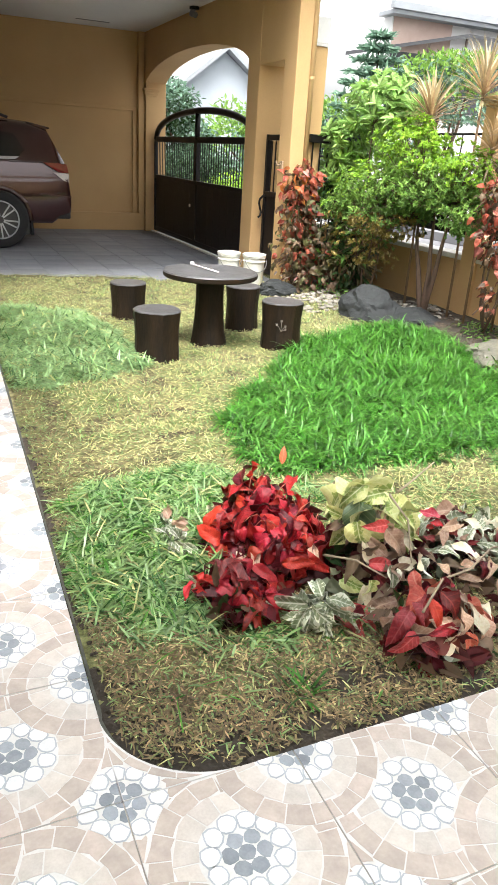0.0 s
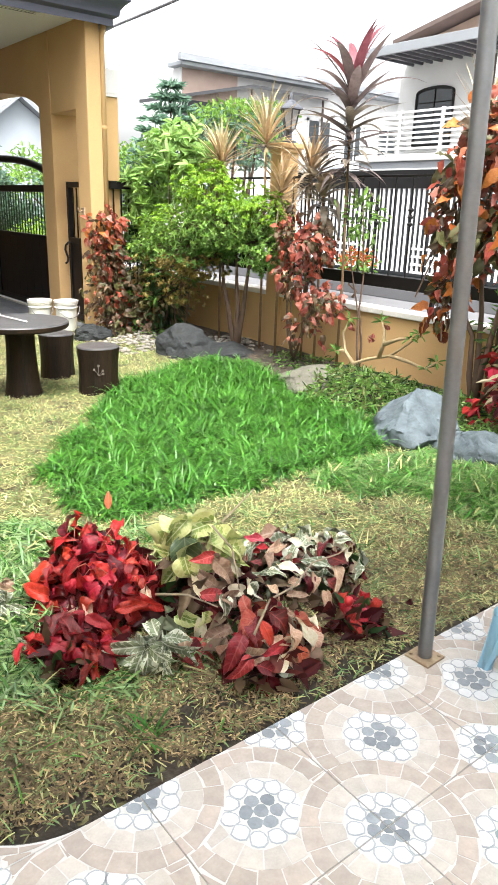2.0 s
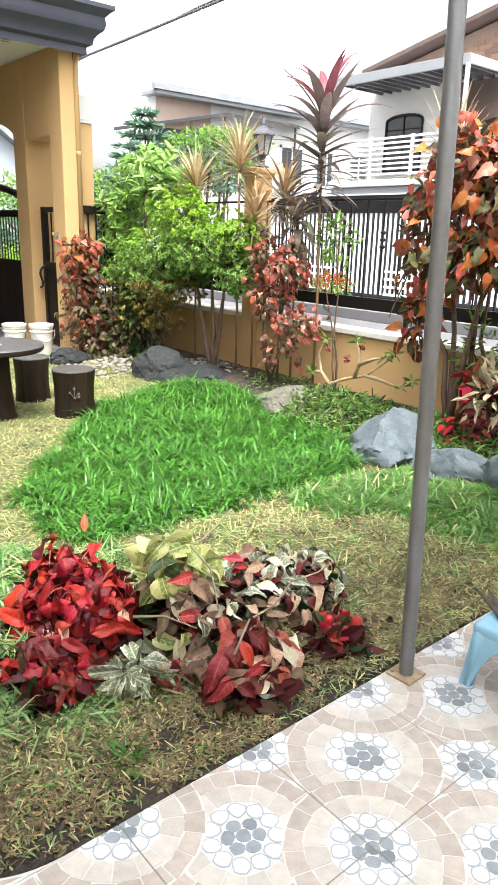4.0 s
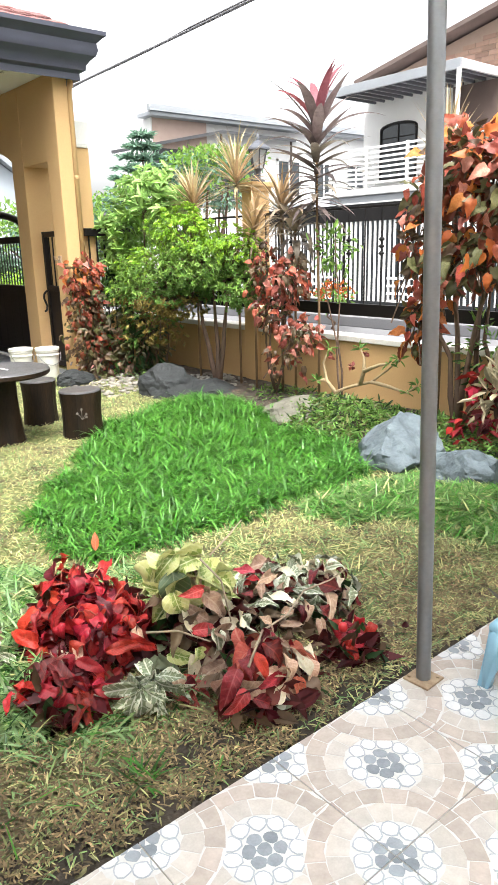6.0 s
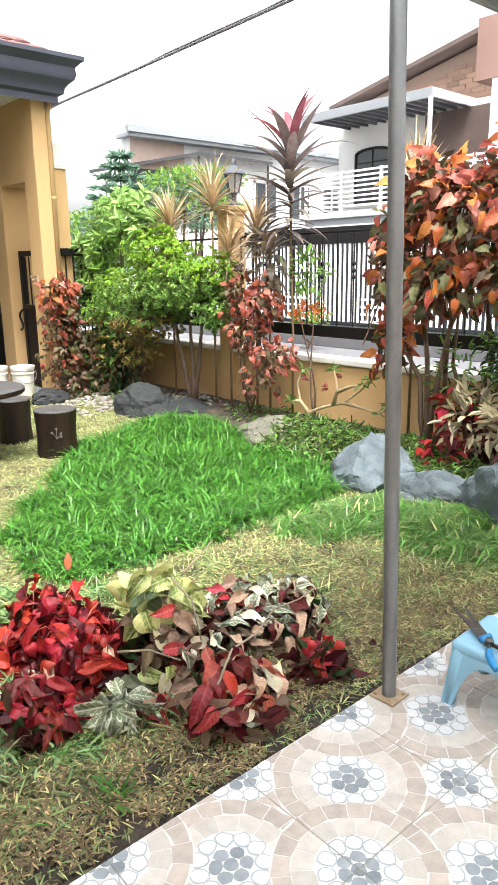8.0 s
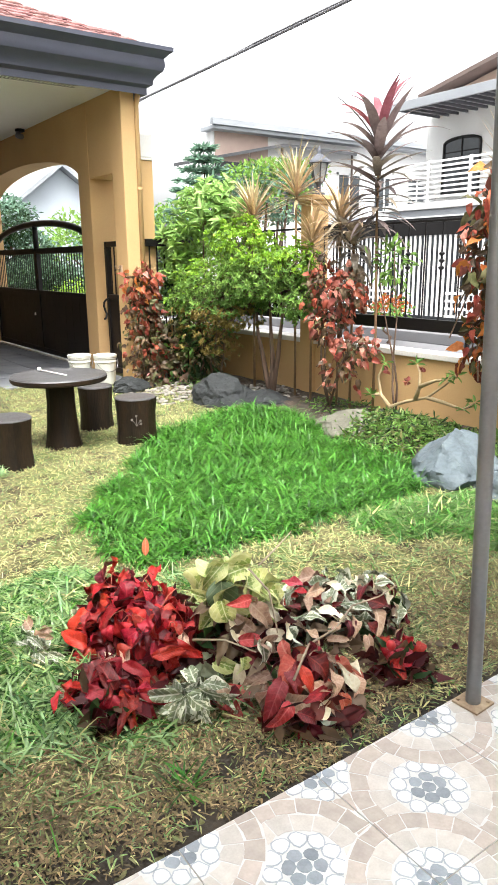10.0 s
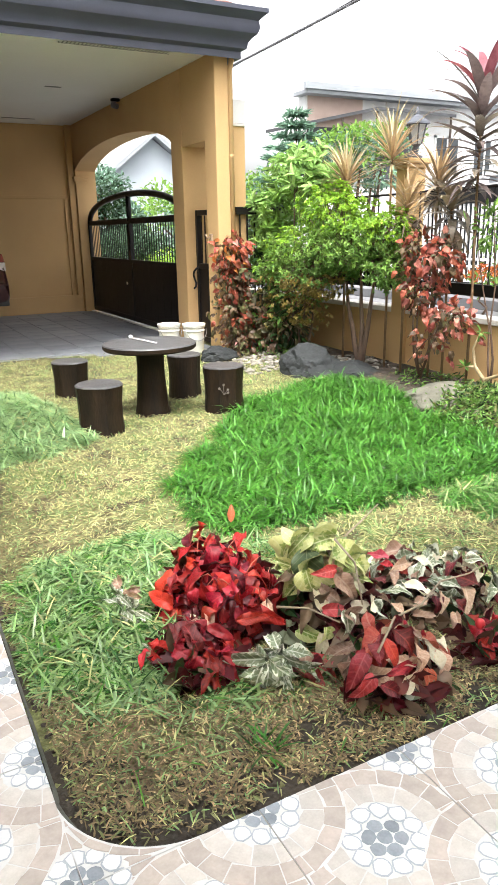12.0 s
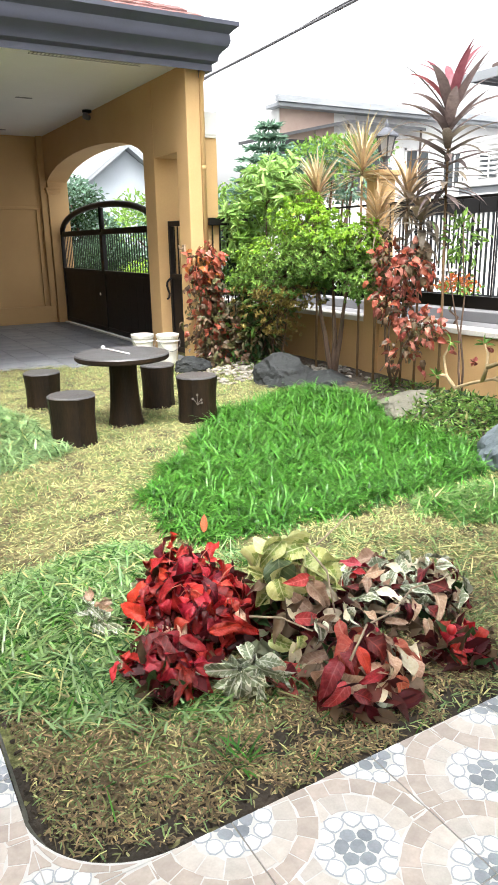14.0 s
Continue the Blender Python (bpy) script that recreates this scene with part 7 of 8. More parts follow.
lying("grass_heap", "heap of fresh cut grass beside the stools", spot_cloud([(0.62, 4.45, 0.55, 0.85, 10500, 0.19), (0.35, 3.75, 0.45, 0.55, 5500, 0.10), (0.95, 3.85, 0.25, 0.35, 2000, 0.08), (0.4, 5.2, 0.45, 0.5, 3500, 0.10)], 5), [M_HEAP, M_CUT, M_GRASSDARK, M_STRAW], [0.60, 0.20, 0.12, 0.08], 0.05, 0.13, 0.0085, 0.4, 6, 1.3)
lying("cut_grass", "loose cut green grass round the leaf pile", spot_cloud([(0.42, 1.20, 0.36, 0.52, 9000, 0.085), (0.62, 1.55, 0.46, 0.26, 4200, 0.06), (0.42, 0.78, 0.24, 0.24, 2200, 0.035), (0.75, 0.50, 0.4, 0.12, 420, 0.015), (1.15, 1.42, 0.30, 0.16, 500, 0.02)], 7), [M_CUT, M_HEAP, M_GRASS, M_GRASSDARK, M_STRAW], [0.44, 0.22, 0.14, 0.12, 0.08], 0.04, 0.12, 0.0078, 0.4, 8, 1.3)
lying("cut_grass", "loose cut green grass in front of the boulders", spot_cloud([(2.85, 1.30, 0.50, 0.24, 3800, 0.08), (3.12, 0.88, 0.36, 0.40, 4600, 0.09), (3.0, 0.45, 0.25, 0.22, 1300, 0.04)], 9), [M_CUT, M_GRASSLIGHT, M_GRASS, M_STRAW], [0.40, 0.25, 0.27, 0.08], 0.05, 0.12, 0.0085, 0.4, 10, 1.2)
lying("cut_grass", "thin scatter of cut green grass on the soil", spot_cloud([(1.3, 0.15, 0.6, 0.12, 110, 0.005), (0.45, 0.4, 0.3, 0.25, 90, 0.005), (1.7, 0.95, 0.6, 0.4, 420, 0.01), (2.3, 0.6, 0.6, 0.4, 380, 0.01)], 11), [M_CUT, M_GRASS, M_STRAW], [0.60, 0.22, 0.18], 0.05, 0.12, 0.006, 0.25, 12)
# a few weeds and standing tufts
tp = [(0.60, 0.21), (2.52, 1.35), (2.0, 3.35), (2.15, 3.5), (1.9, 3.2), (2.3, 3.55)]
x = np.concatenate([np.full(26, a) for a, b in tp]) + nr.normal(size=26 * len(tp)) * 0.02
y = np.concatenate([np.full(26, b) for a, b in tp]) + nr.normal(size=26 * len(tp)) * 0.02
n = len(x)
az = nr.rand(n) * TAU
v, f = blades(np.stack([x, y, heights(x, y)], 1), np.stack([np.cos(az) * 0.9, np.sin(az) * 0.9, np.ones(n)], 1), 0.05 + 0.07 * nr.rand(n), 0.006 + 0.003 * nr.rand(n), 0.9 * nr.rand(n))
stuff("weeds", v, f, [M_GRASS], None, "small tufts of weeds left standing", "weeds")
# crumbs of soil
so = Build()
for i in range(800):
    x_, y_ = (rng.uniform(0.05, 1.6), abs(rng.gauss(0.05, 0.12)) + 0.02) if i % 2 else (abs(rng.gauss(0.05, 0.07)) + 0.02, rng.uniform(0.1, 2.4))
    if x_ < 0.3 and y_ < 0.3 and math.hypot(x_ - 0.3, y_ - 0.3) > 0.27 or x_ < 0.018 * y_ + 0.03:
        continue
    s = rng.uniform(0.003, 0.013)
    so.lathe([(s * 0.6, -s * 0.4), (s, 0), (s * 0.5, s * 0.6)], (x_, y_, lawn_height(x_, y_) + s * 0.2), 5, wob=0.3, seed=i)
tagged(so.make("soil_crumbs", M_SOIL), "crumbs of damp dark soil", "soil", kind="stuff")

# ---- the pile of cut branches ----
M_TWIGRED = material("red_twig", (0.42, 0.14, 0.08), (0.26, 0.07, 0.05), 0.6, 20, 80, 0.1)


def veined(name, base, dark, vein, rough=0.34, piece=0.4, tl=0.14, patch=0.0, patch_colour=(0.08, 0.12, 0.05)):
    """A leaf with a pale rib and side veins, drawn in the leaf's own length and breadth."""
    m = leafo(name, base, dark, rough, piece, tl)
    n, l = m.node_tree.nodes, m.node_tree.links
    mixer = [q for q in n if q.bl_idname == "ShaderNodeMix"][0]
    user = [k for k in l if k.from_node == mixer][0]
    target = user.to_socket
    sep = n.new("ShaderNodeSeparateXYZ")
    l.new([q for q in n if q.bl_idname == "ShaderNodeTexCoord"][0].outputs["Object"], sep.inputs[0])

    def calc(op, a, b=0.0, c=0.0):
        q = n.new("ShaderNodeMath")
        q.operation = op
        for i_, v_ in enumerate((a, b, c)):
            if isinstance(v_, (int, float)):
                q.inputs[i_].default_value = v_
            else:
                l.new(v_, q.inputs[i_])
        return q.outputs[0]

    ay = calc("ABSOLUTE", sep.outputs["Y"])
    wave = calc("SINE", calc("MULTIPLY", calc("MULTIPLY_ADD", ay, -0.9, sep.outputs["X"]), 44.0))
    side = calc("MULTIPLY", calc("GREATER_THAN", wave, 0.80), 0.45)
    rib = calc("LESS_THAN", ay, 0.014)
    lines = calc("MULTIPLY", calc("MAXIMUM", side, rib), 0.7)
    colour = mixer.outputs["Result"]
    if patch:
        big = [q for q in n if q.bl_idname == "ShaderNodeTexNoise"][0]
        inner = calc("GREATER_THAN", calc("MULTIPLY_ADD", big.outputs["Fac"], 0.30, calc("MULTIPLY", ay, -1.0)), patch)
        mp = n.new("ShaderNodeMix")
        mp.data_type = "RGBA"
        l.new(inner, mp.inputs["Factor"])
        l.new(colour, mp.inputs["A"])
        mp.inputs["B"].default_value = (*patch_colour, 1)
        colour = mp.outputs["Result"]
    mv = n.new("ShaderNodeMix")
    mv.data_type = "RGBA"
    l.new(lines, mv.inputs["Factor"])
    l.new(colour, mv.inputs["A"])
    mv.inputs["B"].default_value = (*vein, 1)
    l.new(mv.outputs["Result"], target)
    m.node_tree.nodes["Principled BSDF"].inputs["Specular IOR Level"].default_value = 0.36
    return m


O_CRIMSON = veined("crimson_leaf_single", (0.33, 0.010, 0.014), (0.12, 0.004, 0.006), (0.36, 0.025, 0.025))
O_SCARLET = veined("scarlet_leaf_single", (0.43, 0.018, 0.020), (0.24, 0.009, 0.011), (0.43, 0.04, 0.035))
O_WINE = veined("wine_leaf_single", (0.12, 0.008, 0.012), (0.05, 0.004, 0.006), (0.24, 0.03, 0.035))
O_CREAM = veined("cream_leaf_single", (0.72, 0.66, 0.50), (0.52, 0.45, 0.31), (0.68, 0.63, 0.50))
O_TAN = veined("tan_leaf_single", (0.50, 0.34, 0.24), (0.28, 0.16, 0.105), (0.56, 0.42, 0.32))
O_LIMEY = veined("pale_lime_leaf_single", (0.60, 0.61, 0.29), (0.42, 0.46, 0.16), (0.68, 0.69, 0.42), patch=0.05, patch_colour=(0.22, 0.30, 0.07))
O_DARKGREEN = veined("dark_green_leaf_single", (0.09, 0.14, 0.065), (0.05, 0.085, 0.035), (0.26, 0.30, 0.17), 0.3)
O_SAGE = veined("sage_leaf_single", (0.64, 0.65, 0.55), (0.47, 0.50, 0.38), (0.62, 0.63, 0.54), patch=0.035, patch_colour=(0.17, 0.205, 0.12))
O_CORAL = veined("coral_leaf_single", (0.58, 0.15, 0.09), (0.38, 0.07, 0.045), (0.60, 0.24, 0.16), tl=0.35)
O_ROSE = veined("rose_leaf_single", (0.44, 0.045, 0.062), (0.20, 0.02, 0.028), (0.52, 0.13, 0.14))


def limp_leaf(mat, width, curl, seed, rows=11, ruffle=0.09, fold=0.5):
    """A pointed limp leaf along +x: folded on its rib, ribbed by its veins, with a wavy edge."""
    r2 = random.Random(seed)
    b = Build()
    twist, ph, sway = r2.uniform(-0.9, 0.9), r2.uniform(0, TAU), r2.uniform(-0.12, 0.12)
    for i in range(rows + 1):
        t = i / rows
        w = width * 0.5 * math.sin(math.pi * min(1.0, 0.04 + 0.96 * t) ** 0.78) ** 0.85 + 0.005 if i < rows else 0.002
        a = curl * t * (0.5 + 0.5 * t)
        x, z = t * math.cos(a * 0.6), -t * math.sin(a * 0.6)
        for j in (-3, -2, -1, 0, 1, 2, 3):
            u_ = j / 3
            au = abs(u_)
            rise = fold * w * au + 0.008 * math.sin(44 * (t - 0.9 * au * w)) * min(1, au * 3) + ruffle * au * au * math.sin(ph + t * 10 + (2.2 if j > 0 else 0)) + 0.09 * noise.noise((t * 3, u_ * 1.5, seed * 1.37))
            b.v.append((x - 0.03 * au * (1 - t), u_ * w * math.cos(twist * t) + sway * t * t, z + rise + u_ * w * math.sin(twist * t)))
    for i in range(rows):
        for j in range(6):
            c = i * 7 + j
            b.f.append((c, c + 1, c + 8, c + 7))
            b.k.append(0)
    return b.mesh("leaf", mat, smooth=True)


pile_meshes, pile_kind, pile_tone = [], {}, []
for key, mats_, wd, cu in (("red", (O_CRIMSON, O_SCARLET, O_WINE, O_SCARLET, O_SCARLET, O_CRIMSON), 0.40, 1.5), ("cream", (O_CREAM, O_TAN, O_CREAM, O_SAGE), 0.44, 1.1), ("lime", (O_LIMEY, O_LIMEY, O_LIMEY, O_LIMEY, O_LIMEY, O_LIMEY), 0.58, 0.9),
                           ("coral", (O_CORAL, O_ROSE, O_TAN, O_CORAL), 0.50, 1.3), ("sage", (O_SAGE, O_SAGE, O_SAGE, O_SAGE), 0.32, 0.9), ("rose", (O_ROSE, O_CRIMSON, O_ROSE), 0.42, 1.0), ("tan", (O_TAN, O_CREAM, O_TAN, O_WINE), 0.40, 1.2), ("wine", (O_WINE, O_WINE, O_TAN), 0.42, 1.2)):
    pile_kind[key] = []
    for i, m in enumerate(mats_):
        pile_kind[key].append(len(pile_meshes))
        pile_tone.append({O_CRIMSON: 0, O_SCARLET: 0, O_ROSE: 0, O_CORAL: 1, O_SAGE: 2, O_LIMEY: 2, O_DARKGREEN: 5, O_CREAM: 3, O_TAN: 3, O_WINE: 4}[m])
        pile_meshes.append(limp_leaf(m, wd * (0.85 + 0.08 * i), cu * (0.4 + 0.35 * i), 40 + len(pile_meshes)))
MOUNDS = [(0.82, 0.98, 0.23, 0.31, 0.20), (0.84, 1.14, 0.13, 0.13, 0.25), (0.59, 0.70, 0.14, 0.16, 0.10), (0.96, 1.12, 0.16, 0.16, 0.20), (1.12, 0.68, 0.20, 0.20, 0.28), (1.56, 0.68, 0.36, 0.27, 0.14), (1.12, 0.28, 0.20, 0.14, 0.14), (1.54, 0.26, 0.13, 0.11, 0.07)]


def pile_height(x, y):
    lump = 1 + 0.45 * noise.noise((x * 6.5, y * 6.5, 11)) + 0.16 * noise.noise((x * 15, y * 15, 4))
    return lump * max(h * max(0.0, 1 - ((x - cx) / rx) ** 2 - ((y - cy) / ry) ** 2) ** 0.6 for cx, cy, rx, ry, h in MOUNDS)


pile = thing("leaf_pile", "pile of freshly cut branches with crimson, coral and cream leaves", "leaf pile", (0, 0, 0))


def heap_sprigs(region, keys, count, per, smin, smax, lift=0.0, rise=0.25, seed=1, lean=(0, 0, 0), limp=0.65):
    """Whorls of leaves on the heap's surface within an ellipse (x, y, rx, ry)."""
    r2 = random.Random(seed)
    cx, cy, rx, ry = region
    out, made = [], 0
    while made < count:
        q = math.sqrt((made + r2.random()) / count)
        a = made * 2.39996 + seed
        x, y = cx + rx * q * math.cos(a), cy + ry * q * math.sin(a)
        made += 1
        y = max(y, 0.10)
        e = 0.025
        gx_, gy_ = (pile_height(x + e, y) - pile_height(x - e, y)) / (2 * e), (pile_height(x, y + e) - pile_height(x, y - e)) / (2 * e)
        axis = (Vector((-gx_, -gy_, 1.3)).normalized() + Vector((r2.uniform(-0.45, 0.45), r2.uniform(-0.45, 0.45), 0)) + Vector(lean)).normalized()
        z = lawn_height(x, y) + pile_height(x, y) * r2.uniform(0.6, 1.08) + 0.03 + lift
        side = axis.orthogonal().normalized()
        other = axis.cross(side)
        t0, kind = r2.uniform(0, TAU), r2.choice([k for key in keys for k in pile_kind[key]])
        slope = Vector((-gx_, -gy_, 0))
        fall = slope.normalized() * min(1.0, slope.length) if slope.length > 1e-4 else Vector((0, 0, 0))
        for m in range(per):
            t = t0 + TAU * m / per + r2.uniform(-0.3, 0.3)
            out_ = side * math.cos(t) + other * math.sin(t)
            way = out_ * 0.75 + fall * (0.55 * limp) + axis * (rise * (1 - 0.7 * limp) + r2.uniform(-0.25, 0.35)) - Vector((0, 0, limp * r2.uniform(0.1, 0.9)))
            face = axis * 0.9 + Vector((r2.uniform(-1.0, 1.0), r2.uniform(-1.0, 1.0), r2.uniform(-0.2, 0.4)))
            out.append((Vector((x, y, z)) + way.normalized() * 0.012 - axis * r2.uniform(0, 0.04), aim(way, face), r2.uniform(smin, smax), kind if r2.random() < 0.6 else r2.choice([k for key in keys for k in pile_kind[key]])))
    return out


def drape(region, keys, count, smin, smax, lift=0.0, seed=1, spread=0.8, lean=(-0.3, -0.55)):
    """Limp leaves that hang down the heap's slopes, one over another."""
    r2 = random.Random(seed)
    cx, cy, rx, ry = region
    out = []
    for i in range(count):
        q, a = math.sqrt((i + r2.random()) / count), i * 2.39996 + seed
        x, y = cx + rx * q * math.cos(a), max(cy + ry * q * math.sin(a), 0.10)
        e = 0.03
        gx_, gy_ = (pile_height(x + e, y) - pile_height(x - e, y)) / (2 * e), (pile_height(x, y + e) - pile_height(x, y - e)) / (2 * e)
        up = Vector((-gx_, -gy_, 1.0)).normalized()
        down = Vector((-gx_ + lean[0], -gy_ + lean[1], 0))
        down = Matrix.Rotation(r2.gauss(0, spread), 3, up) @ (down - up * down.dot(up)).normalized()
        way = (down + up * r2.uniform(-0.15, 0.55)).normalized()
        face = up + Vector((r2.uniform(-0.6, 0.6), r2.uniform(-0.6, 0.6), 0))
        size = r2.uniform(smin, smax)
        at = Vector((x, y, lawn_height(x, y) + pile_height(x, y) + 0.02 + lift)) + up * r2.uniform(-0.015, 0.04) - way * size * 0.45
        at.y = max(at.y, 0.06)
        out.append((at, aim(way, face), size, r2.choice([k for key in keys for k in pile_kind[key]])))
    return out


near = heap_sprigs((0.82, 0.99, 0.22, 0.30), ("red",), 17, 5, 0.10, 0.165, -0.005, 0.2, 1, (-0.15, -0.25, 0), 0.7)
near += drape((0.82, 0.97, 0.21, 0.29), ("red",), 44, 0.09, 0.16, -0.005, 41, 1.1)
near += drape((0.78, 0.80, 0.20, 0.10), ("wine", "red", "tan"), 12, 0.09, 0.14, -0.01, 32)
near += heap_sprigs((0.59, 0.69, 0.11, 0.13), ("red", "rose", "red"), 6, 5, 0.10, 0.15, 0.0, 0.1, 2, (-0.2, -0.3, 0), 0.7) + drape((0.60, 0.70, 0.13, 0.15), ("red",), 10, 0.09, 0.14, 0.0, 42)
near += drape((1.12, 0.74, 0.15, 0.12), ("lime",), 26, 0.13, 0.19, 0.065, 3, 1.4) + heap_sprigs((1.12, 0.72, 0.10, 0.08), ("lime",), 3, 5, 0.11, 0.15, 0.03, 0.2, 43, (-0.3, -0.4, 0), 0.7)
near += drape((1.13, 0.57, 0.18, 0.12), ("cream", "lime", "cream", "lime", "tan"), 22, 0.10, 0.16, 0.01, 4, 1.0)
near += drape((1.02, 0.46, 0.16, 0.10), ("wine", "tan", "rose"), 22, 0.10, 0.15, 0.0, 14, 1.0)
near += drape((1.58, 0.66, 0.34, 0.26), ("tan", "sage", "cream", "sage", "cream", "tan", "wine"), 62, 0.08, 0.145, 0.0, 5, 1.5) + heap_sprigs((1.60, 0.66, 0.30, 0.22), ("sage", "cream", "tan"), 8, 4, 0.09, 0.13, 0.0, 0.3, 45)
near += drape((1.44, 0.72, 0.06, 0.05), ("rose", "red"), 5, 0.08, 0.12, 0.01, 46, 1.5)
near += drape((1.13, 0.27, 0.18, 0.12), ("coral", "rose", "tan", "tan", "red"), 34, 0.09, 0.15, 0.0, 6, 1.2) + heap_sprigs((1.16, 0.28, 0.12, 0.08), ("coral", "rose", "tan"), 3, 4, 0.11, 0.15, 0.0, 0.2, 44, (-0.2, -0.4, 0), 0.8)
near += heap_sprigs((0.79, 0.48, 0.05, 0.04), ("sage",), 3, 6, 0.12, 0.175, 0.09, 0.1, 7, (-0.5, -0.8, 0), 0.8)
near += drape((1.56, 0.27, 0.11, 0.09), ("rose", "red"), 16, 0.08, 0.12, 0.0, 8, 1.2)
near += heap_sprigs((0.47, 1.06, 0.03, 0.12), ("sage", "cream"), 4, 5, 0.08, 0.12, 0.09, 0.2, 9, (-0.2, -0.7, 0)) + heap_sprigs((0.45, 0.78, 0.01, 0.03), ("cream", "red"), 2, 3, 0.07, 0.09, 0.07, 0.3, 10) + heap_sprigs((0.72, 1.27, 0.02, 0.02), ("cream",), 1, 3, 0.06, 0.09, 0.06, 0.3, 11)
scatter_leaves(pile, pile_meshes, near)
scatter_leaves(pile, [limp_leaf(O_DARKGREEN, 0.8, 1.3, 93), limp_leaf(O_ROSE, 0.5, 0.9, 94)], [(Vector((1.02, 0.66, 0.31)), aim((-0.25, -0.5, -0.8), (-0.5, -0.8, 0.3)), 0.15, 0), (Vector((1.07, 0.55, 0.27)), aim((-0.8, -0.2, 0.1), (-0.3, -0.8, 0.4)), 0.09, 1)])
# one orange leaf that stands up behind, and one loose leaf on the soil
scatter_leaves(pile, [big_leaf("leaf", O_CORAL, 1.0, 0.36, 0.1, 0.1, 0.02, seed=90)], [(Vector((1.10, 1.42, 0.12)), aim((0.05, 0, 1), (-0.5, -0.8, 0.1)), 0.09, 0)])
loose = new("fallen_leaf", big_leaf("fallen_leaf", O_SAGE, 0.11, 0.06, 0.15, 0.1, 0.02, seed=91))
loose.matrix_basis = pose(1.08, 0.16, lawn_height(1.08, 0.16) + 0.045, 4, 0, 35)
tagged(loose, "single grey-green leaf fallen on the soil", "leaf")
# leaves deeper in the heap, the shade of the gaps put into their tones
M_SHADED_LEAVES = [leafm("crimson_leaf_shaded", (0.144, 0.005, 0.009), (0.072, 0.003, 0.005), 0.36), leafm("coral_leaf_shaded", (0.288, 0.078, 0.048), (0.180, 0.036, 0.027), 0.4), leafm("sage_leaf_shaded", (0.192, 0.204, 0.138), (0.096, 0.114, 0.060), 0.4),
          leafm("tan_leaf_shaded", (0.228, 0.168, 0.114), (0.120, 0.075, 0.048), 0.4), leafm("wine_leaf_shaded", (0.078, 0.007, 0.010), (0.036, 0.004, 0.005), 0.4), leafm("green_leaf_shaded", (0.060, 0.090, 0.036), (0.030, 0.054, 0.018), 0.4)]
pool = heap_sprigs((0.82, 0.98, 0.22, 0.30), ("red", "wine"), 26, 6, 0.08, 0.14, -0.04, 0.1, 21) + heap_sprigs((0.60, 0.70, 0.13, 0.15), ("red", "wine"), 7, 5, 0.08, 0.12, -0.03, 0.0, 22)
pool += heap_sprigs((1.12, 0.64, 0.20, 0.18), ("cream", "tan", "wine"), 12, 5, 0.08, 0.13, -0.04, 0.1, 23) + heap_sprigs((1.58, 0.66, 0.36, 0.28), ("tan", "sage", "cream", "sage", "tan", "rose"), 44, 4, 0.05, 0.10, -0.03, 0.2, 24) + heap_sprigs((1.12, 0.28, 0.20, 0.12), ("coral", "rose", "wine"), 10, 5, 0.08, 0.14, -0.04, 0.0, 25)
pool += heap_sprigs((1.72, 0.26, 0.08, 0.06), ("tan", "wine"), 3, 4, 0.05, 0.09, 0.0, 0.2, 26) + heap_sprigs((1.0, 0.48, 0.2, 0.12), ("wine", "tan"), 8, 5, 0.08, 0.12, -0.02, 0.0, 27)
# filler under the leaves, in dark maroon for the shade of the gaps
parts = []
for cx, cy, rx, ry, h in MOUNDS:
    n = 150
    a, q = nr.rand(n) * TAU, np.sqrt(nr.rand(n))
    x, y = cx + rx * q * np.cos(a) * 0.9, cy + ry * q * np.sin(a) * 0.9
    ok = y > 0.10
    x, y = x[ok], y[ok]
    n = len(x)
    z = heights(x, y) + np.array([pile_height(i, j) for i, j in zip(x, y)]) * nr.uniform(0.1, 0.72, n)
    v, f = leaf_mesh(np.stack([x, y, z], 1), unit(nr.normal(size=(n, 3)) * [1, 1, 0.5]), unit(nr.normal(size=(n, 3)) * 0.7 + [0, 0, 0.8]), 0.07 + 0.05 * nr.rand(n), 0.04 + 0.03 * nr.rand(n))
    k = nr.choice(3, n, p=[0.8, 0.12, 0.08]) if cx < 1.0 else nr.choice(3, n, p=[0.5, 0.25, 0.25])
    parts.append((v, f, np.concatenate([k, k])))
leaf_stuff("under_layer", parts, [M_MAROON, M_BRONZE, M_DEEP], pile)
joined_leaves("lower_leaves", pile, pile_meshes, pool, M_SHADED_LEAVES, pile_tone)
br = [[(1.00, 0.22, 0.15), (1.12, 0.29, 0.20), (1.27, 0.33, 0.185), (1.42, 0.40, 0.20), (1.58, 0.42, 0.18), (1.72, 0.46, 0.17)], [(1.26, 0.76, 0.27), (1.36, 0.80, 0.29), (1.45, 0.87, 0.275), (1.55, 0.92, 0.29)], [(1.10, 0.60, 0.36), (1.10, 0.48, 0.32), (1.06, 0.38, 0.22)],
      [(0.86, 0.60, 0.16), (0.94, 0.52, 0.17), (1.00, 0.42, 0.15)]]
for b_ in br:
    Build().tube(b_, [0.0046 - 0.002 * i / (len(b_) - 1) for i in range(len(b_))], 7).make("branch", M_BARKPALE, pile, "pale cut branch", smooth=True)
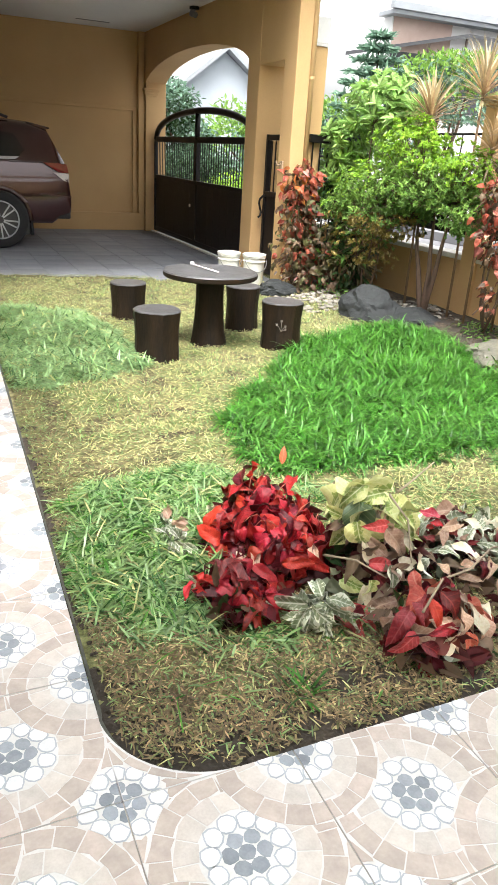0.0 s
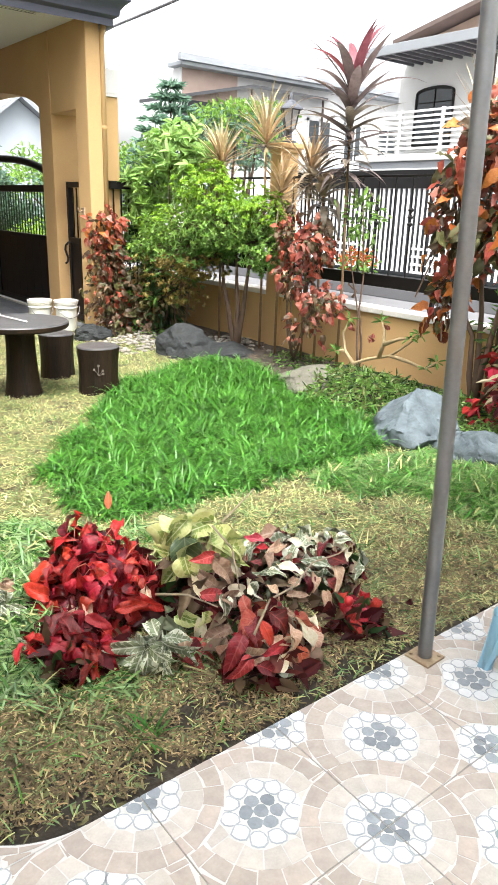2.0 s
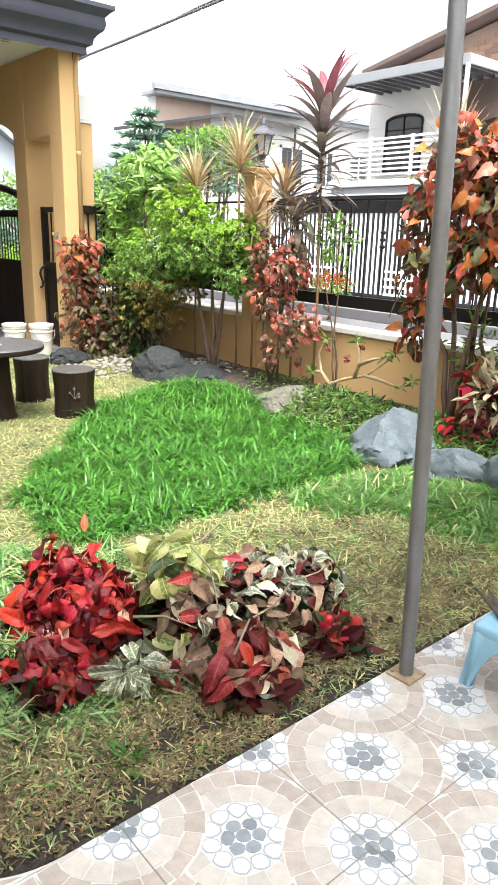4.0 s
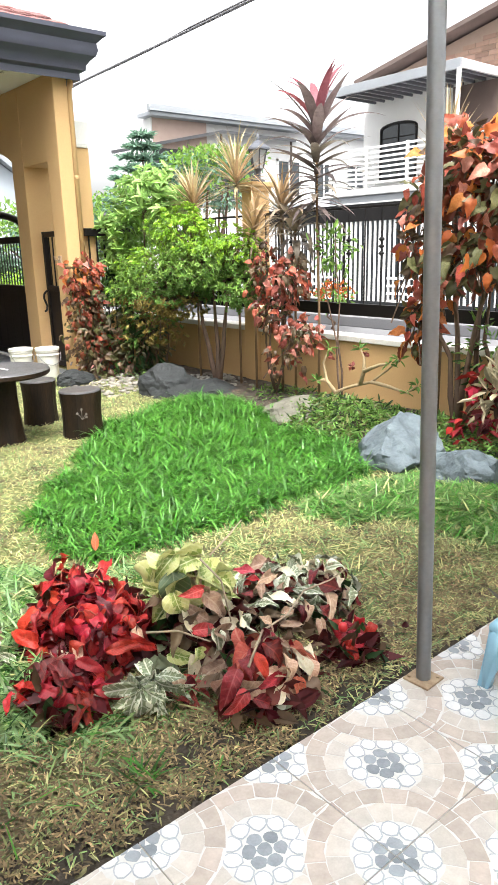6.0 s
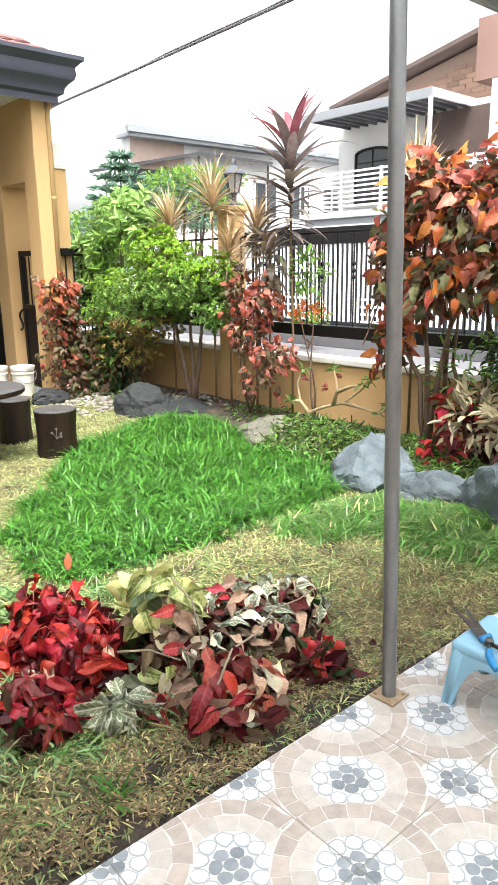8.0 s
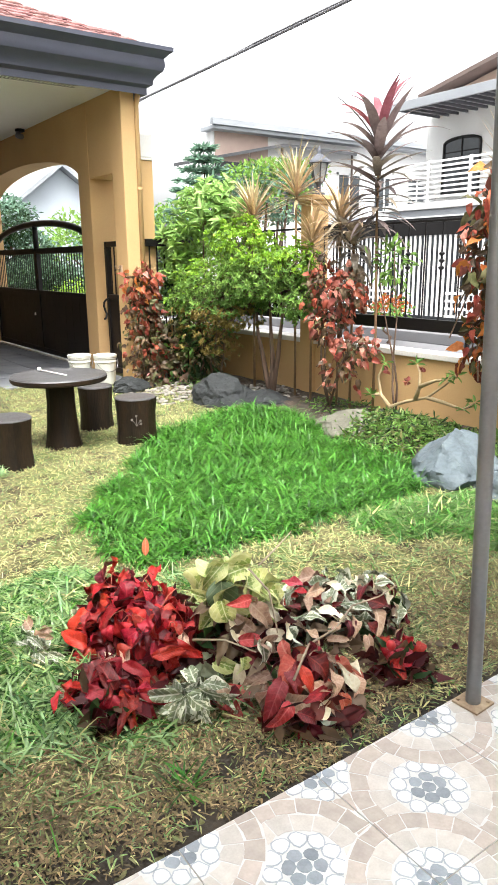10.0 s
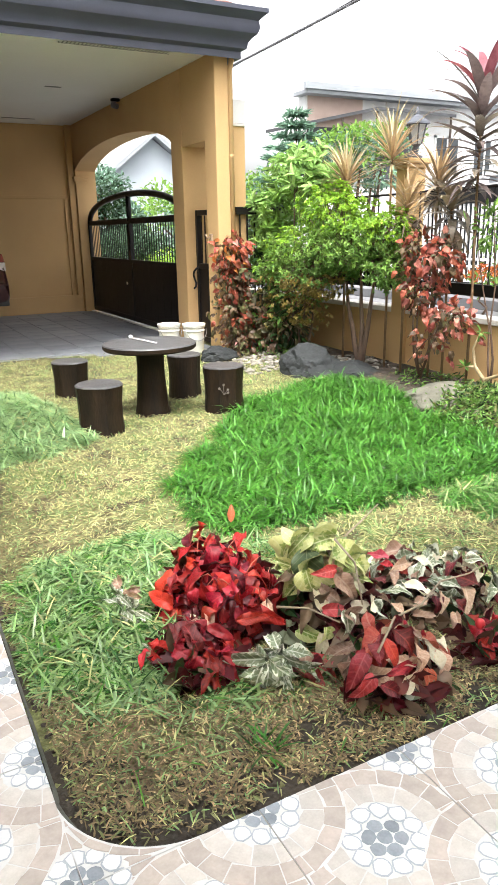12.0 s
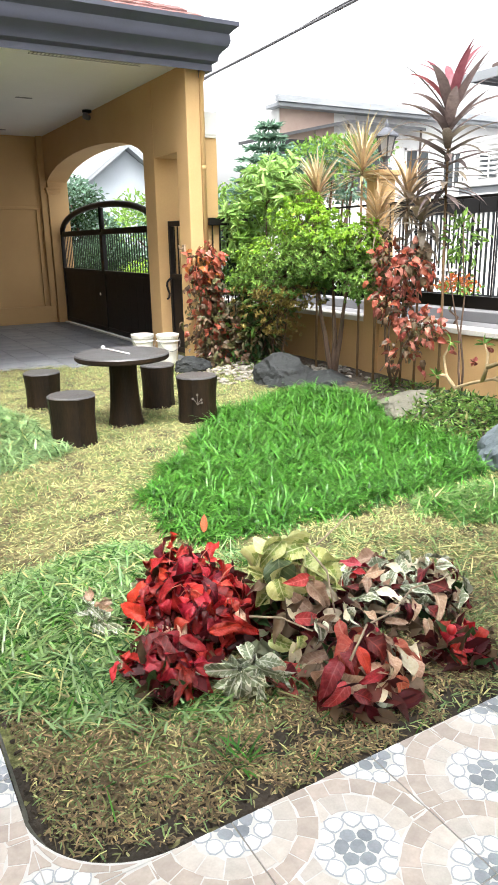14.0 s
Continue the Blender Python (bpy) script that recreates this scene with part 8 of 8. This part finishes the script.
for i in range(18):
    near_top = i % 2
    a_ = Vector(((0.90 if near_top else 0.80) + rng.uniform(-0.14, 0.14), (1.05 if near_top else 0.92) + rng.uniform(-0.18, 0.18), 0))
    h_ = lawn_height(a_.x, a_.y) + pile_height(a_.x, a_.y)
    e_ = a_ + Vector((rng.uniform(-0.13, 0.13), rng.uniform(-0.13, 0.13), 0))
    Build().tube([(a_.x, a_.y, h_), (a_.x * 0.7 + e_.x * 0.3, a_.y * 0.7 + e_.y * 0.3, h_ + 0.03), (a_.x * 0.3 + e_.x * 0.7, a_.y * 0.3 + e_.y * 0.7, h_ + 0.03 * rng.random() + 0.02), (e_.x, e_.y, h_ + rng.uniform(-0.03, 0.02))], [0.0022, 0.002, 0.0016, 0.0011], 5).make("twig", M_TWIGRED, pile, "thin red twig", smooth=True)
fr_ = Build()
fr_.lathe([(0.004, -0.02), (0.014, -0.014), (0.018, 0), (0.014, 0.014), (0.004, 0.02)], (1.46, 0.24, 0.10), 14)
fr_.make("berry", material("red_berry", (0.5, 0.02, 0.03), (0.35, 0.01, 0.015), 0.3, 20, 60, 0.0), pile, "single shiny red berry", smooth=True)


# ---- blue stool and shears ----
def blue_stool():
    m = material("blue_plastic", (0.28, 0.50, 0.66), (0.22, 0.43, 0.58), 0.38, 4, 60, 0.02)
    root = thing("step_stool", "small pale blue plastic stool at the patio's edge", "stool", (1.80, -0.335, 0.0), turn=3)
    a0, a1, H_ = 0.125, 0.148, 0.235
    top = Build().box((0, 0, H_ - 0.022), (2 * a0 + 0.022, 2 * a0 + 0.022, 0.044))
    smooth_by_angle(top.make("seat", m, root, bevel=0.020, segs=5), 60)
    for k in range(4):
        rot = Matrix.Rotation(TAU * k / 4, 3, "Z")
        n = 24
        b = Build()
        outer, inner = [], []
        for i in range(n + 1):
            t = -1 + 2 * i / n
            zo = H_ - 0.012
            arch_z = 0.170 * (1 - abs(t / 0.74) ** 2.8) ** 0.8 if abs(t) < 0.74 else 0.0
            for z, lst in ((zo, outer), (max(0.0, arch_z), inner)):
                s = a0 + (a1 - a0) * (1 - z / H_)
                lst.append((t * s, -s, z))
        vs = []
        for off in (0.0, 0.009):
            for lst in (outer, inner):
                vs += [tuple(rot @ Vector((x, y + off, z))) for x, y, z in lst]
        m_ = n + 1
        fs = []
        for i in range(n):
            fs += [(i, i + 1, m_ + i + 1, m_ + i), (2 * m_ + i, 3 * m_ + i, 3 * m_ + i + 1, 2 * m_ + i + 1), (m_ + i, m_ + i + 1, 3 * m_ + i + 1, 3 * m_ + i)]
        b.add(vs, fs)
        smooth_by_angle(b.make("leg_panel", m, root), 50)
    for sx in (-1, 1):
        for sy in (-1, 1):
            Build().tube([(sx * (a1 - 0.020), sy * (a1 - 0.020), 0.0), (sx * (a1 - 0.020 - 0.6 * (a1 - a0)), sy * (a1 - 0.020 - 0.6 * (a1 - a0)), 0.6 * H_), (sx * (a0 - 0.018), sy * (a0 - 0.018), H_ - 0.02)], [0.021, 0.027, 0.029], 14).make("corner_rib", m, root, smooth=True)


blue_stool()


def shears():
    steel = material("shear_steel", (0.16, 0.15, 0.14), (0.07, 0.06, 0.055), 0.35, 20, 80, 0.1, metal=0.8)
    grip = material("blue_grip", (0.02, 0.24, 0.55), (0.015, 0.18, 0.42), 0.4, 10, 60, 0.02)
    root = thing("garden_shears", "open garden shears with blue grips on the stool", "shears", (1.715, -0.315, 0.2365), turn=-15)
    for s in (-1, 1):
        b = Build().prism([(0, -0.014), (0.05, -0.017), (0.23, -0.004), (0.235, 0.0), (0.05, 0.014), (0, 0.012)], "z", 0.006 + 0.004 * (s > 0), 0.0095 + 0.004 * (s > 0))
        ob = b.make("blade", steel, root)
        ob.rotation_euler = (0, radians(-3), radians(72 + 6 * s))
    for s, ang in ((-1, 232), (1, 268)):
        p = [(0.0, 0, 0.01), (0.04, 0.004 * s, 0.012), (0.08, 0.008 * s, 0.014)]
        sh = Build().tube(p, 0.007, 8).make("tang", steel, root, smooth=True)
        sh.rotation_euler = (0, 0, radians(ang))
        gr = Build().tube([(0.06, 0.006 * s, 0.015), (0.09, 0.010 * s, 0.016), (0.14, 0.006 * s, 0.016), (0.17, 0.0, 0.016)], [0.011, 0.014, 0.013, 0.010], 10).make("grip", grip, root, "blue plastic grip", smooth=True)
        gr.rotation_euler = (0, 0, radians(ang))
    Build().lathe([(0.016, 0.004), (0.016, 0.022), (0.008, 0.028)], n=8).make("pivot_bolt", steel, root)
    Build().tube([(0.02, 0.014, 0.02), (-0.02, 0.014, 0.02)], 0.012, 8).make("spring", grip, root, "dark blue spring housing", smooth=True)


shears()
